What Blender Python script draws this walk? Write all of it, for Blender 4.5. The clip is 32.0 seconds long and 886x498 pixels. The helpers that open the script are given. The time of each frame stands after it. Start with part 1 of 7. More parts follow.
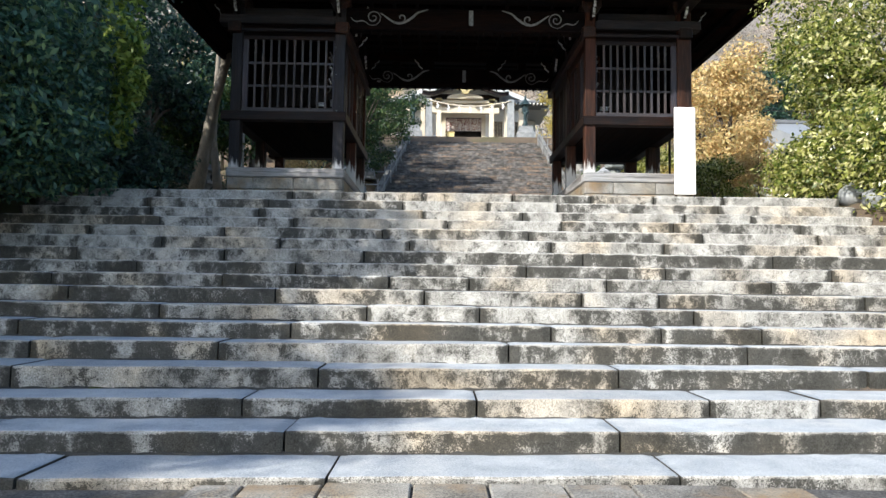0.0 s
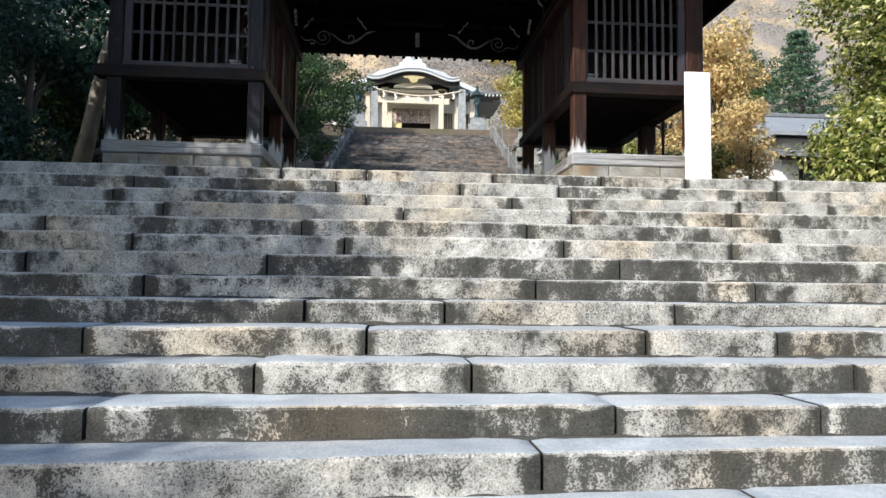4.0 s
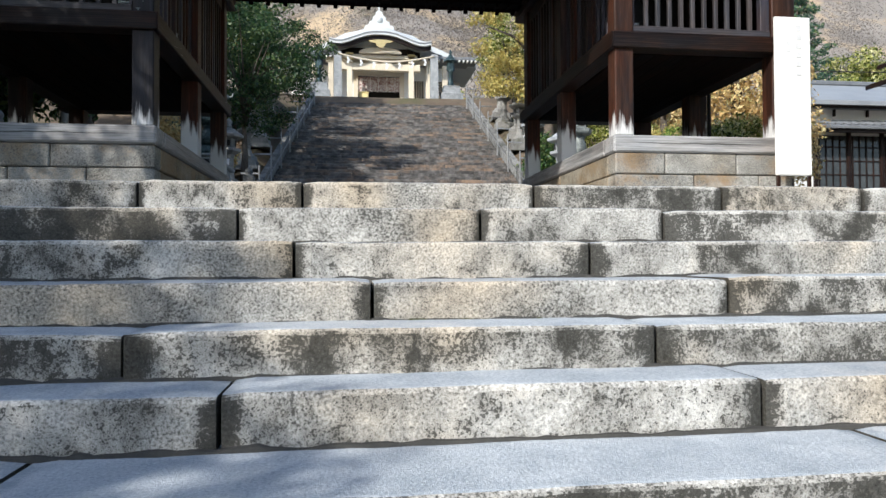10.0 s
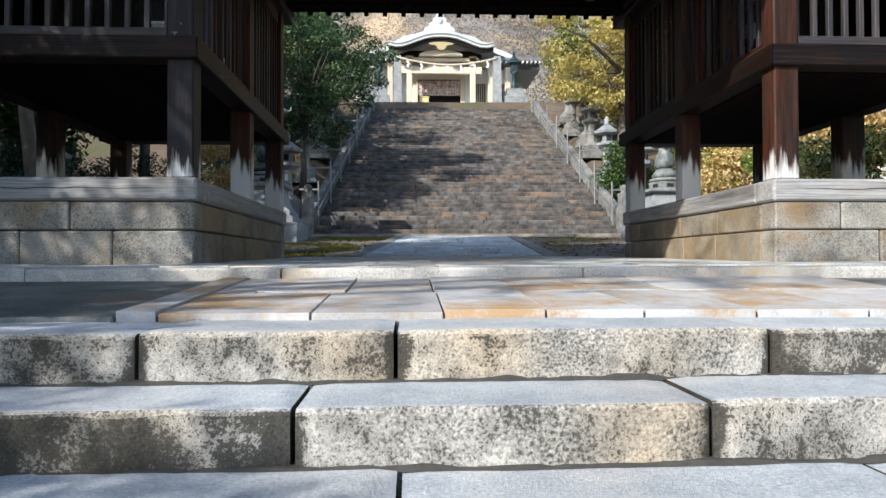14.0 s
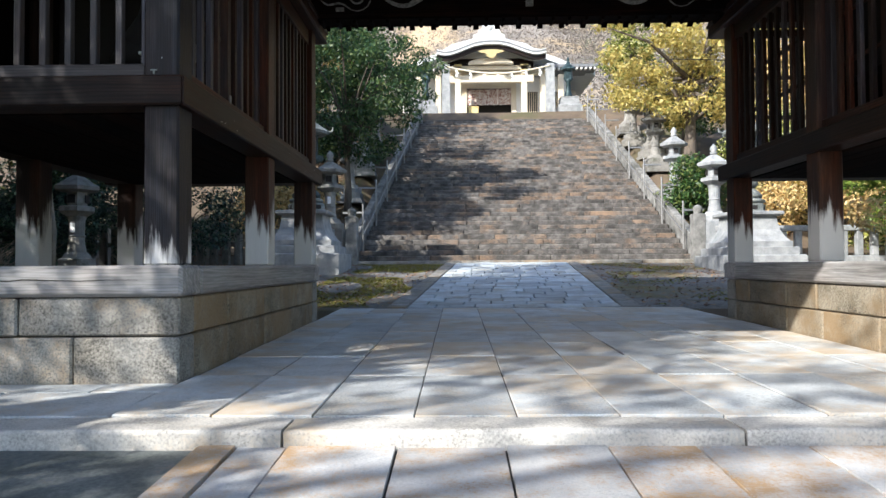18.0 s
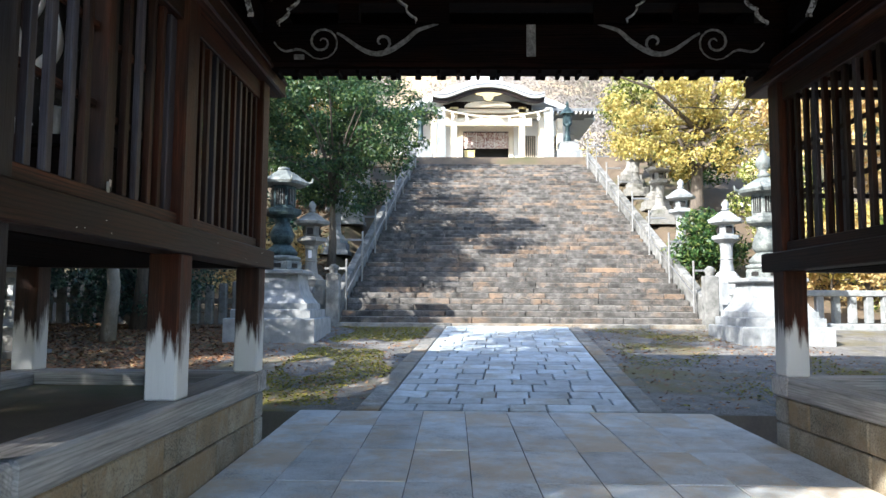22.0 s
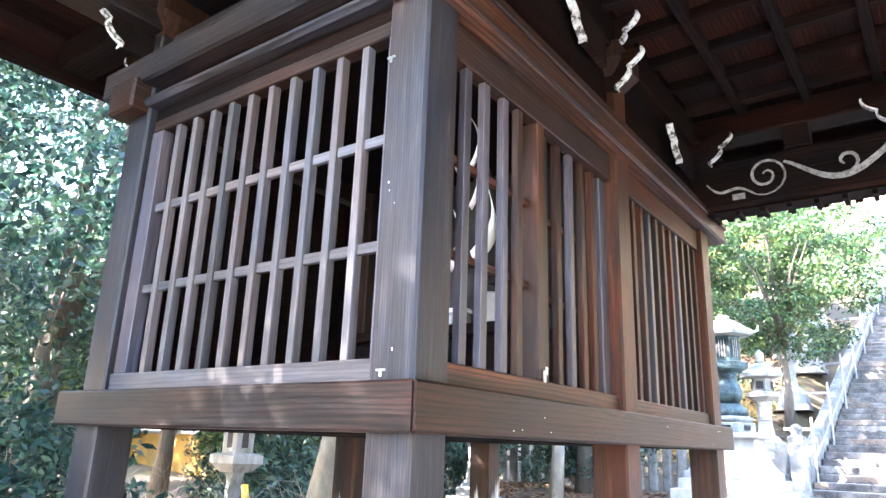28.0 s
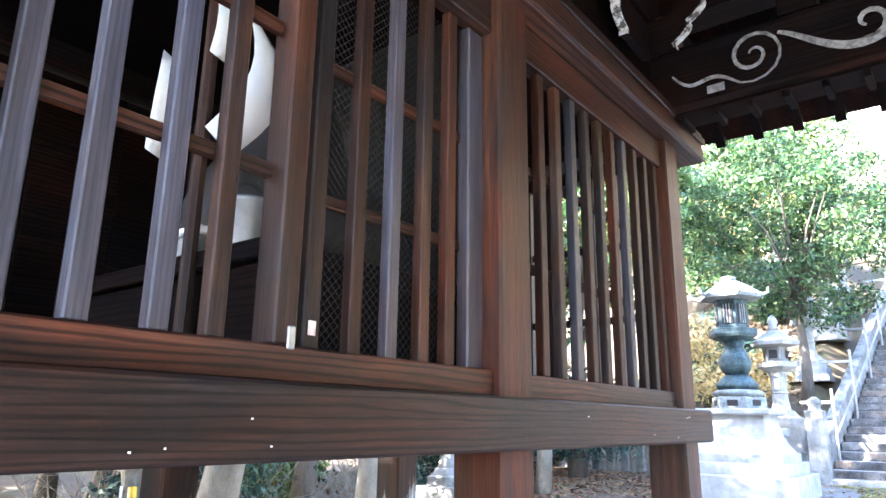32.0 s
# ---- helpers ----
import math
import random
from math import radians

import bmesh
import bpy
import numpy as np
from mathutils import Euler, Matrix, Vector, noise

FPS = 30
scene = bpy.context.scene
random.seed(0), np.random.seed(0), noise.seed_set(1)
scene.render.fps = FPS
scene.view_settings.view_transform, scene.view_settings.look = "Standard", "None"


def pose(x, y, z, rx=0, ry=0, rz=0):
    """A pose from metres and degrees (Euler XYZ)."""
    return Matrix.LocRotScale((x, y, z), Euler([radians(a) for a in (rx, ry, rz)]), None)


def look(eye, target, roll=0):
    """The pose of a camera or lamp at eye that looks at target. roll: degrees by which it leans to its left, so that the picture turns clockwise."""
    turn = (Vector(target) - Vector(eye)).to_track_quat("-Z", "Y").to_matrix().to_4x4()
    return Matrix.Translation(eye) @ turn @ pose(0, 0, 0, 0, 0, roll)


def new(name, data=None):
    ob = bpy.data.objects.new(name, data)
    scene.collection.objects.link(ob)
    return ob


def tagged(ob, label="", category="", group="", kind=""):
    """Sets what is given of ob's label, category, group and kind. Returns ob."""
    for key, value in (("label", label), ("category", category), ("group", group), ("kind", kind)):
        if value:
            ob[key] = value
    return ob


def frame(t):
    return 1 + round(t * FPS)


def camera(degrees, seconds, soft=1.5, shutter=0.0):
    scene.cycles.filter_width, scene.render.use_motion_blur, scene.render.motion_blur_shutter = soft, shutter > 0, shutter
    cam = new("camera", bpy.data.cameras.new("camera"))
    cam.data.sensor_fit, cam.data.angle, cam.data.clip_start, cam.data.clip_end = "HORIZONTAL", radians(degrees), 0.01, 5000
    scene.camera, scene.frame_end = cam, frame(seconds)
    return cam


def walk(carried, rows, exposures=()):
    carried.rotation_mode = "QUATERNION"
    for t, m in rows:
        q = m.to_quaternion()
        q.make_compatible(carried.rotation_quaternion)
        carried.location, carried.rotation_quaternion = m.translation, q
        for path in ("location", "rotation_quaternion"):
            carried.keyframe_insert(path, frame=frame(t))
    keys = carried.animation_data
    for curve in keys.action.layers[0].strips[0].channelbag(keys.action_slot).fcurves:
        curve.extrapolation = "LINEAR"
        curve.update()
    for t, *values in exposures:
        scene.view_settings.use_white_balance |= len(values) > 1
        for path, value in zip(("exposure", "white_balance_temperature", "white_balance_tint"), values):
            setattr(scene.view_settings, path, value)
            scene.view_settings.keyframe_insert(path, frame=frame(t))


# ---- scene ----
cam = camera(66.2, 32.0)
PATH = [
    (0, (1.484, 0.485, 1.138), (1.496, 2.481, 1.266), 0.8),
    (0.5, (1.673, 0.834, 1.204), (1.708, 2.83, 1.334), 0.7),
    (1, (1.713, 1.182, 1.193), (1.768, 3.177, 1.32), 0.8),
    (1.5, (1.663, 1.59, 1.219), (1.738, 3.584, 1.351), 0.6),
    (2, (1.643, 2.012, 1.276), (1.741, 4.005, 1.409), 0.5),
    (2.5, (1.525, 2.427, 1.31), (1.642, 4.42, 1.438), 0.5),
    (4.5, (1.429, 4.026, 1.372), (1.611, 6.014, 1.5), 0.5),
    (5, (1.453, 4.418, 1.401), (1.64, 6.404, 1.537), 0.3),
    (5.5, (1.377, 4.783, 1.471), (1.58, 6.768, 1.611), 0.1),
    (6, (1.394, 5.136, 1.468), (1.615, 7.119, 1.601), 0.4),
    (6.5, (1.406, 5.426, 1.57), (1.632, 7.408, 1.712), 0.2),
    (7, (1.345, 5.739, 1.685), (1.572, 7.721, 1.826), 0.2),
    (7.5, (1.33, 5.939, 1.721), (1.565, 7.923, 1.792), 0.2),
    (8, (1.387, 6.181, 1.849), (1.636, 8.165, 1.883), -0.1),
    (8.5, (1.397, 6.369, 1.9), (1.657, 8.352, 1.929), 0.1),
    (9, (1.369, 6.583, 2.039), (1.633, 8.566, 2.078), -0.2),
    (9.5, (1.418, 6.756, 2.09), (1.686, 8.738, 2.12), 0.0),
    (10, (1.524, 6.977, 2.214), (1.786, 8.959, 2.253), -0.3),
    (10.5, (1.477, 7.177, 2.275), (1.732, 9.16, 2.301), -0.0),
    (11, (1.39, 7.366, 2.45), (1.635, 9.351, 2.482), -0.2),
    (11.5, (1.376, 7.603, 2.489), (1.603, 9.59, 2.509), -0.2),
    (12, (1.358, 7.778, 2.62), (1.553, 9.768, 2.649), -0.4),
    (12.5, (1.263, 8.009, 2.697), (1.425, 10.002, 2.72), -0.3),
    (13, (1.254, 8.129, 2.795), (1.391, 10.124, 2.824), -0.3),
    (13.5, (1.299, 8.409, 2.839), (1.423, 10.405, 2.861), -0.3),
    (14, (1.279, 8.548, 2.941), (1.379, 10.545, 2.975), -0.2),
    (14.5, (1.162, 8.795, 3.048), (1.231, 10.794, 3.077), -0.5),
    (16.5, (0.969, 9.593, 3.348), (0.982, 11.593, 3.39), -0.4),
    (17, (0.974, 9.756, 3.444), (0.958, 11.756, 3.487), -0.7),
    (17.5, (1.132, 10.023, 3.55), (1.102, 12.023, 3.579), -0.7),
    (18, (1.208, 10.134, 3.625), (1.166, 12.133, 3.674), -0.4),
    (18.5, (1.197, 10.366, 3.756), (1.153, 12.365, 3.798), -0.4),
    (19, (1.271, 10.472, 3.849), (1.227, 12.471, 3.89), -0.3),
    (19.5, (1.425, 10.711, 3.951), (1.39, 12.711, 3.983), -0.1),
    (20, (1.429, 10.811, 3.992), (1.388, 12.81, 4.035), 0.2),
    (20.5, (1.349, 11.064, 4.051), (1.309, 13.063, 4.08), 0.2),
    (21, (1.322, 11.184, 4.157), (1.277, 13.182, 4.205), -0.1),
    (21.5, (1.387, 11.525, 4.225), (1.352, 13.52, 4.361), -0.1),
    (22, (1.344, 11.707, 4.315), (1.313, 13.701, 4.471), 0.4),
    (22.5, (1.129, 12.065, 4.378), (1.104, 14.06, 4.524), 0.4),
    (23, (1.091, 12.336, 4.429), (1.059, 14.33, 4.58), 0.5),
    (23.5, (1.017, 12.416, 4.483), (0.785, 14.396, 4.649), 0.2),
    (24, (0.932, 12.378, 4.503), (0.311, 14.272, 4.674), 0.5),
    (24.5, (0.941, 12.288, 4.607), (0.027, 14.032, 4.958), 1.7),
    (25, (0.821, 12.31, 4.699), (-0.169, 13.993, 5.128), 3.4),
    (25.5, (0.941, 12.246, 4.645), (-0.118, 13.871, 5.132), 2.1),
    (27.5, (1.019, 12.302, 4.626), (-0.135, 13.835, 5.189), 2.1),
    (28, (1.027, 12.367, 4.594), (-0.117, 13.911, 5.148), 2.0),
    (28.5, (1.071, 12.582, 4.539), (-0.01, 14.173, 5.088), 1.4),
    (29, (1.132, 12.886, 4.538), (0.081, 14.49, 5.104), 1.0),
    (29.5, (1.139, 13.114, 4.525), (0.105, 14.75, 5.026), 1.1),
    (30, (1.07, 13.422, 4.586), (0.039, 15.063, 5.078), 1.1),
    (30.5, (1.095, 13.675, 4.644), (0.049, 15.308, 5.132), 1.1),
    (31, (1.13, 13.924, 4.664), (0.055, 15.535, 5.163), 0.8),
    (31.5, (0.961, 14.099, 4.674), (-0.158, 15.684, 5.161), 1.5),
    (32, (0.83, 14.224, 4.726), (-0.363, 15.752, 5.219), 0.8),
]
EXPOSURES = [(0, 0.82, 6300, 10), (2, 0.72, 6300, 10), (5, 0.58, 6200, 10), (7.5, 0.56, 6150, 10), (12, 0.5, 6150, 10), (17, 1.08, 6400, 11), (19, 1.25, 6250, 11), (22.5, 1.85, 6200, 9), (24, 2.05, 6250, 8), (25, 3.6, 6500, 12), (27.5, 4.95, 6450, 17), (32, 4.6, 6050, 17)]
walk(cam, [(t, look(eye, target, roll)) for t, eye, target, roll in PATH], EXPOSURES)

# ---- world and sun ----
SUN_DIR = Vector((-0.613, -0.571, 0.53)).normalized()
world = bpy.data.worlds.new("sky")
scene.world = world
world.use_nodes = True
wn = world.node_tree
sky = wn.nodes.new("ShaderNodeTexSky")
sky.sky_type, sky.sun_disc = "NISHITA", False
sky.sun_elevation = math.asin(SUN_DIR.z)
sky.sun_rotation = math.atan2(SUN_DIR.x, SUN_DIR.y)
wn.links.new(sky.outputs[0], wn.nodes["Background"].inputs[0])
wn.nodes["Background"].inputs[1].default_value = 0.15
sun = new("sun", bpy.data.lights.new("sun", "SUN"))
sun.data.energy, sun.data.angle, sun.data.color = 4.2, radians(0.6), (1.0, 0.95, 0.87)
sun.matrix_world = look(SUN_DIR * 60, (0, 0, 0))


# ---- materials ----
def material(name, stops, scale=6.0, detail=8.0, rough=0.8, metal=0.0, bump=0.2, fine=60.0, stretch=(1, 1, 1), blotch=None, blotch_scale=1.2,
             blotch_at=(0.5, 0.62), vary=0.0, island=0.0, spec=0.4, coords="Object", fine_mix=0.35, grain=0.0, streak=1.0, clean_top=0.0, tint=None, blotch_rough=0.68, mask_vary=0.0, blotch_mix=1.0, worn_lit_top=None, seep=0.0):
    """Base colour from noise through a ramp, a second larger blotch layer, per-object variation and fine relief."""
    m = bpy.data.materials.new(name)
    m.use_nodes = True
    n, l = m.node_tree.nodes, m.node_tree.links
    b = n["Principled BSDF"]
    b.inputs["Metallic"].default_value = metal
    b.inputs["Specular IOR Level"].default_value = spec
    tc = n.new("ShaderNodeTexCoord")
    mp = n.new("ShaderNodeMapping")
    mp.inputs["Scale"].default_value = stretch
    l.new(tc.outputs[coords], mp.inputs[0])
    off = n.new("ShaderNodeVectorMath")
    info = n.new("ShaderNodeObjectInfo")
    mul = n.new("ShaderNodeMath")
    mul.operation, mul.inputs[1].default_value = "MULTIPLY", 37.0
    l.new(info.outputs["Random"], mul.inputs[0])
    l.new(mp.outputs[0], off.inputs[0])
    if vary:
        l.new(mul.outputs[0], off.inputs[1])
    n1 = n.new("ShaderNodeTexNoise")
    n1.inputs["Scale"].default_value, n1.inputs["Detail"].default_value, n1.inputs["Roughness"].default_value = scale, detail, 0.62
    l.new(off.outputs[0], n1.inputs["Vector"])
    n2 = n.new("ShaderNodeTexNoise")
    n2.inputs["Scale"].default_value, n2.inputs["Detail"].default_value, n2.inputs["Roughness"].default_value = fine, 5.0, 0.66
    l.new(off.outputs[0], n2.inputs["Vector"])
    blend = n.new("ShaderNodeMix")
    blend.inputs[0].default_value = fine_mix
    l.new(n1.outputs[0], blend.inputs[2]), l.new(n2.outputs[0], blend.inputs[3])
    ramp = n.new("ShaderNodeValToRGB")
    while len(ramp.color_ramp.elements) < len(stops):
        ramp.color_ramp.elements.new(0.5)
    for e, (p, c) in zip(ramp.color_ramp.elements, stops):
        e.position, e.color = p, (*c, 1)
    l.new(blend.outputs[0], ramp.inputs[0])
    colour = ramp.outputs[0]
    if tint:
        nt = n.new("ShaderNodeTexNoise")
        nt.inputs["Scale"].default_value, nt.inputs["Detail"].default_value = tint[1], 5.0
        l.new(off.outputs[0], nt.inputs["Vector"])
        rt = n.new("ShaderNodeMapRange")
        rt.inputs[1].default_value, rt.inputs[2].default_value, rt.inputs[4].default_value = 0.50, 0.68, tint[2]
        l.new(nt.outputs[0], rt.inputs[0])
        mt = n.new("ShaderNodeMix")
        mt.data_type, mt.blend_type = "RGBA", "MULTIPLY"
        l.new(rt.outputs[0], mt.inputs[0]), l.new(colour, mt.inputs[6])
        mt.inputs[7].default_value = (*tint[0], 1)
        colour = mt.outputs[2]
    if blotch:
        n3 = n.new("ShaderNodeTexNoise")
        n3.inputs["Scale"].default_value, n3.inputs["Detail"].default_value, n3.inputs["Roughness"].default_value = blotch_scale, 9.0, blotch_rough
        sm = n.new("ShaderNodeMapping")
        sm.inputs["Scale"].default_value = (1, 1, streak)
        l.new(off.outputs[0], sm.inputs[0]), l.new(sm.outputs[0], n3.inputs["Vector"])
        r3 = n.new("ShaderNodeMapRange")
        r3.inputs[1].default_value, r3.inputs[2].default_value, r3.inputs[4].default_value = *blotch_at, blotch_mix
        gr = n.new("ShaderNodeMath")
        gr.operation, gr.inputs[1].default_value = "MULTIPLY_ADD", grain
        sub = n.new("ShaderNodeMath")
        sub.operation, sub.inputs[1].default_value = "SUBTRACT", 0.5 * grain
        l.new(n2.outputs[0], gr.inputs[0]), l.new(n3.outputs[0], sub.inputs[0]), l.new(sub.outputs[0], gr.inputs[2])
        mask = gr.outputs[0]
        if mask_vary:
            mv = n.new("ShaderNodeMath")
            mv.operation, mv.inputs[1].default_value = "MULTIPLY_ADD", mask_vary
            l.new(info.outputs["Random"], mv.inputs[0]), l.new(mask, mv.inputs[2])
            mask = mv.outputs[0]
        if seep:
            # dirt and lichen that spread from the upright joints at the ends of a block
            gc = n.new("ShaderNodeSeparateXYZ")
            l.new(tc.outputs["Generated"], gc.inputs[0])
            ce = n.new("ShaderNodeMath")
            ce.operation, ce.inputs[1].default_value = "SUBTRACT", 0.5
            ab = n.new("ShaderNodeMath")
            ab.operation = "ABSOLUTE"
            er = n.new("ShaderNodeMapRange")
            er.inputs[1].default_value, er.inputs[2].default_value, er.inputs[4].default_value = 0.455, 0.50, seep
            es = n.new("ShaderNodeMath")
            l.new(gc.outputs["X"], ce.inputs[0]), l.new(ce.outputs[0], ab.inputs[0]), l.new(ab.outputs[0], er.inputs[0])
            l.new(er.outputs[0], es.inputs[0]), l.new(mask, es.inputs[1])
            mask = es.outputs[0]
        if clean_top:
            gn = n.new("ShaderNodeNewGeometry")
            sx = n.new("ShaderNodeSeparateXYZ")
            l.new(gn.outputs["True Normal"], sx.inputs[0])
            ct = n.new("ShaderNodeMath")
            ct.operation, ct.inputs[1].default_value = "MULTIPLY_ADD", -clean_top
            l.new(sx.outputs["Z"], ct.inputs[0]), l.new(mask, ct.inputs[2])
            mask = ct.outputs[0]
        l.new(mask, r3.inputs[0])
        mx = n.new("ShaderNodeMix")
        mx.data_type = "RGBA"
        l.new(r3.outputs[0], mx.inputs[0]), l.new(colour, mx.inputs[6])
        mx.inputs[7].default_value = (*blotch, 1)
        colour = mx.outputs[2]
    # upward faces go paler: tread wear plus painted sky sheen and lit edges
    if worn_lit_top:
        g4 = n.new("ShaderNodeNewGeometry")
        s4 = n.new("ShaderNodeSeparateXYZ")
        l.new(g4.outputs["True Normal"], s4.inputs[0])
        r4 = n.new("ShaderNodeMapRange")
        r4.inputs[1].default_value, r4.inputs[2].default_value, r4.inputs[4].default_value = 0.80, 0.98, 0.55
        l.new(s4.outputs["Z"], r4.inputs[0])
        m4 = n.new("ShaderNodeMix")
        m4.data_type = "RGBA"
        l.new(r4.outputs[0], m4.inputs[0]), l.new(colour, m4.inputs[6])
        m4.inputs[7].default_value = (*worn_lit_top, 1)
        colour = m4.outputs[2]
    if vary or island:
        hs = n.new("ShaderNodeHueSaturation")
        r = n.new("ShaderNodeMapRange")
        a = island or vary
        r.inputs[3].default_value, r.inputs[4].default_value = 1 - a, 1 + a
        if island:
            geo = n.new("ShaderNodeNewGeometry")
            l.new(geo.outputs["Random Per Island"], r.inputs[0])
        else:
            l.new(info.outputs["Random"], r.inputs[0])
        l.new(r.outputs[0], hs.inputs["Value"]), l.new(colour, hs.inputs["Color"])
        colour = hs.outputs[0]
    l.new(colour, b.inputs["Base Color"])
    rr = n.new("ShaderNodeMapRange")
    rr.inputs[3].default_value, rr.inputs[4].default_value = max(0.05, rough - 0.12), min(1, rough + 0.12)
    l.new(n1.outputs[0], rr.inputs[0]), l.new(rr.outputs[0], b.inputs["Roughness"])
    if bump:
        bp = n.new("ShaderNodeBump")
        bp.inputs["Strength"].default_value, bp.inputs["Distance"].default_value = bump, 0.01
        l.new(blend.outputs[0], bp.inputs["Height"]), l.new(bp.outputs[0], b.inputs["Normal"])
    return m


def leaf_material(name, colours, trans=0.35, rough=0.5):
    """Leaves: each leaf takes its own tone; part of the light passes through."""
    m = bpy.data.materials.new(name)
    m.use_nodes = True
    n, l = m.node_tree.nodes, m.node_tree.links
    b = n["Principled BSDF"]
    b.inputs["Roughness"].default_value = rough
    geo = n.new("ShaderNodeNewGeometry")
    ramp = n.new("ShaderNodeValToRGB")
    while len(ramp.color_ramp.elements) < len(colours):
        ramp.color_ramp.elements.new(0.5)
    for k, (e, c) in enumerate(zip(ramp.color_ramp.elements, colours)):
        e.position, e.color = k / (len(colours) - 1), (*c, 1)
    l.new(geo.outputs["Random Per Island"], ramp.inputs[0])
    tr = n.new("ShaderNodeBsdfTranslucent")
    mix = n.new("ShaderNodeMixShader")
    mix.inputs[0].default_value = trans
    l.new(ramp.outputs[0], b.inputs["Base Color"]), l.new(ramp.outputs[0], tr.inputs[0])
    l.new(b.outputs[0], mix.inputs[1]), l.new(tr.outputs[0], mix.inputs[2])
    l.new(mix.outputs[0], n["Material Output"].inputs[0])
    return m


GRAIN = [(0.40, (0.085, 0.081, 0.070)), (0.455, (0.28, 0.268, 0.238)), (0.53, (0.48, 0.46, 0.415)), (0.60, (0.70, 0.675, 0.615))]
# bluish tread tops: worn stone with the sky's sheen put into the colour
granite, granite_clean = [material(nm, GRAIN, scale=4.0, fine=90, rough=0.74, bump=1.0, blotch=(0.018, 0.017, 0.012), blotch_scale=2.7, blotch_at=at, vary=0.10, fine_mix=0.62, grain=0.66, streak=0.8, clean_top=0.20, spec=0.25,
                                   tint=((1.0, 0.82, 0.60), 1.0, 0.75), blotch_rough=0.78, mask_vary=0.15, blotch_mix=0.90, worn_lit_top=(0.51, 0.58, 0.65), seep=0.20) for nm, at in (("stained_granite_step", (0.545, 0.60)), ("clean_granite_step", (0.585, 0.65)))]
granite_plain = material("granite_plain", [(0.38, (0.07, 0.068, 0.06)), (0.46, (0.195, 0.188, 0.168)), (0.55, (0.32, 0.31, 0.28)), (0.66, (0.49, 0.475, 0.43))], scale=3.0, fine=75, bump=0.6, blotch=(0.25, 0.15, 0.06), blotch_scale=1.3, blotch_at=(0.51, 0.68), vary=0.15, fine_mix=0.6, grain=0.35, tint=((1.0, 0.88, 0.70), 0.8, 0.6), mask_vary=0.06, blotch_rough=0.72, blotch_mix=0.75)
plinth_brown = material("brown_stained_plinth_stone", [(0.38, (0.075, 0.065, 0.048)), (0.46, (0.20, 0.175, 0.13)), (0.55, (0.32, 0.285, 0.22)), (0.66, (0.47, 0.43, 0.35))], scale=3.0, fine=75, bump=0.6, blotch=(0.21, 0.14, 0.07), blotch_scale=1.6, blotch_at=(0.47, 0.66), vary=0.2, fine_mix=0.6, grain=0.35, mask_vary=0.08, blotch_rough=0.74, blotch_mix=0.85)
gate_paving = material("worn_grey_paving", [(0.38, (0.27, 0.285, 0.288)), (0.47, (0.475, 0.502, 0.51)), (0.55, (0.59, 0.625, 0.638)), (0.65, (0.735, 0.765, 0.772))], scale=2.6, fine=75, rough=0.6, bump=0.7, blotch=(0.50, 0.375, 0.23), blotch_scale=0.9, blotch_at=(0.51, 0.66), vary=0.14, fine_mix=0.5, grain=0.4, blotch_rough=0.76, mask_vary=0.09, blotch_mix=0.75)
paving = material("paving_stone", [(0.36, (0.24, 0.265, 0.28)), (0.47, (0.47, 0.525, 0.555)), (0.56, (0.58, 0.64, 0.675)), (0.68, (0.74, 0.79, 0.81))], scale=3.2, fine=70, rough=0.55, bump=0.6, blotch=(0.30, 0.29, 0.25), blotch_scale=1.4, blotch_at=(0.50, 0.70), vary=0.28, fine_mix=0.5, grain=0.35, blotch_rough=0.74, mask_vary=0.10)
terrace_stone = material("rusty_paving_stone", [(0.34, (0.28, 0.29, 0.295)), (0.5, (0.52, 0.525, 0.525)), (0.68, (0.70, 0.70, 0.685))], scale=2.2, fine=80, rough=0.5, bump=0.6, blotch=(0.40, 0.235, 0.09), blotch_scale=1.5, blotch_at=(0.50, 0.65), vary=0.14, fine_mix=0.5, grain=0.4, blotch_rough=0.78, mask_vary=0.07, blotch_mix=0.85)
edge_granite = material("pale_edge_granite", [(0.36, (0.24, 0.23, 0.21)), (0.47, (0.46, 0.445, 0.41)), (0.56, (0.60, 0.58, 0.535)), (0.68, (0.74, 0.715, 0.66))], scale=3.0, fine=75, rough=0.7, bump=0.6, blotch=(0.40, 0.29, 0.16), blotch_scale=1.2, blotch_at=(0.53, 0.72), vary=0.06, fine_mix=0.55, grain=0.3)
# pale tops paint lit nosings; warm blotches mix stone tone with painted sun dapples
far_step = material("old_step_stone", [(0.38, (0.028, 0.026, 0.023)), (0.5, (0.085, 0.080, 0.074)), (0.66, (0.22, 0.205, 0.188))], scale=3, fine=40, rough=0.85, bump=0.5, blotch=(0.25, 0.17, 0.112), blotch_scale=0.7, blotch_at=(0.51, 0.68), vary=0.16, grain=0.3, worn_lit_top=(0.46, 0.43, 0.39))
# grey copy of the pale stone: dirt and the parapets' shade share its colour
parapet_stone = material("weathered_parapet_stone", [(0.36, (0.085, 0.085, 0.08)), (0.5, (0.20, 0.20, 0.19)), (0.68, (0.36, 0.355, 0.335))], scale=3, fine=70, rough=0.8, bump=0.5, blotch=(0.06, 0.062, 0.055), blotch_scale=1.6, blotch_at=(0.50, 0.66), vary=0.16, blotch_rough=0.74, grain=0.3)
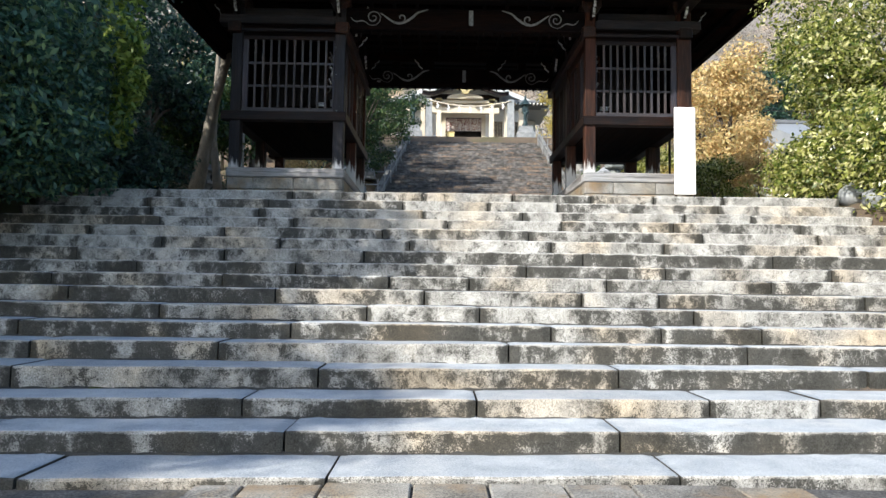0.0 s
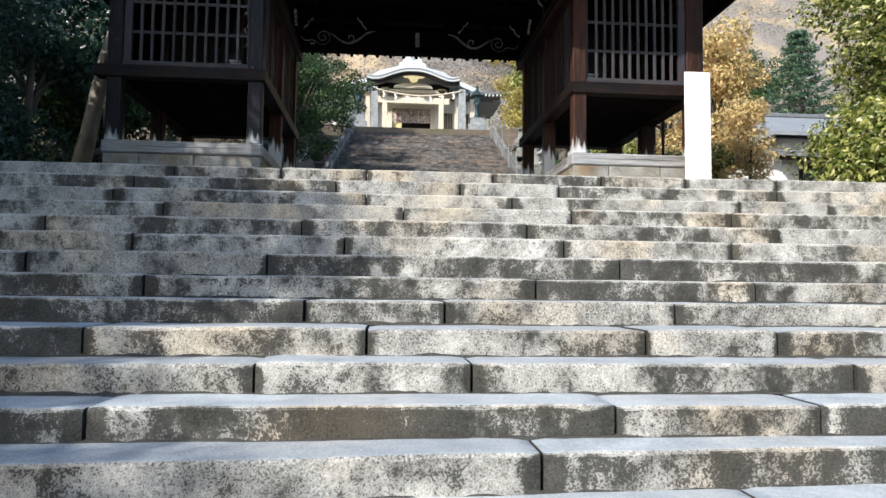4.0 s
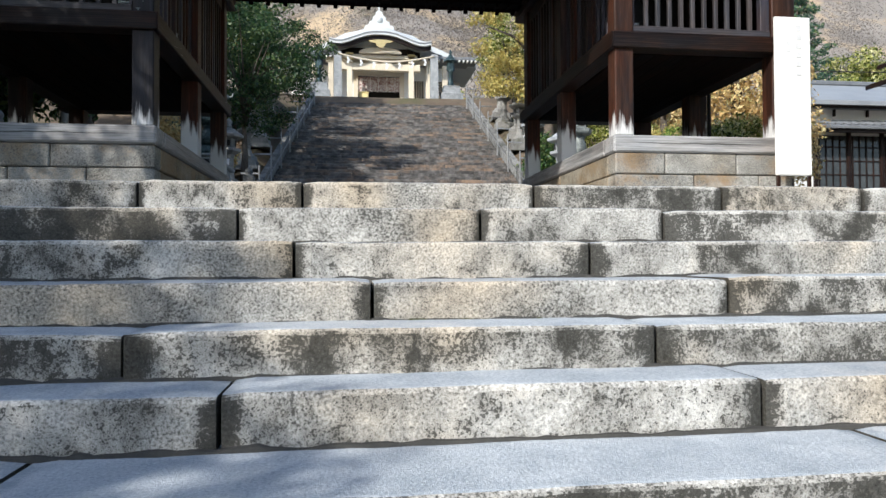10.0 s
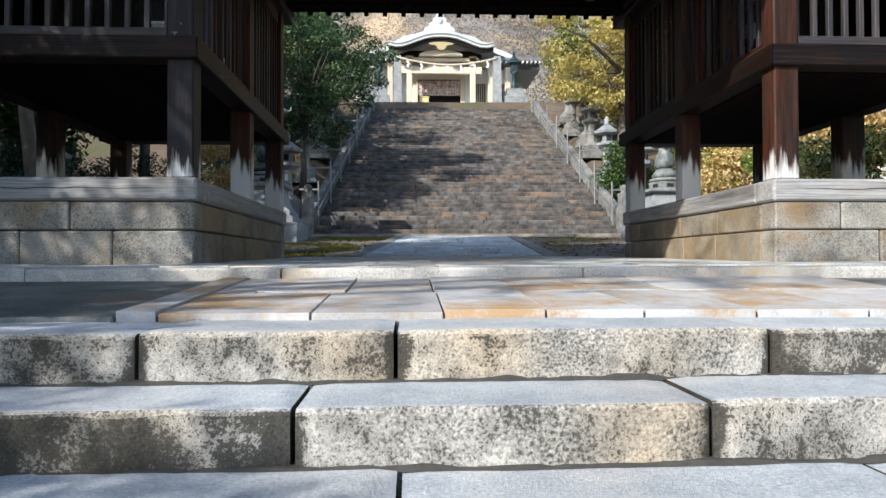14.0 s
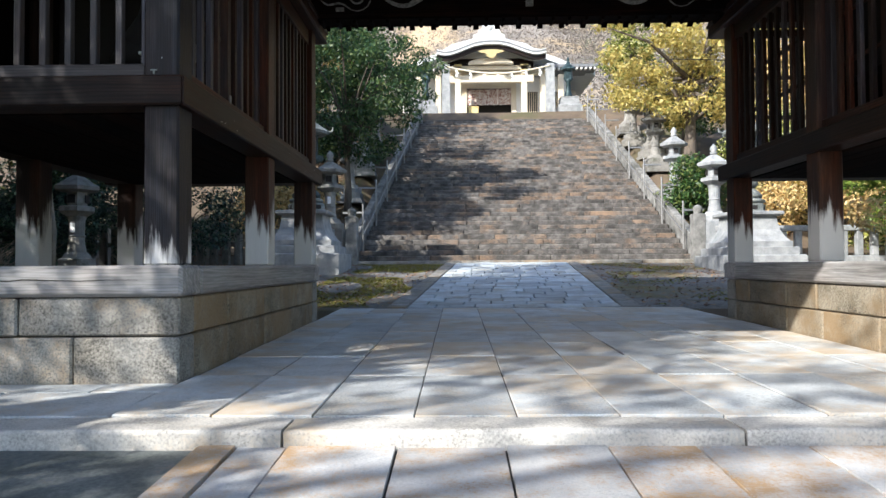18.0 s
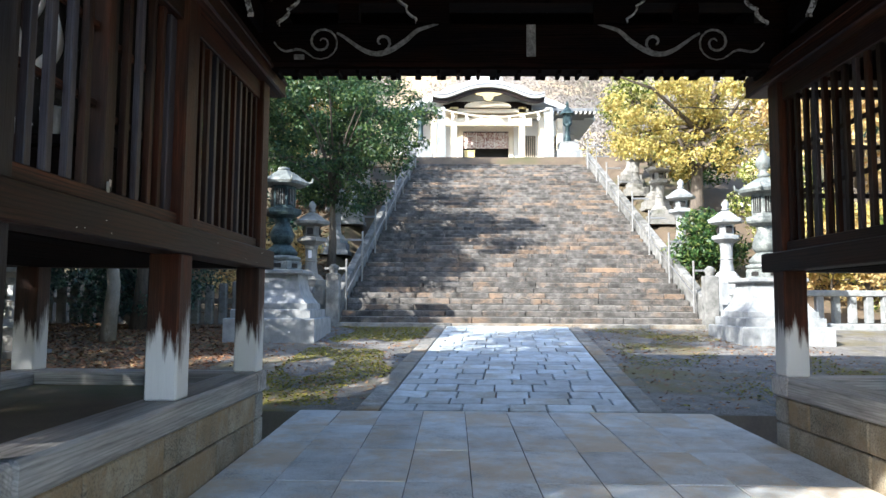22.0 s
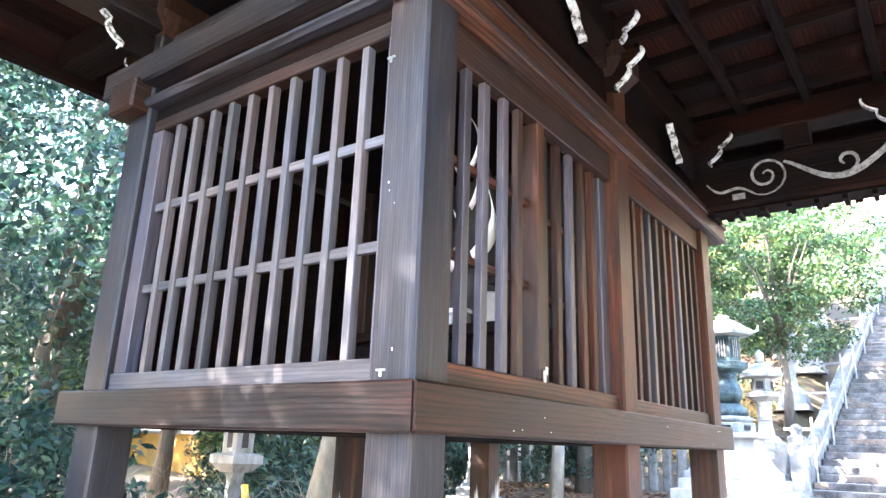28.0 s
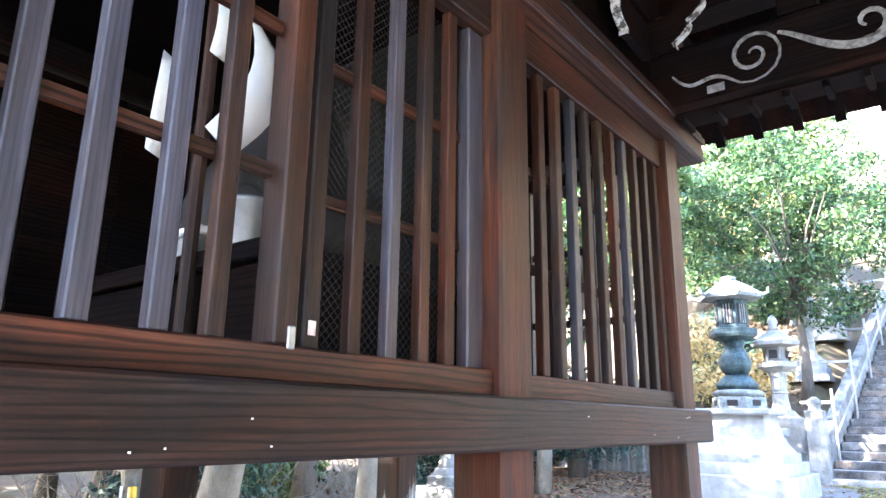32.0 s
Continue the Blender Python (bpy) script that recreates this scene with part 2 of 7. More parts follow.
white_stone = material("pale_stone", [(0.34, (0.17, 0.18, 0.187)), (0.5, (0.285, 0.297, 0.30)), (0.68, (0.41, 0.418, 0.418))], scale=4, fine=90, rough=0.7, bump=0.3, blotch=(0.15, 0.175, 0.185), blotch_scale=2.4, blotch_at=(0.52, 0.74), vary=0.1, streak=0.35, blotch_rough=0.72)
grey_stone = material("grey_lantern_stone", [(0.3, (0.13, 0.127, 0.115)), (0.7, (0.31, 0.30, 0.275))], scale=6, fine=90, rough=0.85, bump=0.4, blotch=(0.09, 0.095, 0.07), blotch_scale=2.5, blotch_at=(0.52, 0.68), vary=0.15)
bronze = material("verdigris_bronze", [(0.38, (0.008, 0.016, 0.019)), (0.5, (0.028, 0.055, 0.062)), (0.66, (0.11, 0.16, 0.16))], scale=5, fine=40, rough=0.55, metal=0.35, bump=0.25, vary=0.1)
# pale patina; on the right lantern's body it paints the sunlight
patina = material("pale_weathered_patina", [(0.36, (0.07, 0.08, 0.077)), (0.5, (0.17, 0.188, 0.178)), (0.66, (0.34, 0.355, 0.33))], scale=6, fine=40, rough=0.7, metal=0.1, bump=0.3, vary=0.1)
steel = material("galvanised_steel", [(0.3, (0.22, 0.22, 0.22)), (0.7, (0.36, 0.36, 0.35))], scale=12, rough=0.5, metal=0.7, bump=0.1)
soil = material("soil", [(0.3, (0.075, 0.055, 0.04)), (0.6, (0.14, 0.105, 0.07)), (0.8, (0.2, 0.16, 0.11))], scale=1.6, fine=30, rough=0.95, bump=0.8, blotch=(0.06, 0.075, 0.02), blotch_scale=0.25, blotch_at=(0.5, 0.7))
gravel_mat = material("gravel_ground", [(0.36, (0.05, 0.047, 0.042)), (0.48, (0.14, 0.132, 0.12)), (0.66, (0.34, 0.325, 0.30))], scale=3, fine=48, rough=0.9, bump=1.0, blotch=(0.16, 0.13, 0.05), blotch_scale=0.55, blotch_at=(0.50, 0.64), fine_mix=0.6, grain=0.3)
concrete = material("stained_concrete", [(0.38, (0.05, 0.062, 0.06)), (0.5, (0.13, 0.145, 0.14)), (0.62, (0.25, 0.26, 0.245))], scale=2.2, fine=45, rough=0.6, bump=0.5, blotch=(0.20, 0.115, 0.055), blotch_scale=1.1, blotch_at=(0.53, 0.66), grain=0.3, blotch_rough=0.74)
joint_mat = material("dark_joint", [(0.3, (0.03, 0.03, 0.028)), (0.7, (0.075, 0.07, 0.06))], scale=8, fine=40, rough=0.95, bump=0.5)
scroll_paint = material("faded_scroll_paint", [(0.36, (0.07, 0.068, 0.066)), (0.6, (0.30, 0.30, 0.295))], scale=26, fine=80, rough=0.8, bump=0.3)
nose_paint = material("flaking_white_paint", [(0.45, (0.05, 0.045, 0.04)), (0.50, (0.40, 0.40, 0.39)), (0.7, (0.70, 0.70, 0.69))], scale=16, fine=50, rough=0.85, bump=0.5)
white_paint = material("white_weathered_paint", [(0.3, (0.50, 0.50, 0.50)), (0.6, (0.78, 0.78, 0.77))], scale=30, fine=90, rough=0.7, bump=0.2)
plaster = material("white_plaster", [(0.3, (0.72, 0.70, 0.66)), (0.7, (0.80, 0.79, 0.76))], scale=2, fine=40, rough=0.85, bump=0.05)
roof_tile = material("grey_roof_tile", [(0.3, (0.10, 0.105, 0.11)), (0.7, (0.22, 0.23, 0.24))], scale=3, fine=30, rough=0.55, bump=0.2, vary=0.1)
pale_roof = material("pale_metal_roof", [(0.3, (0.50, 0.52, 0.52)), (0.7, (0.62, 0.64, 0.63))], scale=1.5, fine=20, rough=0.5, bump=0.1)
pale_timber = material("pale_hinoki", [(0.3, (0.56, 0.48, 0.36)), (0.7, (0.72, 0.64, 0.50))], scale=3, fine=30, rough=0.6, bump=0.15, stretch=(6, 6, 1), vary=0.08)
gold_mat = material("gilt_metal", [(0.3, (0.50, 0.38, 0.16)), (0.7, (0.66, 0.53, 0.28))], scale=8, rough=0.4, metal=0.6, bump=0.1)
# black parts, and plates that paint the shade of openings and interiors
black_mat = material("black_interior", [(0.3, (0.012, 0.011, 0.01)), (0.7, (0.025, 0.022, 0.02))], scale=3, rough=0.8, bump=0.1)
yellow_mat = material("yellow_plastic", [(0.3, (0.75, 0.42, 0.02)), (0.7, (0.82, 0.50, 0.03))], scale=6, rough=0.45, bump=0.05)
ochre_wall = material("ochre_earth_wall", [(0.3, (0.20, 0.12, 0.03)), (0.7, (0.36, 0.23, 0.06))], scale=2, fine=30, rough=0.95, bump=0.3, blotch=(0.12, 0.10, 0.05), blotch_scale=0.8, blotch_at=(0.55, 0.75))
bark = material("bark", [(0.3, (0.05, 0.04, 0.032)), (0.7, (0.17, 0.14, 0.11))], scale=5, fine=40, rough=0.95, bump=0.9, stretch=(3, 3, 0.6))
bark_pale = material("pale_bark", [(0.3, (0.13, 0.115, 0.09)), (0.7, (0.34, 0.30, 0.24))], scale=4, fine=40, rough=0.95, bump=0.8, stretch=(2, 2, 0.7), blotch=(0.42, 0.40, 0.35), blotch_scale=2, blotch_at=(0.58, 0.68))
curtain_mat = material("patterned_curtain", [(0.42, (0.22, 0.10, 0.09)), (0.5, (0.45, 0.36, 0.32)), (0.6, (0.60, 0.55, 0.50))], scale=7, fine=14, rough=0.9, bump=0.2)


def wood(name, dark, mid, pale, along, vary=0.24, rough=0.52, red=0.9, spec=0.18, lines=None):
    """Old sawn timber: streaks along the grain and thin dark wandering growth lines."""
    s = [9, 9, 9]
    s["xyz".index(along)] = 0.55
    lines = lines if lines is not None else 0.22 if along == "z" else 0.85
    dark = tuple(0.55 * a + 0.45 * b for a, b in zip(dark, mid))
    pale = tuple(0.6 * a + 0.4 * b for a, b in zip(pale, mid))
    m = material(name, [(0.33, dark), (0.50, mid), (0.70, pale)], scale=3.4, fine=13, rough=rough, bump=0.35, stretch=s, vary=vary, fine_mix=0.3, blotch=tuple(0.3 * c for c in dark), blotch_scale=0.5, blotch_at=(0.5, 0.72), tint=((1.0, 0.60, 0.45), 0.35, red), spec=spec)
    n, l = m.node_tree.nodes, m.node_tree.links
    b = n["Principled BSDF"]
    old = b.inputs["Base Color"].links[0].from_socket
    tc = n.new("ShaderNodeTexCoord")
    across, axis = {"x": ((0, 0.7, 1), (0.06, 0, 0)), "y": ((0.7, 0, 1), (0, 0.06, 0)), "z": ((1, 1, 0), (0, 0, 0.06))}[along]
    d1, d2 = n.new("ShaderNodeVectorMath"), n.new("ShaderNodeVectorMath")
    for d, v in ((d1, across), (d2, axis)):
        d.operation = "DOT_PRODUCT"
        d.inputs[1].default_value = v
        l.new(tc.outputs["Object"], d.inputs[0])
    cx = n.new("ShaderNodeCombineXYZ")
    info = n.new("ShaderNodeObjectInfo")
    l.new(d1.outputs["Value"], cx.inputs[0]), l.new(d2.outputs["Value"], cx.inputs[1]), l.new(info.outputs["Random"], cx.inputs[2])
    wv = n.new("ShaderNodeTexWave")
    wv.inputs["Scale"].default_value, wv.inputs["Distortion"].default_value, wv.inputs["Detail"].default_value, wv.inputs["Detail Scale"].default_value = (22.0, 5.0, 3.0, 1.6) if along == "z" else (13.0, 9.0, 3.0, 1.1)
    l.new(cx.outputs[0], wv.inputs["Vector"])
    mr = n.new("ShaderNodeMapRange")
    mr.inputs[1].default_value, mr.inputs[2].default_value, mr.inputs[3].default_value, mr.inputs[4].default_value = 0.05, 0.45, 0.18, 1.0
    l.new(wv.outputs["Fac"], mr.inputs[0])
    mx = n.new("ShaderNodeMix")
    mx.data_type, mx.blend_type = "RGBA", "MULTIPLY"
    mx.inputs[0].default_value = lines
    l.new(old, mx.inputs[6]), l.new(mr.outputs[0], mx.inputs[7])
    # weathering in broad patches, bluish grey to reddish brown
    pm = n.new("ShaderNodeMapping")
    pm.inputs["Scale"].default_value = [0.5 if a == along else 1.6 for a in "xyz"]
    shift = n.new("ShaderNodeVectorMath")
    big = n.new("ShaderNodeMath")
    big.operation, big.inputs[1].default_value = "MULTIPLY", 23.0
    l.new(info.outputs["Random"], big.inputs[0])
    l.new(tc.outputs["Object"], pm.inputs[0]), l.new(pm.outputs[0], shift.inputs[0]), l.new(big.outputs[0], shift.inputs[1])
    pn = n.new("ShaderNodeTexNoise")
    pn.inputs["Scale"].default_value, pn.inputs["Detail"].default_value, pn.inputs["Roughness"].default_value = 1.9, 7.0, 0.68
    l.new(shift.outputs[0], pn.inputs["Vector"])
    pr = n.new("ShaderNodeValToRGB")
    pr.color_ramp.elements.new(0.5)
    for e, (p, c) in zip(pr.color_ramp.elements, ((0.39, (0.50, 0.66, 0.96)), (0.51, (0.92, 0.80, 0.76)), (0.64, (1.38, 0.84, 0.62)))):
        e.position, e.color = p, (*c, 1)
    l.new(pn.outputs[0], pr.inputs[0])
    px = n.new("ShaderNodeMix")
    px.data_type, px.blend_type = "RGBA", "MULTIPLY"
    px.inputs[0].default_value = red
    l.new(mx.outputs[2], px.inputs[6]), l.new(pr.outputs[0], px.inputs[7]), l.new(px.outputs[2], b.inputs["Base Color"])
    return m


DK, MD, PL = (0.0036, 0.0024, 0.0018), (0.0195, 0.0116, 0.0085), (0.064, 0.044, 0.035)
wood_x, wood_y, wood_z = wood("old_timber_x", DK, MD, PL, "x"), wood("old_timber_y", DK, MD, PL, "y"), wood("old_timber_z", DK, MD, PL, "z")
RD = ((0.008, 0.0047, 0.0035), (0.040, 0.0203, 0.0132), (0.118, 0.064, 0.042))
# darker timber copies: the shade inside the gate is put into their colour
shade_y, shade_x = wood("sooty_roof_timber_y", (0.004, 0.003, 0.003), (0.0085, 0.0054, 0.0046), (0.024, 0.014, 0.011), "y", rough=0.85, spec=0.06), wood("sooty_roof_timber_x", (0.004, 0.003, 0.003), (0.0085, 0.0054, 0.0046), (0.024, 0.014, 0.011), "x", rough=0.85, spec=0.06)
shade_board = wood("reddish_roof_boards", (0.004, 0.0022, 0.0016), (0.0135, 0.0062, 0.0045), (0.040, 0.018, 0.013), "y", rough=0.85, spec=0.06)
# greyer, bluer timber copies: the sky's sheen is put into their colour
GY = ((0.0055, 0.0048, 0.0050), (0.0205, 0.0185, 0.0202), (0.070, 0.066, 0.072))
grey_x, grey_z = wood("grey_timber_x", *GY, "x", red=0.6, spec=0.2), wood("grey_timber_z", *GY, "z", red=0.6, spec=0.22, lines=0.5)
slat_x, slat_z = [wood("weathered_slat_" + a, (0.018, 0.016, 0.0162), (0.058, 0.054, 0.056), (0.13, 0.124, 0.128), a, red=0.4, spec=0.35, lines=0.4) for a in "xz"]
blue_z = wood("blue_grey_slat", (0.012, 0.0105, 0.0125), (0.040, 0.036, 0.044), (0.10, 0.094, 0.112), "z", red=0.5, spec=0.4, lines=0.4)
red_y, red_z = wood("reddish_timber_y", *RD, "y"), wood("reddish_timber_z", *RD, "z")
GR = ((0.10, 0.098, 0.094), (0.37, 0.363, 0.35), (0.62, 0.61, 0.59))
sill_x, sill_y = wood("grey_sill_x", *GR, "x", red=0.12, lines=0.25), wood("grey_sill_y", *GR, "y", red=0.12, lines=0.25)


def post_material(base, low, high):
    """Timber post whose foot is bleached up to about these heights, with a ragged upper edge."""
    m = base.copy()
    m.name = base.name + "_bleached_foot"
    n, l = m.node_tree.nodes, m.node_tree.links
    b = n["Principled BSDF"]
    old = b.inputs["Base Color"].links[0].from_socket
    tc = n.new("ShaderNodeTexCoord")
    sp = n.new("ShaderNodeSeparateXYZ")
    l.new(tc.outputs["Object"], sp.inputs[0])
    mp = n.new("ShaderNodeMapping")
    mp.inputs["Scale"].default_value = (13, 13, 1.3)
    nz = n.new("ShaderNodeTexNoise")
    nz.inputs["Scale"].default_value, nz.inputs["Detail"].default_value, nz.inputs["Roughness"].default_value = 1.0, 7, 0.65
    l.new(tc.outputs["Object"], mp.inputs[0]), l.new(mp.outputs[0], nz.inputs["Vector"])
    ad = n.new("ShaderNodeMath")
    ad.operation = "MULTIPLY_ADD"
    ad.inputs[1].default_value, ad.inputs[2].default_value = 1.1, -0.55
    l.new(nz.outputs[0], ad.inputs[0])
    ad2 = n.new("ShaderNodeMath")
    l.new(ad.outputs[0], ad2.inputs[0]), l.new(sp.outputs["Z"], ad2.inputs[1])
    rg = n.new("ShaderNodeMapRange")
    rg.inputs[1].default_value, rg.inputs[2].default_value, rg.inputs[3].default_value, rg.inputs[4].default_value = low, high, 1, 0
    l.new(ad2.outputs[0], rg.inputs[0])
    mx = n.new("ShaderNodeMix")
    mx.data_type = "RGBA"
    l.new(rg.outputs[0], mx.inputs[0]), l.new(old, mx.inputs[6])
    mx.inputs[7].default_value = (0.60, 0.595, 0.58, 1)
    l.new(mx.outputs[2], b.inputs["Base Color"])
    return m


bleached, grey_foot, red_foot = post_material(red_z, 0.36, 0.52), post_material(grey_z, -0.02, 0.14), post_material(red_z, 0.02, 0.18)
leaf_dark = leaf_material("leaf_dark_evergreen", [(0.007, 0.024, 0.022), (0.017, 0.052, 0.042), (0.036, 0.090, 0.064), (0.10, 0.17, 0.10)], rough=0.32)
leaf_green = leaf_material("leaf_green", [(0.012, 0.035, 0.012), (0.03, 0.08, 0.022), (0.06, 0.13, 0.03), (0.17, 0.20, 0.05)])
# palest leaf tones paint sun glints, darkest ones the shaded gaps
leaf_bright = leaf_material("leaf_camellia", [(0.022, 0.042, 0.010), (0.12, 0.165, 0.030), (0.44, 0.45, 0.11), (0.88, 0.82, 0.46)], rough=0.25, trans=0.45)
leaf_hedge = leaf_material("leaf_glossy_hedge", [(0.016, 0.05, 0.036), (0.040, 0.105, 0.072), (0.075, 0.165, 0.10), (0.22, 0.30, 0.10)], rough=0.35)
leaf_yellow = leaf_material("leaf_autumn_yellow", [(0.27, 0.21, 0.05), (0.48, 0.38, 0.10), (0.64, 0.52, 0.18), (0.20, 0.24, 0.06)])
leaf_orange = leaf_material("leaf_autumn_brown", [(0.34, 0.22, 0.08), (0.62, 0.43, 0.18), (0.78, 0.59, 0.29), (0.44, 0.40, 0.15)])
leaf_dead = leaf_material("fallen_leaf", [(0.10, 0.045, 0.025), (0.21, 0.09, 0.045), (0.30, 0.15, 0.07), (0.36, 0.25, 0.12)], trans=0.05, rough=0.8)
# paled hill tones: distance haze is put into the colour
hill_mat = material("hill_woods", [(0.3, (0.20, 0.182, 0.162)), (0.5, (0.24, 0.216, 0.19)), (0.7, (0.285, 0.255, 0.222))], scale=0.12, fine=0.9, rough=1, bump=0.4, blotch=(0.40, 0.31, 0.20), blotch_scale=0.05, blotch_at=(0.5, 0.6), coords="Object")


# ---- mesh helpers ----
def rise(y):
    """Height offset along y, fitted to the camera's view."""
    return 0.0165 * (min(max(y, 4.6), 62) - 16)


VIEW_FIT = {}


def thing(name, at, label, category, group="", kind="", view_fit=True):
    """An empty at the thing's base. Outside the gate a thing is shifted sideways and in height to fit the camera's
    view.
    """
    ob = new(name)
    d = Vector((-0.0111 * (at[1] - 14.28), 0, rise(at[1]))) if view_fit and not 12.9 < at[1] < 19.9 else Vector()
    VIEW_FIT[ob.name] = d
    ob.location = Vector(at) + d
    ob.empty_display_size = 0.1
    return tagged(ob, label, category, group, kind)


def root_of(ob):
    at = Vector(ob.location)
    while ob.parent:
        ob = ob.parent
        at = at + Vector(ob.location)
    return at - VIEW_FIT.get(ob.name, Vector())


def part(name, bm, mat, parent=None, label="", smooth=False):
    """Links a bmesh, in world coordinates, as one mesh object under a thing or a part."""
    me = bpy.data.meshes.new(name)
    if parent is not None:
        bmesh.ops.translate(bm, vec=-root_of(parent), verts=bm.verts)
    bmesh.ops.recalc_face_normals(bm, faces=bm.faces)
    bm.to_mesh(me)
    bm.free()
    if smooth:
        for p in me.polygons:
            p.use_smooth = True
    me.materials.append(mat)
    ob = new(name, me)
    if parent is not None:
        ob.parent = parent
    if label:
        ob["label"] = label
    return ob


def add_box(bm, x0, x1, y0, y1, z0, z1, c=0.008):
    """A box with chamfered edges."""
    c = min(c, 0.4 * min(abs(x1 - x0), abs(y1 - y0), abs(z1 - z0)))
    ctr = Vector(((x0 + x1) / 2, (y0 + y1) / 2, (z0 + z1) / 2))
    h = Vector((abs(x1 - x0) / 2, abs(y1 - y0) / 2, abs(z1 - z0) / 2))
    v = {}
    for sx in (-1, 1):
        for sy in (-1, 1):
            for sz in (-1, 1):
                s = (sx, sy, sz)
                for a in range(3):
                    p = [s[k] * (h[k] - (0 if k == a else c)) for k in range(3)]
                    v[s, a] = bm.verts.new(ctr + Vector(p))
    for a in range(3):
        b, d = (a + 1) % 3, (a + 2) % 3
        for s in (-1, 1):
            loop = []
            for tb, td in ((-1, -1), (1, -1), (1, 1), (-1, 1)):
                k = [0, 0, 0]
                k[a], k[b], k[d] = s, tb, td
                loop.append(v[tuple(k), a])
            bm.faces.new(loop)
        for tb in (-1, 1):
            for td in (-1, 1):
                k0, k1 = [0, 0, 0], [0, 0, 0]
                k0[a], k1[a] = -1, 1
                k0[b] = k1[b] = tb
                k0[d] = k1[d] = td
                k0, k1 = tuple(k0), tuple(k1)
                bm.faces.new((v[k0, b], v[k1, b], v[k1, d], v[k0, d]))
    for sx in (-1, 1):
        for sy in (-1, 1):
            for sz in (-1, 1):
                bm.faces.new([v[(sx, sy, sz), a] for a in range(3)])
    return bm


def box(*a, **k):
    return add_box(bmesh.new(), *a, **k)


def tilt_z(bm, fn):
    for v in bm.verts:
        v.co.z += fn(v.co.x, v.co.y)
    return bm


def add_tube(bm, pts, radii, sides=8):
    rings = []
    for k, (p, r) in enumerate(zip(pts, radii)):
        p = Vector(p)
        d = (Vector(pts[min(k + 1, len(pts) - 1)]) - Vector(pts[max(k - 1, 0)])).normalized()
        u = d.cross(Vector((0.31, 0.95, 0.1))).normalized()
        w = d.cross(u)
        rings.append([bm.verts.new(p + r * (math.cos(a) * u + math.sin(a) * w)) for a in (2 * math.pi * j / sides for j in range(sides))])
    for a, b in zip(rings, rings[1:]):
        for j in range(sides):
            bm.faces.new((a[j], a[(j + 1) % sides], b[(j + 1) % sides], b[j]))
    bm.faces.new(rings[0]), bm.faces.new(rings[-1])
    return bm


def tube(pts, radii, sides=8):
    if not isinstance(radii, (list, tuple)):
        radii = [radii] * len(pts)
    return add_tube(bmesh.new(), pts, radii, sides)


def add_lathe(bm, at, profile, sides=24, turn=0.0, square=False):
    """Revolves (radius, height) pairs round the upright through at. square: four-sided, radius is the half width."""
    rings = []
    k = 4 if square else sides
    f = math.sqrt(2) if square else 1
    for r, z in profile:
        rings.append([bm.verts.new(Vector(at) + Vector((f * r * math.cos(a), f * r * math.sin(a), z))) for a in (turn + (math.pi / 4 if square else 0) + 2 * math.pi * j / k for j in range(k))])
    for a, b in zip(rings, rings[1:]):
        for j in range(k):
            bm.faces.new((a[j], a[(j + 1) % k], b[(j + 1) % k], b[j]))
    bm.faces.new(rings[0]), bm.faces.new(rings[-1])
    return bm


def lathe(*a, **k):
    return add_lathe(bmesh.new(), *a, **k)


def leaf_mesh(name, mat, blobs, count, size, seed, fill=0.55, up=0.35, parent=None):
    """One mesh of many small folded leaves, scattered through uneven clumps inside the given ellipsoids (centre, radii)."""
    rng = np.random.default_rng(seed)
    vol = np.array([(r[0] * r[1] * r[2]) ** (2 / 3) for _, r in blobs])
    pick = rng.choice(len(blobs), count, p=vol / vol.sum())
    c = np.array([b[0] for b in blobs], float)[pick]
    r = np.array([b[1] for b in blobs], float)[pick]
    d = rng.normal(size=(count, 3))
    d /= np.linalg.norm(d, axis=1)[:, None]
    rad = fill + (1 - fill) * rng.random(count) ** 0.6
    lump = 1 + 0.16 * np.sin(7 * d[:, 0] + 3 * pick) * np.cos(6 * d[:, 1] + pick) + 0.12 * np.sin(11 * d[:, 2] + 5 * d[:, 0] + pick)
    p = c + d * r * (rad * lump)[:, None]
    nrm = d * 0.7 + rng.normal(size=(count, 3)) * 0.6 + np.array([0, 0, up])
    nrm /= np.linalg.norm(nrm, axis=1)[:, None]
    a = np.cross(nrm, rng.normal(size=(count, 3)))
    a /= np.linalg.norm(a, axis=1)[:, None]
    b = np.cross(nrm, a)
    s = size * (0.6 + 0.8 * rng.random(count))[:, None]
    v = np.stack([p - a * s, p + b * s * 0.42 + nrm * s * 0.12, p + a * s, p - b * s * 0.42 + nrm * s * 0.12], 1).reshape(-1, 3)
    if parent is not None:
        v = v - np.array(root_of(parent))
    me = bpy.data.meshes.new(name)
    k = np.arange(count) * 4
    f = np.stack([k, k + 1, k + 2, k + 3], 1)
    me.vertices.add(len(v)), me.vertices.foreach_set("co", v.ravel())
    me.loops.add(4 * count), me.loops.foreach_set("vertex_index", f.ravel())
    me.polygons.add(count), me.polygons.foreach_set("loop_start", 4 * np.arange(count))
    me.update(calc_edges=True)
    me.materials.append(mat)
    ob = new(name, me)
    if parent is not None:
        ob.parent = parent
    return ob


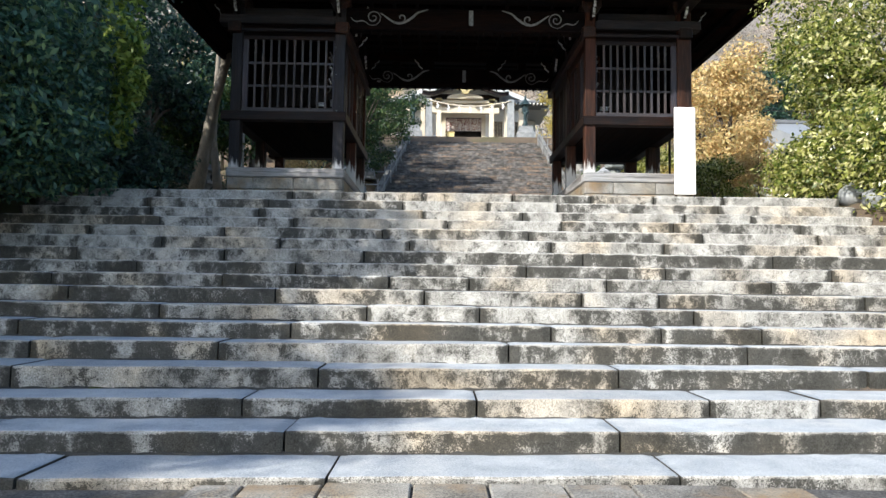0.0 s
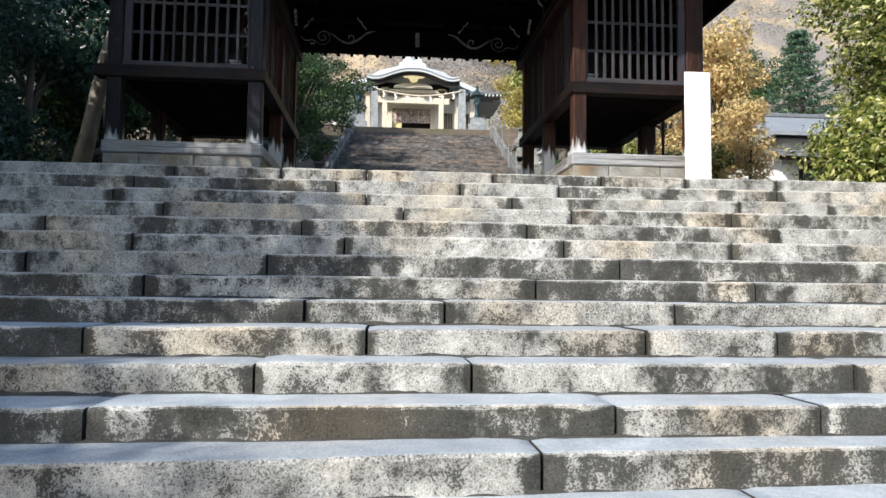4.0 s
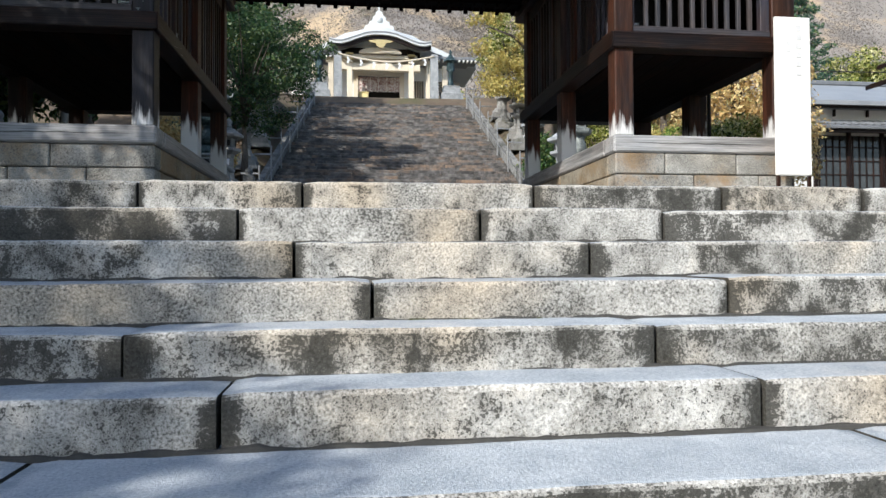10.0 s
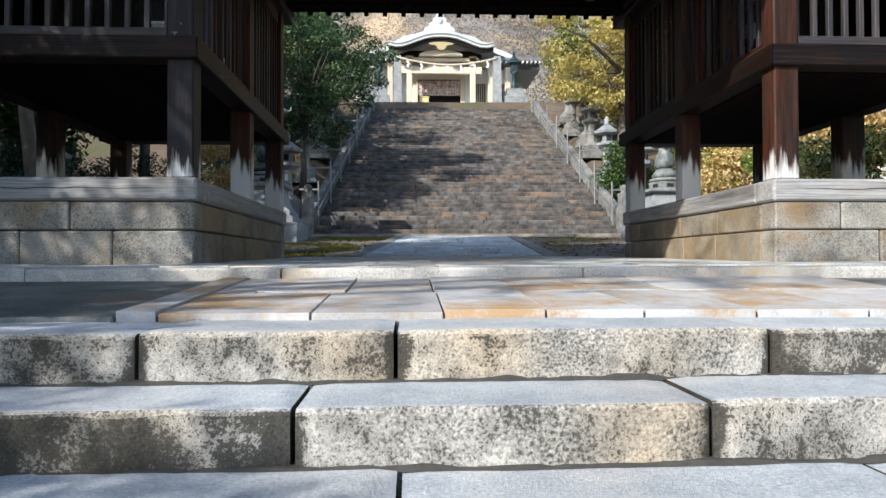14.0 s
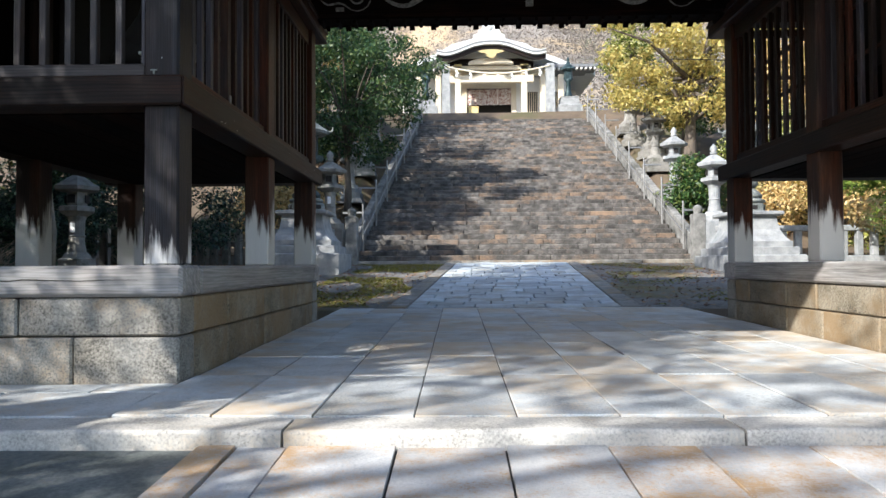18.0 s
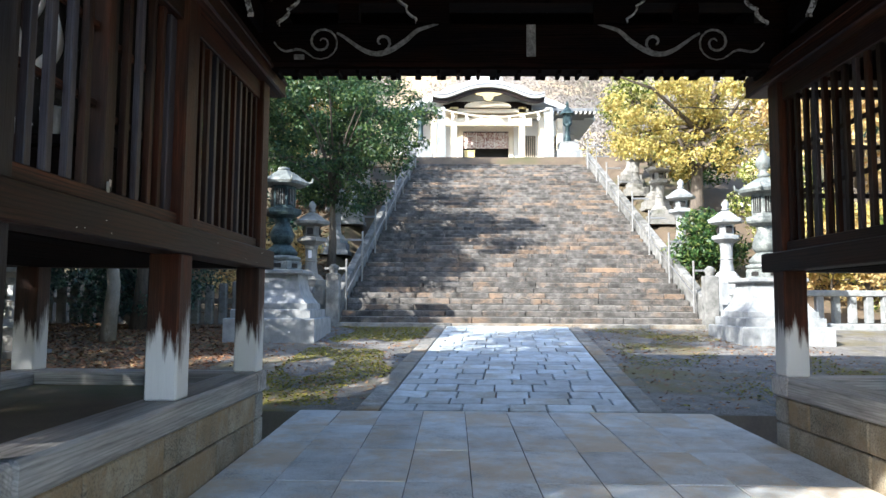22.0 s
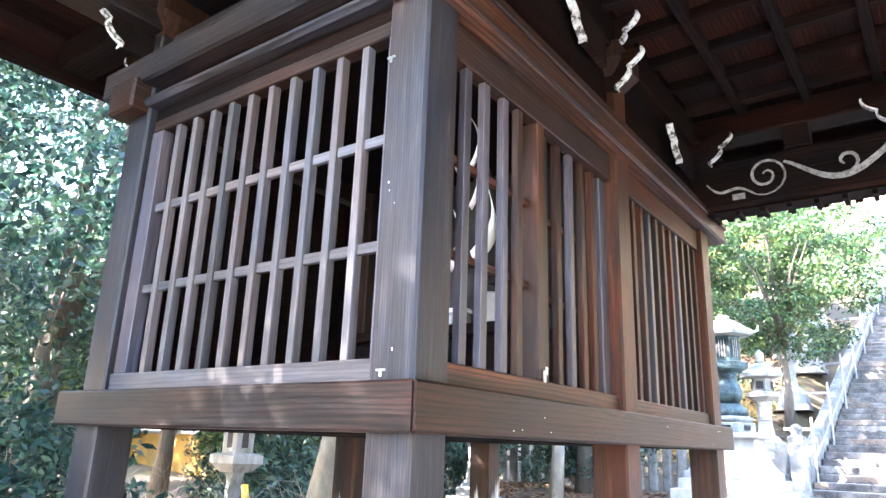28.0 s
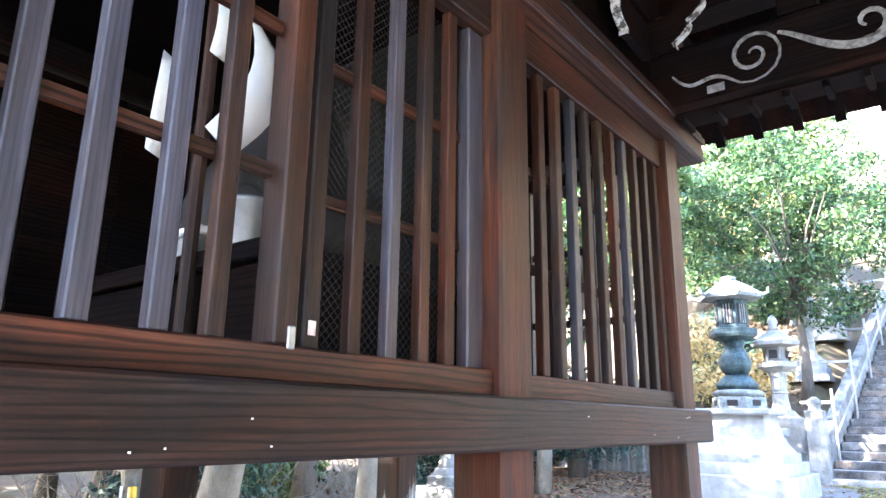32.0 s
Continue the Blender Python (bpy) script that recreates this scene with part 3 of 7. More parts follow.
def clumps(centre, radii, n, size, seed):
    """Clump ellipsoids scattered through one large crown."""
    rng = np.random.default_rng(seed)
    out = []
    for _ in range(n):
        d = rng.normal(size=3)
        d *= rng.random() ** 0.4 / np.linalg.norm(d)
        q = size * (0.6 + 0.8 * rng.random())
        out.append(((centre[0] + d[0] * radii[0], centre[1] + d[1] * radii[1], centre[2] + d[2] * radii[2]), (q * 1.15, q * 1.1, q * 0.75)))
    return out


def tree(name, at, height, trunk_r, crown, radii, n_clumps, clump, leaves, leaf_size, mat, bark_mat, seed, label, lean=(0, 0), limbs=7, category="tree", fill=0.5):
    """A tapered trunk with forking limbs that reach into a crown of leaf clumps."""
    rng = np.random.default_rng(seed)
    root = thing(name, at, label, category)
    at = Vector(at)
    top = Vector(crown) + Vector((0, 0, -0.1 * radii[2]))
    mid = at.lerp(top, 0.45) + Vector((lean[0], lean[1], 0))
    pts = [at - Vector((0, 0, 0.15)), at.lerp(mid, 0.5) + Vector((0.05, 0, 0)), mid, mid.lerp(top, 0.5), top]
    part("trunk", tube(pts, [trunk_r * 1.35, trunk_r, trunk_r * 0.8, trunk_r * 0.5, trunk_r * 0.15], 10), bark_mat, root, smooth=True)
    bl = clumps(crown, radii, n_clumps, clump, seed)
    for k in range(limbs):
        s = pts[2].lerp(pts[4], 0.8 * k / limbs)
        e = Vector(bl[k % len(bl)][0])
        m = s.lerp(e, 0.5) + Vector((0, 0, 0.12 * (e - s).length))
        part("limb", tube([s, m, e], [trunk_r * 0.42, trunk_r * 0.25, trunk_r * 0.07], 6), bark_mat, root, smooth=True)
    leaf_mesh("crown", mat, bl, leaves, leaf_size, seed + 1, fill=fill, parent=root)
    return root


# ---- ground ----
STEP_Y = [4.55, 5.10, 5.59, 6.08, 6.50, 6.78, 7.13, 7.48, 7.93, 8.33, 8.68, 9.14, 9.45, 9.76, 10.20, 10.60, 11.01]
STEP_Z = [0.065, 0.212, 0.355, 0.525, 0.69, 0.845, 1.0, 1.16, 1.31, 1.465, 1.636, 1.81, 1.973, 2.14, 2.318, 2.508, 2.69]
STEP_SLOPE = [0.05, 0.05, 0.06, 0.07, 0.04] + [0.0] * 12
BASE = 0.205
STAIR_L, STAIR_R = -4.55, 7.75
FAR_Y0, FAR_Y1, FAR_Z0, FAR_Z1 = 29.9, 46.0, 3.75, 11.28


def far_left(y):
    return -1.72 + (y - FAR_Y0) * 0.070


def far_right(y):
    return 7.98 + (y - FAR_Y0) * 0.005


def smoothstep(a, b, v):
    k = min(1, max(0, (v - a) / (b - a)))
    return k * k * (3 - 2 * k)


def ramp(a, b, v):
    return min(1, max(0, (v - a) / (b - a)))


def court_z(y):
    return 2.935 + 0.565 * ramp(20.1, 30.0, y)


def ground_z(x, y):
    z = BASE - 0.02 + (2.78 - BASE) * ramp(4.6, 10.9, y)
    if y > 20:
        z = court_z(y) - 0.03
    if y > 30:
        z = 3.43 + 7.9 * ramp(30.0, 46.0, y)
        if -2.5 < x < 9:
            z -= 0.5 * ramp(30.0, 30.6, y) * (1 - ramp(46, 46.4, y))
    if y > 62:
        z += 150 * smoothstep(62, 330, y) + 6 * math.sin(x * 0.045) * ramp(62, 140, y) + 4 * math.sin(x * 0.11 + y * 0.05) * ramp(70, 120, y)
    if STAIR_L < x < STAIR_R and 4.7 < y < 11.4:
        z -= 0.35
    if -3 < x < 7 and 11.4 <= y < 20.0:
        z -= 0.08
    if x < -9 and y < 60:
        z += 0.10 * (-9 - x) * ramp(-9, -30, x) * ramp(5, 25, y)
    z += 0.05 * noise.noise((x * 0.4, y * 0.4, 3.1)) * (0 if -5 < x < 9 and y < 31 else 1)
    return z


def ground_height(x, y):
    return ground_z(x, y) + rise(y)


xs = [-420, -300, -200, -140, -100, -70, -50, -36] + [-28 + 1.0 * k for k in range(20)] + [-8 + 0.5 * k for k in range(36)] + [10 + 1.0 * k for k in range(24)] + [36, 44, 56, 75, 100, 140, 200, 300, 420]
ys = [-420, -200, -90, -40, -20, -10, -5, -2, 0, 2, 4, 4.6, 4.75] + [5.2 + 0.4 * k for k in range(15)] + [11.3, 11.5, 12, 13, 14, 15, 16, 17, 18, 19, 19.9, 20.1] + [20.5 + 0.5 * k for k in range(54)] + [48, 50, 53, 56, 60, 64, 70, 78, 88, 100, 115, 130, 150, 175, 200, 230, 270, 330, 420]
gv = [(x, y, ground_height(x, y)) for y in ys for x in xs]
gf = [(j * len(xs) + i, j * len(xs) + i + 1, (j + 1) * len(xs) + i + 1, (j + 1) * len(xs) + i) for j in range(len(ys) - 1) for i in range(len(xs) - 1)]
gm = bpy.data.meshes.new("ground")
gm.from_pydata(gv, [], gf)
gm.materials.append(soil), gm.materials.append(hill_mat), gm.materials.append(gravel_mat)
for p in gm.polygons:
    p.use_smooth = True
    c = p.center
    p.material_index = 1 if c.y > 62 or abs(c.x) > 60 else 2 if (-2.9 < c.x < 13 and 20 < c.y < 30.2) or c.y < 4.7 else 0
ground = tagged(new("ground", gm), "earth ground with gravel court and wooded hillside", "ground", kind="structure")

# ---- the shrine gate ----
XL, XR, YF, YR, ZG = -0.50, 4.45, 14.28, 18.41, 2.95
WING, WING_R = 2.38, 2.17
YM = 16.41
gate = thing("shrine_gate", ((XL + XR) / 2, 16.3, ZG), "large dark weathered timber shrine gate with latticed side bays", "gate")
PW = 0.22


def wing(side):
    """One side bay: stone plinth, sills, posts, floor frame and latticed cage."""
    xi = XL if side < 0 else XR
    wide = WING if side < 0 else WING_R

    def bx(u0, u1, y0, y1, z0, z1, c=0.008):
        a, b = xi + side * u0, xi + side * u1
        return box(min(a, b), max(a, b), y0, y1, z0, z1, c)

    # plinth stones, two courses on each face
    rng = random.Random(5 + side)
    for z0, z1 in ((ZG - 0.06, 3.2), (3.2, 3.445)):
        for face in ("front", "rear", "inner", "outer"):
            a, end = (0.0, wide) if face in ("front", "rear") else (YF + 0.26, YR - 0.26)
            while a < end - 0.05:
                b = min(end, a + rng.uniform(0.55, 1.05))
                if end - b < 0.3:
                    b = end
                g, o = 0.005, rng.uniform(0, 0.014)
                dims = {"front": (a + g, b - g, YF + o, YF + 0.25), "rear": (a + g, b - g, YR - 0.25, YR - o), "inner": (o, 0.25, a + g, b - g), "outer": (wide - 0.25, wide - o, a + g, b - g)}[face]
                part("plinth_stone", bx(*dims, z0 + g, z1 - g, 0.012), plinth_brown if face == "inner" else granite_plain, gate)
                a = b
    part("plinth_fill", bx(0.24, wide - 0.24, YF + 0.24, YR - 0.24, ZG, 3.52), soil, gate)
    # weathered sills
    part("sill_front", bx(-0.02, wide + 0.02, YF - 0.02, YF + 0.30, 3.447, 3.64, 0.02), sill_x, gate)
    crack = [(xi + side * (0.25 + 0.09 * k), YF - 0.0205, 3.55 + 0.012 * noise.noise((k * 0.35, side, 0)) + 0.006 * noise.noise((k * 1.3, side, 4))) for k in range(int((wide - 0.4) / 0.09))]
    part("crack", tube(crack, [0.0015 + 0.003 * math.sin(math.pi * k / (len(crack) - 1)) for k in range(len(crack))], 5), joint_mat, gate, "long dark drying crack")
    part("sill_rear", bx(-0.02, wide + 0.02, YR - 0.30, YR + 0.02, 3.447, 3.64, 0.02), sill_x, gate)
    part("sill_inner", bx(-0.022, 0.30, YF + 0.303, YR - 0.303, 3.447, 3.637, 0.02), sill_y, gate)
    part("sill_outer", bx(wide - 0.30, wide + 0.02, YF + 0.303, YR - 0.303, 3.447, 3.637, 0.02), sill_y, gate)
    yc = YM
    for u0 in (0.015, wide - PW - 0.015):
        for y0 in (YF + 0.015, yc - PW / 2, YR - PW - 0.015):
            foot = y0 > YF + 1
            bm = bx(u0, u0 + PW + (0.07 if side > 0 and u0 > 1 else 0), y0, y0 + PW, 3.64, 7.25, 0.012)
            ob = part("post", bm, bleached if foot else red_foot if side > 0 else grey_foot, gate, "timber post with a bleached foot")
            ob.location = (xi + side * (u0 + PW / 2) - gate.location.x, y0 + PW / 2 - gate.location.y, 3.64 - ZG)
            for v in ob.data.vertices:
                v.co -= ob.location
    # floor frame and boards
    for nm, dims, m in (("floor_beam", (-0.028, wide + (0.16 if side < 0 else 0.04), YF - 0.03, YF + 0.20), wood_x), ("floor_beam", (-0.028, wide + (0.16 if side < 0 else 0.04), YR - 0.20, YR + 0.12), wood_x),
                        ("floor_beam", (-0.034, 0.20, YF - 0.034, YR + 0.124), wood_y), ("floor_beam", (wide - 0.2, wide + 0.04, YF + 0.203, YR - 0.203), wood_y)):
        bm = bx(*dims, 4.63, 4.815, 0.01)
        for v in bm.verts:
            u = side * (v.co.x - xi)
            if m is wood_x and u < 0.1:
                v.co.x += side * (v.co.y - (YF - 0.03) if v.co.y < yc else (YR + 0.12) - v.co.y)
            if m is wood_y and u < 0.3 and abs(v.co.y - yc) > 1.7:
                v.co.y += (u + 0.034) * (1 if v.co.y < yc else -1)
        part(nm, bm, m, gate)
    for k in range(9):
        a = 0.22 + k * (wide - 0.44) / 9
        part("floor_board", bx(a + 0.003, a + (wide - 0.44) / 9 - 0.003, YF + 0.21, YR - 0.21, 4.625, 4.665, 0.004), shade_y, gate)
    # front and rear lattice
    for nm, y0 in (("front_lattice", YF + 0.06), ("rear_lattice", YR - 0.13)):
        lat = part(nm, bx(PW + 0.02, wide - PW - 0.02, y0 - 0.02, y0 + 0.10, 4.817, 4.905, 0.006), slat_x, gate)
        part("top_rail", bx(PW + 0.02, wide - PW - 0.02, y0, y0 + 0.08, 6.34, 6.42, 0.006), wood_x, lat)
        part("stile", bx(wide - PW - 0.135, wide - PW - 0.022, y0 - 0.005, y0 + 0.07, 4.907, 6.338, 0.004), blue_z, lat)
        part("stile", bx(PW + 0.022, PW + 0.05, y0 - 0.005, y0 + 0.07, 4.907, 6.338, 0.004), blue_z, lat)
        for k in range(10):
            u = 0.42 + (wide - 0.75) / 10 * k
            part("bar", bx(u - 0.021, u + 0.021, y0 + 0.005, y0 + 0.055, 4.905, 6.34, 0.004), slat_z, lat)
        for z in (5.37, 5.85):
            part("rail", bx(PW + 0.05, wide - PW - 0.135, y0 + 0.02, y0 + 0.045, z - 0.024, z + 0.024, 0.003), slat_x, lat)
    # inner lattice in two bays
    for nm, y0, y1, n in (("door_lattice", YF + PW + 0.02, yc - PW / 2, 10), ("inner_lattice", yc + PW / 2, YR - PW - 0.02, 10)):
        lat = part(nm, bx(0.05, 0.14, y0, y1, 4.817, 4.91, 0.006), red_y, gate)
        part("top_rail", bx(0.05, 0.13, y0, y1, 6.275, 6.45, 0.006), red_y, lat)
        at_y = [16.72 + 0.1545 * k for k in range(n)] if nm == "inner_lattice" else [14.676, 14.833, 15.008, 15.151, 15.637, 15.798, 15.956, 16.097]
        for k, y in enumerate(at_y):
            w = 0.026
            dp = 0.03 if nm == "door_lattice" and k >= 4 else 0
            part("bar", bx(0.065 + dp, 0.105 + dp, y - w, y + w, 4.91, 6.275, 0.004), (blue_z if k < 3 or k == 5 else wood_z if k == 4 else red_z) if nm == "door_lattice" else (wood_z, red_z, blue_z, wood_z)[k % 4], lat)
        for z in (5.383, 5.82):
            if nm == "door_lattice":
                part("rail", bx(0.107, 0.135, y0, 15.31, z - 0.02, z + 0.02, 0.003), red_y, lat)
                part("rail", bx(0.137, 0.160, 15.50, y1, z - 0.039, z + 0.001, 0.003), red_y, lat)
            else:
                part("rail", bx(0.107, 0.135, y0, y1, z - 0.04, z, 0.003), wood_y, lat)
        if nm == "door_lattice":
            part("stile", bx(0.055, 0.15, 15.312, 15.388, 4.911, 6.274, 0.006), red_z, lat)
            part("stile", bx(0.095, 0.15, 15.44, 15.50, 4.911, 6.274, 0.006), wood_z, lat)
            part("stile", bx(0.095, 0.15, y1 - 0.10, y1 - 0.002, 4.911, 6.274, 0.006), blue_z, lat)
    for z in (5.365, 5.81):
        part("outer_rail", bx(wide - 0.12, wide - 0.09, YF + 0.3, YR - 0.3, z - 0.024, z + 0.024, 0.003), wood_y, gate)
    # outer wall boards, their inner shade put into the timber colour
    for k in range(16):
        y = YF + 0.28 + k * (YR - YF - 0.56) / 16
        part("wall_board", bx(wide - 0.14, wide - 0.115, y + 0.002, y + (YR - YF - 0.56) / 16 - 0.002, 4.815, 6.45, 0.003), shade_y, gate)
    # lintels
    part("side_lintel", bx(-0.055, 0.22, YF - 0.10, YR + 0.33, 6.46, 6.68, 0.015), red_y, gate)
    part("lintel_bead", bx(-0.072, -0.056, YF - 0.10, YR + 0.33, 6.585, 6.63, 0.006), red_y, gate)
    part("lintel_bead", bx(-0.066, -0.056, YF - 0.10, YR + 0.33, 6.462, 6.49, 0.004), red_y, gate)
    part("outer_lintel", bx(wide - 0.22, wide + 0.05, YF - 0.10, YR + 0.33, 6.46, 6.68, 0.015), wood_y, gate)
    part("front_lintel", bx(0.225, wide + 0.24, YF - 0.06, YF + 0.20, 6.64, 6.83, 0.015), grey_x, gate)
    part("front_moulding", bx(0.225, wide + 0.02, YF - 0.02, YF + 0.18, 6.50, 6.565, 0.022), grey_x, gate)
    # dark sheet that paints the shade of the recesses between the mouldings
    part("front_fascia", bx(0.24, wide - 0.02, YF + 0.07, YF + 0.16, 6.42, 6.638, 0.004), shade_x, gate)
    part("rear_lintel", bx(0.225, wide + 0.30, YR - 0.20, YR + 0.04, 6.49, 6.66, 0.015), wood_x, gate)
    part("upper_wall", bx(0.06, 0.12, YF + 0.2, YR - 0.2, 6.682, 7.198, 0.004), shade_y, gate)
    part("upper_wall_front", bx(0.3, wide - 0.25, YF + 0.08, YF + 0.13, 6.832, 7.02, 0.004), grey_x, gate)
    part("wall_plate", bx(-0.02, 0.26, YF - 0.9, YR + 0.9, 7.20, 7.45, 0.012), shade_y, gate)
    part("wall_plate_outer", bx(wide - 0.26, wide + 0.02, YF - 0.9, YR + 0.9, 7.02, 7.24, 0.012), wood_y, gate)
    part("cage_ceiling", bx(0.12, wide - 0.12, YF + 0.2, YR - 0.2, 6.60, 6.63, 0.004), shade_y, gate)


wing(-1)
wing(1)


def scroll(at, width, flip, y):
    """A painted white cloud scroll: a spiral with a waving tail, slightly proud of the beam."""
    def s(pts, w):
        bm = bmesh.new()
        prev = None
        for k, (px, pz) in enumerate(pts):
            a, b = pts[max(0, k - 1)], pts[min(len(pts) - 1, k + 1)]
            d = Vector((b[0] - a[0], 0, b[1] - a[1])).normalized()
            nn = Vector((-d.z, 0, d.x)) * w * (0.35 + 0.65 * math.sin(math.pi * (k + 0.5) / len(pts)))
            q = Vector((at[0] + flip * px * width, y, at[1] + pz * width))
            nn.x *= flip
            cur = [bm.verts.new(q + nn + Vector((0, -0.006, 0))), bm.verts.new(q - nn + Vector((0, -0.006, 0))), bm.verts.new(q - nn), bm.verts.new(q + nn)]
            if prev:
                for i in range(4):
                    bm.faces.new((prev[i], prev[(i + 1) % 4], cur[(i + 1) % 4], cur[i]))
            else:
                bm.faces.new(cur)
            prev = cur
        bm.faces.new(prev)
        return bm
    spiral = [(0.294 + (0.012 + 0.0038 * k) * math.cos(2.6 - 0.42 * k), 0.0 + (0.012 + 0.0038 * k) * math.sin(2.6 - 0.42 * k)) for k in range(27)]
    e = spiral[-1]
    tail = [(e[0] * (1 - k / 12), e[1] * (1 - k / 12) + 0.03 * math.sin(math.pi * k / 6) * (0.4 + k / 14)) for k in range(13)]
    drop = [(0.20 + 0.012 * k, -0.075 - 0.03 * math.sin(k * 0.35)) for k in range(9)]
    wave = [(0.385 + 0.0308 * k, 0.056 - 0.13 * math.sin(math.pi * min(1, k / 16)) ** 1.3 + 0.010 * max(0, k - 14)) for k in range(21)]
    curl = [(0.66 + 0.062 * math.cos(0.55 * k - 1.9) * (1 - k / 15), 0.0 + 0.062 * math.sin(0.55 * k - 1.9) * (1 - k / 15)) for k in range(12)]
    return [s(spiral, 0.011), s(tail, 0.012), s(wave, 0.025), s(curl, 0.014)]


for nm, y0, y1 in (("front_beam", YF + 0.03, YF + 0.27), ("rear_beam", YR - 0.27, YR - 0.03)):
    beam = part(nm, box(XL - 0.24, XR + 0.24, y0, y1, 6.60, 7.04, 0.03), shade_x, gate, "dark carved beam with white painted cloud scrolls")
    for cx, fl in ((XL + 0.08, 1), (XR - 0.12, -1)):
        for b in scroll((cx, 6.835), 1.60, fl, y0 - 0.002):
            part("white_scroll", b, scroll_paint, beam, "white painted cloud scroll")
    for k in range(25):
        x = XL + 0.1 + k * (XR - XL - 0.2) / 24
        part("batten_end", box(x - 0.018, x + 0.018, y0 + 0.05, y1 + 0.02, 6.545, 6.60, 0.003), shade_y, beam)
    part("batten", box(XL, XR, y0 + 0.03, y1 + 0.01, 6.58, 6.602, 0.003), shade_x, beam)
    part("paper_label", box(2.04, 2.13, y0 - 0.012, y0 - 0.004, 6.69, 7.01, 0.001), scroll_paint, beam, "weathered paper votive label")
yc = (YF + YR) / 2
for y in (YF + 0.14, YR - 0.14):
    part("tie_beam", box(-4.1, 8.05, y - 0.13, y + 0.13, 7.24, 7.46, 0.015), shade_x, gate)
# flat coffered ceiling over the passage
part("coffer_board", box(XL + 0.02, XR - 0.02, YF + 0.28, YR - 0.28, 7.50, 7.53, 0.003), shade_board, gate, "reddish boards of the coffered ceiling")
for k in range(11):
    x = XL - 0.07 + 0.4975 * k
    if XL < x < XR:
        part("coffer_rib", box(x - 0.035, x + 0.035, YF + 0.28, YR - 0.28, 7.40, 7.498, 0.006), shade_y, gate)
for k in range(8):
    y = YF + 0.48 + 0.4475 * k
    part("coffer_rib", box(XL + 0.02, XR - 0.02, y - 0.035, y + 0.035, 7.412, 7.497, 0.006), shade_x, gate)
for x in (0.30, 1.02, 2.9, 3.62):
    part("short_strut", box(x - 0.10, x + 0.10, YR - 0.26, YR - 0.06, 7.042, 7.238, 0.01), shade_x, gate)

# roof: boarded underside with rafters, hipped tiled top
EX0, EX1, EY0, EY1, EZ = -4.4, 8.4, 12.25, 20.42, 7.18
RX0, RX1, RZ = -0.6, 4.55, 9.9


def hip(x, y, base):
    """Height of the roof plane above a place."""
    d = min(x - EX0, EX1 - x, y - EY0, EY1 - y)
    return base + 0.62 * max(0, d) + 0.015 * max(0, d) ** 2


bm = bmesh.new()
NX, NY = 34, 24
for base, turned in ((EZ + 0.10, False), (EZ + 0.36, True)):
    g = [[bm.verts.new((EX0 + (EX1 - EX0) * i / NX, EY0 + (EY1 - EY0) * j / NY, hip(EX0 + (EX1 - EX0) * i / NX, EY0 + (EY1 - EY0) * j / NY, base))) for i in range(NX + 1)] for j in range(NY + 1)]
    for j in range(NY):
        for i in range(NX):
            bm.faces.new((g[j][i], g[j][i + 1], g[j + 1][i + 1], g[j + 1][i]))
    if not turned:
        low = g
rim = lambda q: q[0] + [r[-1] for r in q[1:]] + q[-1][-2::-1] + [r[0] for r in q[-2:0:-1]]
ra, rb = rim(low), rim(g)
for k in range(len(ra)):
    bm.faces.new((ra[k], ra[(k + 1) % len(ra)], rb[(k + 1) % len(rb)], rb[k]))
roof = part("roof", bm, shade_board, gate, "hipped roof with boarded underside")
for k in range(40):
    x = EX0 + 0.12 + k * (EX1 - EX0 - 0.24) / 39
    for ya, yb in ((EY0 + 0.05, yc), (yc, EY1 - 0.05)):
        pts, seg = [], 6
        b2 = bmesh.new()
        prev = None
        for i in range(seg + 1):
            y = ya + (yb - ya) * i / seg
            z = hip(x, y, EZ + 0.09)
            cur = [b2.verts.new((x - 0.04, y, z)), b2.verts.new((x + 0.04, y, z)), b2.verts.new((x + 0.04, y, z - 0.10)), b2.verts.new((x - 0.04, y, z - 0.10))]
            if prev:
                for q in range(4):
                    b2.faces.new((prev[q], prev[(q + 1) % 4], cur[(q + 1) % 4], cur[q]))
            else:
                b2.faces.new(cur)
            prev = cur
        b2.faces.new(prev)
        part("rafter", b2, shade_y, roof)
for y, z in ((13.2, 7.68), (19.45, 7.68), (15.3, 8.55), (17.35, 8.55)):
    part("purlin", box(-2.6, 6.6, y - 0.07, y + 0.07, z - 0.16, z - 0.02, 0.01), shade_x, roof)
bt = bmesh.new()
for k in range(48):
    x = EX0 + 0.1 + k * (EX1 - EX0 - 0.2) / 47
    for ya, yb in ((EY0, yc), (EY1, yc)):
        n = 8
        pts = [(x, ya + (yb - ya) * i / n, hip(x, ya + (yb - ya) * i / n, EZ + 0.37)) for i in range(n + 1)]
        add_tube(bt, pts, [0.07] * (n + 1), 6)
part("tile_ridges", bt, roof_tile, roof, "grey tile ridges")
part("main_ridge", box(RX0, RX1, yc - 0.2, yc + 0.2, hip(2, yc, EZ + 0.3), hip(2, yc, EZ + 0.3) + 0.5, 0.05), roof_tile, roof)


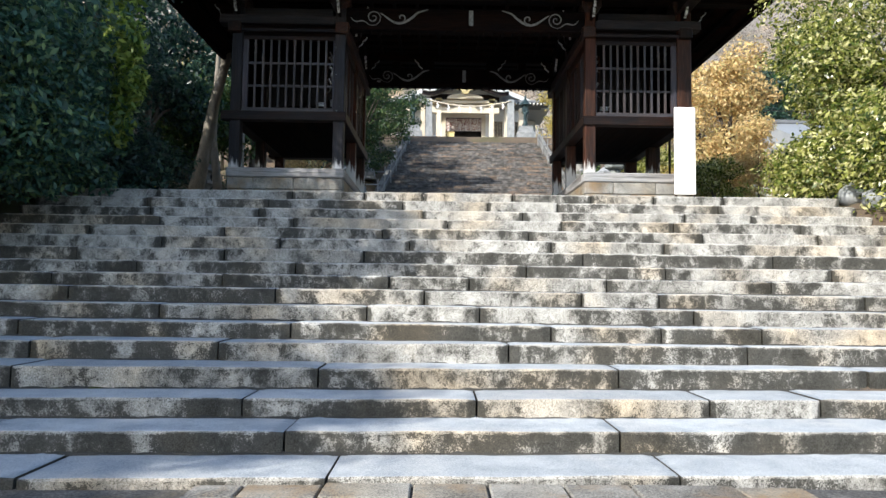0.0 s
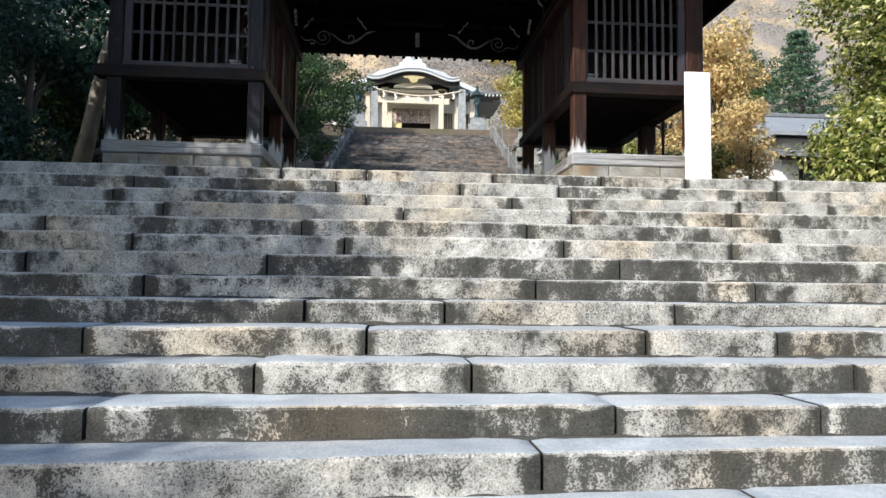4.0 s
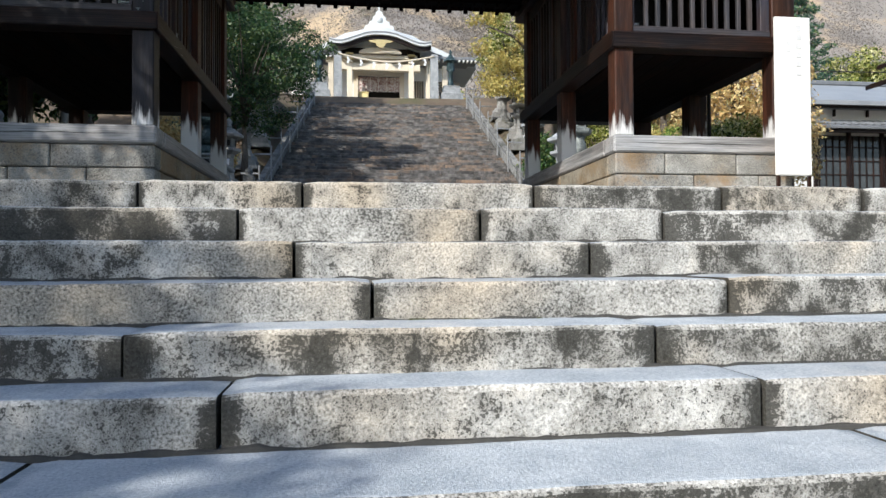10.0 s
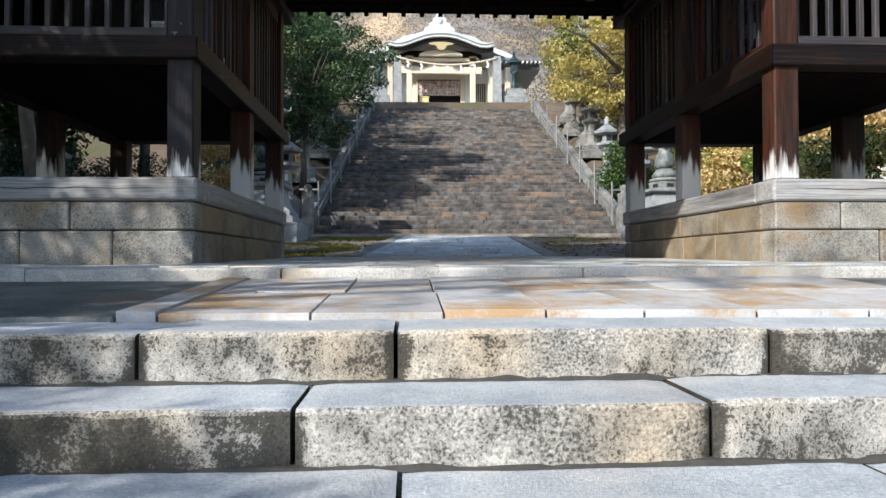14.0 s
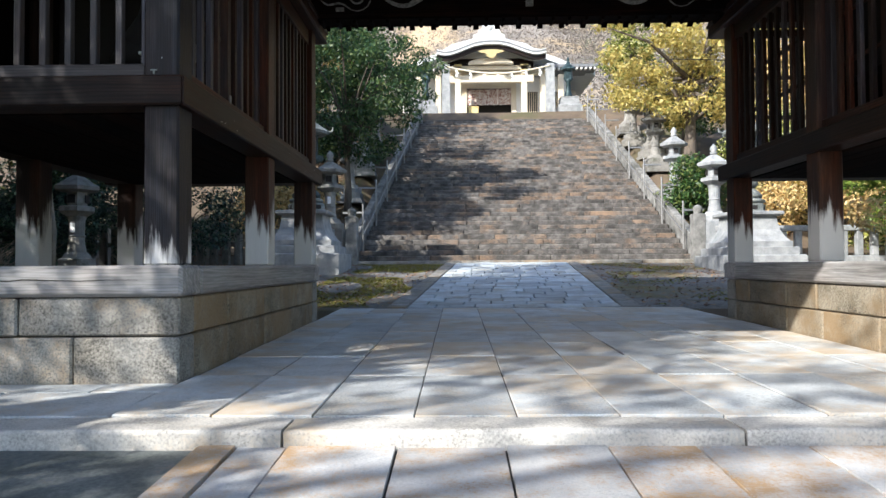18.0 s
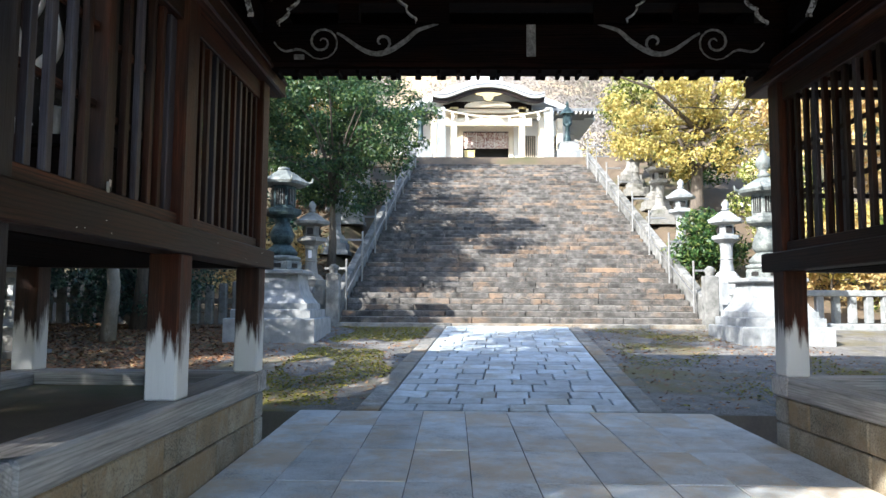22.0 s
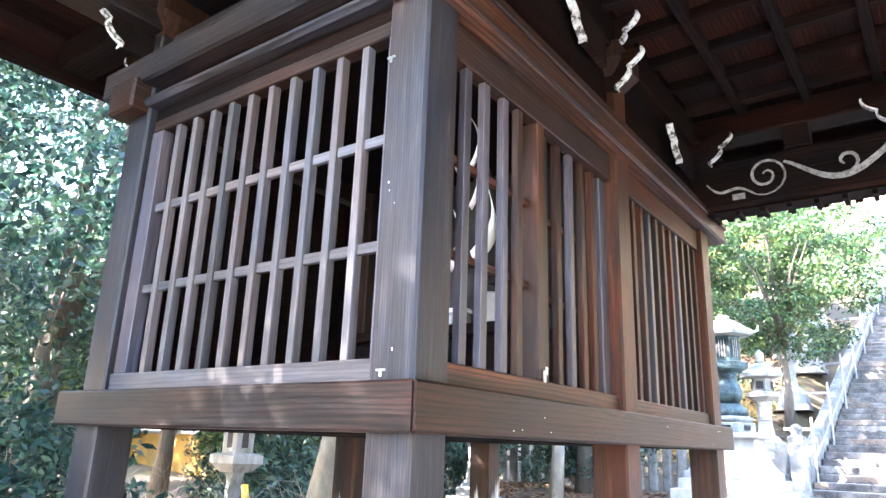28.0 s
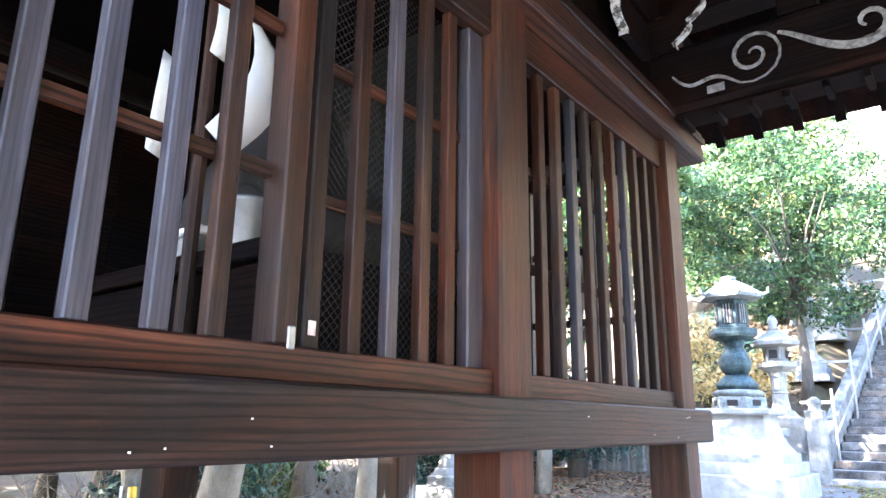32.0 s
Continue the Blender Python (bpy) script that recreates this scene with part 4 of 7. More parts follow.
# ---- steps and paving ----
def blocks_row(z0, z1, y0, y1, x0, x1, joints, parent, mat, rng, slope=0.0, gap=0.006, c=0.014, name="step_stone", lo=1.1, hi=2.1, worn=False):
    js = sorted(j for j in joints if x0 + 0.4 < j < x1 - 0.4)
    xs2 = [x0]
    if js:
        a = js[0]
        left = []
        while a - x0 > hi:
            a -= rng.uniform(lo, hi)
            if a - x0 > 0.5:
                left.append(a)
        xs2 += sorted(left) + js
        a = js[-1]
    else:
        a = x0
    while x1 - a > hi:
        a += rng.uniform(lo, hi)
        if x1 - a > 0.5:
            xs2.append(a)
    xs2.append(x1)
    for a, b in zip(xs2, xs2[1:]):
        dy, dz = rng.uniform(-0.012, 0.012), rng.uniform(-0.006, 0.006)
        if worn:
            bm = worn_block(a + gap, b - gap, y0 + dy, y1, z0, z1 + dz, slope, 10 * z1 + a)
        else:
            bm = box(a + gap, b - gap, y0 + dy, y1, z0, z1 + dz, c)
        part(name, bm, mat, parent)


def worn_block(x0, x1, y0, y1, z0, z1, slope, seed):
    """A cut stone whose upper front edge is rounded, wavy and chipped."""
    n = max(4, int((x1 - x0) / 0.07))
    bm = bmesh.new()
    prev = None
    for k in range(n + 1):
        x = x0 + (x1 - x0) * k / n
        end = 0.012 if k in (0, n) else 0.0
        dy = 0.010 * noise.noise((x * 1.3, seed, 0)) + 0.005 * noise.noise((x * 8, seed, 2)) + slope * (x - 2) + end
        dz = 0.006 * noise.noise((x * 1.7, seed, 5)) + 0.0025 * noise.noise((x * 9, seed, 7)) - 0.6 * end
        chip = max(0.0, noise.noise((x * 5, seed, 11)) - 0.25)
        r = 0.016 + 0.008 * noise.noise((x * 6, seed, 9)) + 0.05 * chip * chip
        back = y1 + max(0.0, slope * (x - 2))
        row = [(back, z0), (y0 + dy + 0.3 * r, z0), (y0 + dy, z0 + 0.04), (y0 + dy, z1 + dz - 1.2 * r), (y0 + dy + 0.22 * r, z1 + dz - 0.55 * r), (y0 + dy + 0.7 * r, z1 + dz - 0.15 * r), (y0 + dy + 1.5 * r, z1 + dz), (back, z1 + dz)]
        cur = [bm.verts.new((x, a, b)) for a, b in row]
        if prev:
            for j in range(len(cur)):
                bm.faces.new((prev[j], prev[(j + 1) % len(cur)], cur[(j + 1) % len(cur)], cur[j]))
        else:
            bm.faces.new(cur)
        prev = cur
    bm.faces.new(prev)
    return bm


JOINTS = {0: (0.85, 2.95), 1: (0.48, 2.73), 2: (0.07, 1.78, 3.56, 4.43), 3: (0.53, 2.99), 4: (-0.41, 2.11, 4.26), 5: (0.13, 2.53, 3.55, 4.49), 6: (0.79, 1.89), 7: (-0.19, 1.34, 2.96, 3.76), 8: (0.94, 1.82, 3.33), 9: (-0.17, 2.5, 4.11), 10: (0.58, 3.23), 11: (1.11, 2.92, 4.37), 12: (0.73, 2.67), 13: (1.6, 3.16, 4.71), 14: (1.25, 2.68, 5.02, 5.99), 15: (0.93, 2.21, 3.26, 5.67), 16: (-0.81, 0.31, 1.23, 2.62, 3.85, 4.83, 5.92)}
stairs = tagged(thing("stairs_front", (2, 5, 0), "wide flight of worn granite block steps with dark weather stains", "stairs", view_fit=False), kind="structure")
rngs = random.Random(3)
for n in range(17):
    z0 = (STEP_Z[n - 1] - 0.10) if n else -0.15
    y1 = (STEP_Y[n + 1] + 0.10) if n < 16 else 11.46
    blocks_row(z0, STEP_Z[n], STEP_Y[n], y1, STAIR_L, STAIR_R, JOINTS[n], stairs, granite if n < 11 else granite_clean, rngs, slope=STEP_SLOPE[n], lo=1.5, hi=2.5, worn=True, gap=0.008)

# dirt, moss and, on the upper flight, painted shade along each riser's foot
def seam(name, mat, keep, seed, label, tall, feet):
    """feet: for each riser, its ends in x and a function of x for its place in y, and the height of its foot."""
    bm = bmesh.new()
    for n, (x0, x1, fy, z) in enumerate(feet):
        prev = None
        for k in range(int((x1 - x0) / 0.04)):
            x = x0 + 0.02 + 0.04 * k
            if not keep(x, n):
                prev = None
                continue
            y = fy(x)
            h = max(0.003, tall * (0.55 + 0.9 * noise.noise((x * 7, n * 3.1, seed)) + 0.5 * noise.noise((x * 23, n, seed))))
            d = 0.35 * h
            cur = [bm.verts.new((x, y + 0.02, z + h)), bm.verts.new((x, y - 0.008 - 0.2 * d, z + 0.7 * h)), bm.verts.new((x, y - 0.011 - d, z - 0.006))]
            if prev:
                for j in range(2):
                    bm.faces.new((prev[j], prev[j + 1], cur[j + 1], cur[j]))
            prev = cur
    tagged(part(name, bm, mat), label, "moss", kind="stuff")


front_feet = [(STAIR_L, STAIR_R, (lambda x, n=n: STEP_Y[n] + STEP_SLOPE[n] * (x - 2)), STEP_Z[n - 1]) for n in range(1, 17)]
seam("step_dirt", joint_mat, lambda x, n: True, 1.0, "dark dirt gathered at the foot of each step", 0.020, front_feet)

# terrace, gate floor, path
terrace = tagged(thing("pavement_terrace", (2, 12, 2.75), "granite slab paving between the steps and the gate", "paving", view_fit=False), kind="structure")


def paving_grid(name, x0, x1, y0, y1, zf, dx, dy, parent, mat, rng, stagger=True, gap=0.006, thick=0.1, shear=0.0, c=0.008, columns=False):
    y = y0
    row = 0
    while y < y1 - 0.05:
        yb = min(y1, y + dy * rng.uniform(0.8, 1.2))
        if y1 - yb < 0.3 * dy:
            yb = y1
        x = x0
        first = True
        while x < x1 - 0.05:
            xb = x + (dx if columns else dx * rng.uniform(0.75, 1.3) * (0.6 if first and row % 2 and stagger else 1))
            first = False
            if x1 - xb < 0.4 * dx:
                xb = x1
            dz = rng.uniform(-0.006, 0.006)
            zz = zf((y + yb) / 2)
            bm = box(x + gap, xb - gap, y + gap, yb - gap, zz - thick, zz + dz, c)
            for v in bm.verts:
                v.co.z += zf(v.co.y) - zz
                v.co.x += shear * (v.co.y - y0)
            part(name, bm, mat, parent)
            x = xb
        y = yb
        row += 1


rp = random.Random(8)
paving_grid("slab", 0.22, 4.1, 11.46, 13.16, lambda y: 2.70 + 0.06 * (y - 11.05), 0.50, 0.92, terrace, terrace_stone, rp, gap=0.0055, c=0.0018)
part("joint_bed", tilt_z(box(0.06, 4.09, 11.47, 13.15, 2.55, 2.683, 0.002), lambda x, y: 0.06 * (y - 11.05)), joint_mat, terrace)
paving_grid("border_slab", 0.045, 0.219, 11.46, 13.16, lambda y: 2.702 + 0.06 * (y - 11.05), 0.2, 0.9, terrace, terrace_stone, rp, gap=0.0055, c=0.0018)
part("side_pavement", tilt_z(box(STAIR_L, 0.04, 11.46, 13.16, 2.5, 2.685, 0.01), lambda x, y: 0.06 * (y - 11.05)), concrete, terrace, "dark stained concrete")
part("side_pavement", tilt_z(box(4.11, STAIR_R, 11.46, 13.16, 2.5, 2.685, 0.01), lambda x, y: 0.06 * (y - 11.05)), concrete, terrace, "dark stained concrete")
blocks_row(2.65, 2.90, 13.17, 13.42, -2.9, 6.9, (0.416, 2.48, 5.0), terrace, edge_granite, rp, name="edge_stone", worn=True)
gate_floor = tagged(thing("floor_gate", (2, 16, 2.9), "pale worn granite slab floor of the gate passage", "floor"), kind="structure")
paving_grid("slab", XL + 0.01, XR - 0.01, 13.43, 19.98, lambda y: 2.905 + 0.0165 * (y - 13.4), 0.495, 0.92, gate_floor, gate_paving, rp, columns=True, gap=0.003, c=0.004)
part("joint_bed", tilt_z(box(XL + 0.02, XR - 0.02, 13.44, 19.97, 2.75, 2.897, 0.002), lambda x, y: 0.0165 * (y - 13.4)), joint_mat, gate_floor)
for xa, xb in ((-2.9, XL), (XR, 6.9)):
    paving_grid("slab", xa, xb, 13.43, YF - 0.01, lambda y: 2.905 + 0.0165 * (y - 13.4), 0.7, 0.6, gate_floor, gate_paving, rp, gap=0.005)
path = tagged(thing("path", (2, 25, 3.1), "stone block path with long edging stones leading to the upper stairs", "path", view_fit=False), kind="structure")
paving_grid("path_stone", 0.46, 3.58, 20.0, 29.43, lambda y: court_z(y) + rise(y) + 0.02, 0.45, 0.42, path, paving, rp, shear=0.077, gap=0.012)
for xe in (0.17, 3.59):
    y = 20.0
    while y < 29.35:
        yb = min(29.43, y + rp.uniform(1.2, 1.9))
        bm = box(xe, xe + 0.28, y + 0.005, yb - 0.005, 2.7, 2.885, 0.01)
        for v in bm.verts:
            v.co.z += court_z(v.co.y) + rise(v.co.y) - 2.86
            v.co.x += 0.077 * (v.co.y - 20.0)
        part("edging_stone", bm, granite_plain, path)
        y = yb

# upper stairs
upper = tagged(thing("stairs_upper", (3.3, 30, 3.5), "long dark weathered stone stairway climbing to the shrine hall", "stairs", view_fit=False), kind="structure")
NF = 45
for k in range(NF):
    y0 = FAR_Y0 + (FAR_Y1 - FAR_Y0) * k / NF
    z1 = FAR_Z0 + (FAR_Z1 - FAR_Z0) * (k + 1) / NF
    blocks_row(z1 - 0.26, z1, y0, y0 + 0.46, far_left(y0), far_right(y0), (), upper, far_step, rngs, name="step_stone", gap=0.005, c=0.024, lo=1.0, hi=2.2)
blocks_row(3.45, 3.765, 29.46, 29.92, -1.95, 8.15, (), upper, granite_plain, rngs, name="kerb_stone", lo=1.2, hi=2.0)
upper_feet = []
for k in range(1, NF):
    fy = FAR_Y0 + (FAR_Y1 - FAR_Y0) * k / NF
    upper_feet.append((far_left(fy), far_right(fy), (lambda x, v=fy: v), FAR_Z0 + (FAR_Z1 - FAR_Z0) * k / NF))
# dark strips paint the shade under the nosings, along with dirt
seam("upper_step_dirt", joint_mat, lambda x, n: True, 6.0, "dark strip of painted shade and dirt below each upper step", 0.07, upper_feet)

# ---- forecourt and stair sides ----
forecourt = tagged(thing("pavement_forecourt", (1.8, 0, 0), "square cut pale granite paving before the steps", "paving", view_fit=False), kind="structure")
paving_grid("paving_block", 0.1, 3.65, -4.0, 4.56, lambda y: BASE - 0.182, 0.5, 0.48, forecourt, granite_plain, rp, gap=0.008)
rr = random.Random(21)
for k in range(16):
    p = (7.95 + rr.uniform(-0.05, 0.5), 6.6 + 0.38 * k + rr.uniform(-0.1, 0.1))
    z = ground_z(*p)
    bm = bmesh.new()
    bmesh.ops.create_icosphere(bm, subdivisions=2, radius=rr.uniform(0.16, 0.30))
    for v in bm.verts:
        v.co *= 1 + 0.35 * noise.noise(v.co * 4 + Vector((k * 3, 0, 0)))
        v.co.z *= 0.8
        v.co += Vector((p[0], p[1], z + 0.08))
    root = thing("edging_rock", (p[0], p[1], z), "pale rounded rock edging the planting beside the steps", "rock", "edging rocks")
    part("rock", bm, white_stone, root, smooth=True)

# ---- notice board ----
board = thing("notice_board", (6.42, 13.98, 2.91), "tall white notice board on short legs before the plinth", "sign")
part("panel", box(6.19, 6.62, 13.95, 13.99, 3.16, 4.94, 0.012), plaster, board)
part("leg", box(6.20, 6.24, 13.955, 13.985, 2.91, 3.16, 0.004), wood_z, board)
part("leg", box(6.57, 6.61, 13.955, 13.985, 2.91, 3.16, 0.004), wood_z, board)
ink = material("faded_ink", [(0.3, (0.55, 0.55, 0.55)), (0.7, (0.68, 0.67, 0.66))], scale=20, rough=0.9, bump=0)
for k in range(6):
    part("faded_writing", box(6.44, 6.50, 13.944, 13.949, 4.78 - 0.10 * k, 4.84 - 0.10 * k, 0.001), ink, board)
for k in range(2):
    part("faded_writing", box(6.33, 6.37, 13.944, 13.949, 4.62 - 0.08 * k, 4.66 - 0.08 * k, 0.001), ink, board)


# ---- gate details: bracket noses with white edges ----
def nose(at, d):
    """A slender carved beam end that projects along d, its long wavy front edge painted white."""
    d = Vector(d)
    w = Vector((-d.y, d.x, 0)) * 0.022
    top = [(-0.1, 0.10), (0.15, 0.11), (0.32, 0.16)]
    edge = [(0.40 - 0.20 * k / 16 + 0.022 * math.sin(k * 0.85), 0.14 - 0.27 * k / 16 + 0.012 * math.sin(k * 0.85 + 1)) for k in range(17)]
    prof = top + edge + [(0.14, -0.11), (-0.1, -0.13)]
    bm = bmesh.new()
    a = [bm.verts.new(Vector(at) + d * p + Vector((0, 0, q)) + w) for p, q in prof]
    b = [bm.verts.new(Vector(at) + d * p + Vector((0, 0, q)) - w) for p, q in prof]
    bm.faces.new(a), bm.faces.new(b[::-1])
    for k in range(len(a)):
        bm.faces.new((a[k], b[k], b[(k + 1) % len(a)], a[(k + 1) % len(a)]))
    ob = part("bracket_nose", bm, shade_x, gate, "carved beam end with a white painted edge")
    bm = bmesh.new()
    prev = None
    for p, q in edge:
        c = Vector(at) + d * (p + 0.006) + Vector((0, 0, q + 0.002))
        o = d * -0.016 + Vector((0, 0, 0.003))
        cur = [bm.verts.new(c + w * 1.15), bm.verts.new(c - w * 1.15), bm.verts.new(c - w * 1.15 + o), bm.verts.new(c + w * 1.15 + o)]
        if prev:
            for j in range(4):
                bm.faces.new((prev[j], prev[(j + 1) % 4], cur[(j + 1) % 4], cur[j]))
        else:
            bm.faces.new(cur)
        prev = cur
    bm.faces.new(prev)
    part("white_edge", bm, nose_paint, ob, "flaking white painted wavy edge")


ycm = YM
for side, xi in ((-1, XL), (1, XR)):
    far = WING if side < 0 else WING_R
    nose((xi + side * 0.22, ycm - 0.11, 7.30), (-side, 0, 0))
    nose((xi + side * 0.20, ycm - 0.11, 7.02), (-side, 0, 0))
    nose((xi - side * 0.02, ycm - 0.44, 7.09), (0, -1, 0))
    nose((xi + side * 0.06, YR - 0.41, 7.06), (-side, 0, 0))
    nose((xi - side * 0.07, YR - 0.79, 6.89), (0, -1, 0))
    nose((xi - side * 1.69, YR - 0.41, 7.09), (side, 0, 0))
    nose((xi - side * 0.02, YF + 0.14, 6.95), (-side, 0, 0))
    nose((xi + side * 0.14, YF + 0.03, 6.95), (0, -1, 0))
    nose((xi + side * (far - 0.14), YF + 0.03, 6.95), (0, -1, 0))
    nose((xi + side * far, YF + 0.14, 6.95), (side, 0, 0))
    for y in (YF + 0.14, ycm, YR - 0.14):
        for u in (0.14, far - 0.14):
            x = xi + side * u
            part("bracket_block", lathe((x, y, 7.0), [(0.12, 0), (0.20, 0.12), (0.20, 0.24)], square=True), wood_z, gate)
part("paper_label", box(0.97, 1.07, YR - 0.272, YR - 0.264, 7.05, 7.23, 0.001), nose_paint, gate, "weathered paper votive label")
part("paper_label", box(-0.22, -0.12, YR - 0.278, YR - 0.272, 6.66, 6.71, 0.001), scroll_paint, gate, "weathered paper votive label")
# nails, paper scraps and latch on the left bay
rn = random.Random(4)
nails = bmesh.new()
for k in range(9):
    y, z = rn.uniform(YF, YR), rn.uniform(4.65, 4.79)
    add_box(nails, XL + 0.034, XL + 0.038, y, y + rn.uniform(0.003, 0.009), z, z + 0.004, 0.001)
for k in range(4):
    x, z = XL - rn.uniform(0.05, 0.2), rn.uniform(4.8, 6.2)
    add_box(nails, x, x + 0.003, YF + 0.012, YF + 0.0145, z, z + rn.uniform(0.004, 0.012), 0.001)
tagged(part("paper_scraps", nails, white_paint, gate, "scraps of torn white paper"), kind="stuff")
for x, z in ((-0.67, 4.85), (-0.712, 6.183)):
    staple = bmesh.new()
    add_box(staple, x - 0.022, x + 0.022, YF + 0.008, YF + 0.017, z, z + 0.009, 0.002)
    add_box(staple, x - 0.006, x + 0.006, YF + 0.008, YF + 0.0165, z - 0.02, z + 0.002, 0.002)
    part("iron_staple", staple, patina, gate, "small iron staple")
wires = bmesh.new()
for sgn in (-1, 1):
    for k in range(70):
        o = -1.36 + 0.03 * k
        ya, yb = max(0.0, o if sgn > 0 else o), min(0.74, o + 1.35)
        if yb - ya < 0.05:
            continue
        p, q = [(15.50 + (v if sgn > 0 else 0.74 - v), 4.92 + (v - o)) for v in (ya, yb)]
        add_tube(wires, [(XL - 0.165 + 0.002 * sgn, *p), (XL - 0.165 + 0.002 * sgn, *q)], [0.0012, 0.0012], 3)
part("wire_mesh", wires, black_mat, gate, "rusty wire mesh behind the lattice door")
latch = part("latch", box(XL - 0.054, XL - 0.045, 15.35, 15.375, 4.90, 4.96, 0.003), steel, gate, "small metal door latch")
part("sticker", box(XL - 0.0945, XL - 0.0925, 15.455, 15.482, 4.95, 4.99, 0.0005), curtain_mat, gate, "small worn red and white sticker")

# ---- inside the bays ----
paper = material("white_paper", [(0.3, (0.76, 0.77, 0.78)), (0.7, (0.84, 0.84, 0.84))], scale=5, rough=0.8, bump=0.05)
figure_mat = material("dusty_painted_wood", [(0.36, (0.006, 0.005, 0.0045)), (0.55, (0.018, 0.015, 0.013)), (0.75, (0.07, 0.065, 0.06))], scale=7, rough=0.75, bump=0.4)
for cx, s in ((-1.15, -1), (5.1, 1)):
    gx = cx - s * 0.15
    gohei = thing("paper_wand", (gx, 15.28, 4.665), "curling white paper streamers hung on a wooden wand", "offering")
    part("wand", tube([(gx - s * -0.05, 15.355, 4.665), (gx - s * -0.05, 15.355, 6.45)], 0.024), red_z, gohei)
    # each streamer: (start y, start z), (end y, end z), width, bulge
    for ya, za, yb, zb, wd, bulge in ((15.30, 6.44, 15.345, 6.12, 0.12, 0.02), (15.345, 6.12, 15.35, 5.88, 0.11, -0.01), (15.53, 6.05, 15.385, 5.59, 0.21, 0.05), (15.21, 5.80, 15.175, 5.48, 0.10, -0.03), (15.24, 6.30, 15.20, 6.05, 0.09, -0.04)):
        bm = bmesh.new()
        prev = None
        d = Vector((0, yb - ya, zb - za))
        ln = d.length
        d.normalize()
        sd = Vector((0, -d.z, d.y))
        for k in range(9):
            f = k / 8
            c = Vector((gx - s * 0.06 * math.sin(math.pi * f), ya, za)) + d * ln * f + sd * bulge * math.sin(math.pi * f)
            ww = (sd * 0.93 + Vector((s * 0.36, 0, 0))) * wd * 0.58 * (1 - 0.35 * f)
            tn = Vector((s * 0.003, 0, 0))
            cur = [bm.verts.new(c - ww), bm.verts.new(c + ww), bm.verts.new(c + ww + tn), bm.verts.new(c - ww + tn)]
            if prev:
                for j in range(4):
                    bm.faces.new((prev[j], prev[(j + 1) % 4], cur[(j + 1) % 4], cur[j]))
            else:
                bm.faces.new(cur)
            prev = cur
        bm.faces.new(prev)
        part("paper_streamer", bm, paper, gohei, smooth=True)
    statue = bmesh.new()
    add_lathe(statue, (cx + s * 0.1, 15.86, 5.235), [(0.40, 0), (0.46, 0.10), (0.36, 0.32), (0.24, 0.52), (0.21, 0.66), (0.09, 0.74), (0.10, 0.80), (0.11, 0.90), (0.08, 0.99), (0.04, 1.12)], sides=14)
    st = thing("guardian_statue", (cx + s * 0.1, 15.86, 5.233), "dark seated guardian statue behind the lattice", "statue")
    part("figure", statue, figure_mat, st, smooth=True)
    x0, x1 = sorted((cx - s * 0.46, cx + s * 0.75))
    plinth2 = thing("statue_base", (cx + s * 0.1, 15.75, 4.665), "dark wooden statue base with a projecting top", "plinth")
    part("base", box(x0 + 0.03, x1 - 0.03, 15.40, 16.40, 4.666, 5.169, 0.01), shade_x, plinth2)
    part("top", box(x0, x1, 15.37, 16.43, 5.17, 5.23, 0.006), shade_x, plinth2)
    can = thing("tin_can", (cx - s * 0.22, 15.47, 5.23), "shiny metal can with a black carrying handle on the statue base", "can")
    part("body", lathe((cx - s * 0.22, 15.47, 5.231), [(0.066, 0), (0.07, 0.008), (0.07, 0.145), (0.078, 0.15), (0.078, 0.165), (0.06, 0.172)], sides=20), steel, can, smooth=True)
    part("handle", tube([(cx - s * 0.22, 15.47 + 0.07 * math.cos(a), 5.39 + 0.07 * math.sin(a)) for a in [math.pi * k / 8 for k in range(9)]], 0.008, 6), black_mat, can, "black wire handle")
    tray = thing("offering_tray", (cx + s * 0.02, 15.44, 5.23), "small pale metal offering tray on the statue base", "tray")
    part("tray", box(cx - 0.10 + s * 0.02, cx + 0.10 + s * 0.02, 15.385, 15.49, 5.231, 5.30, 0.006), steel, tray)
    part("rim", box(cx - 0.115 + s * 0.02, cx + 0.115 + s * 0.02, 15.375, 15.50, 5.301, 5.325, 0.005), paper, tray)
    # black sheet across the bay that paints its inner shade
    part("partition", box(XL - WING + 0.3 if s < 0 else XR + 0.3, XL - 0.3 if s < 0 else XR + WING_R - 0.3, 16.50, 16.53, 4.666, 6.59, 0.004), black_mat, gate)


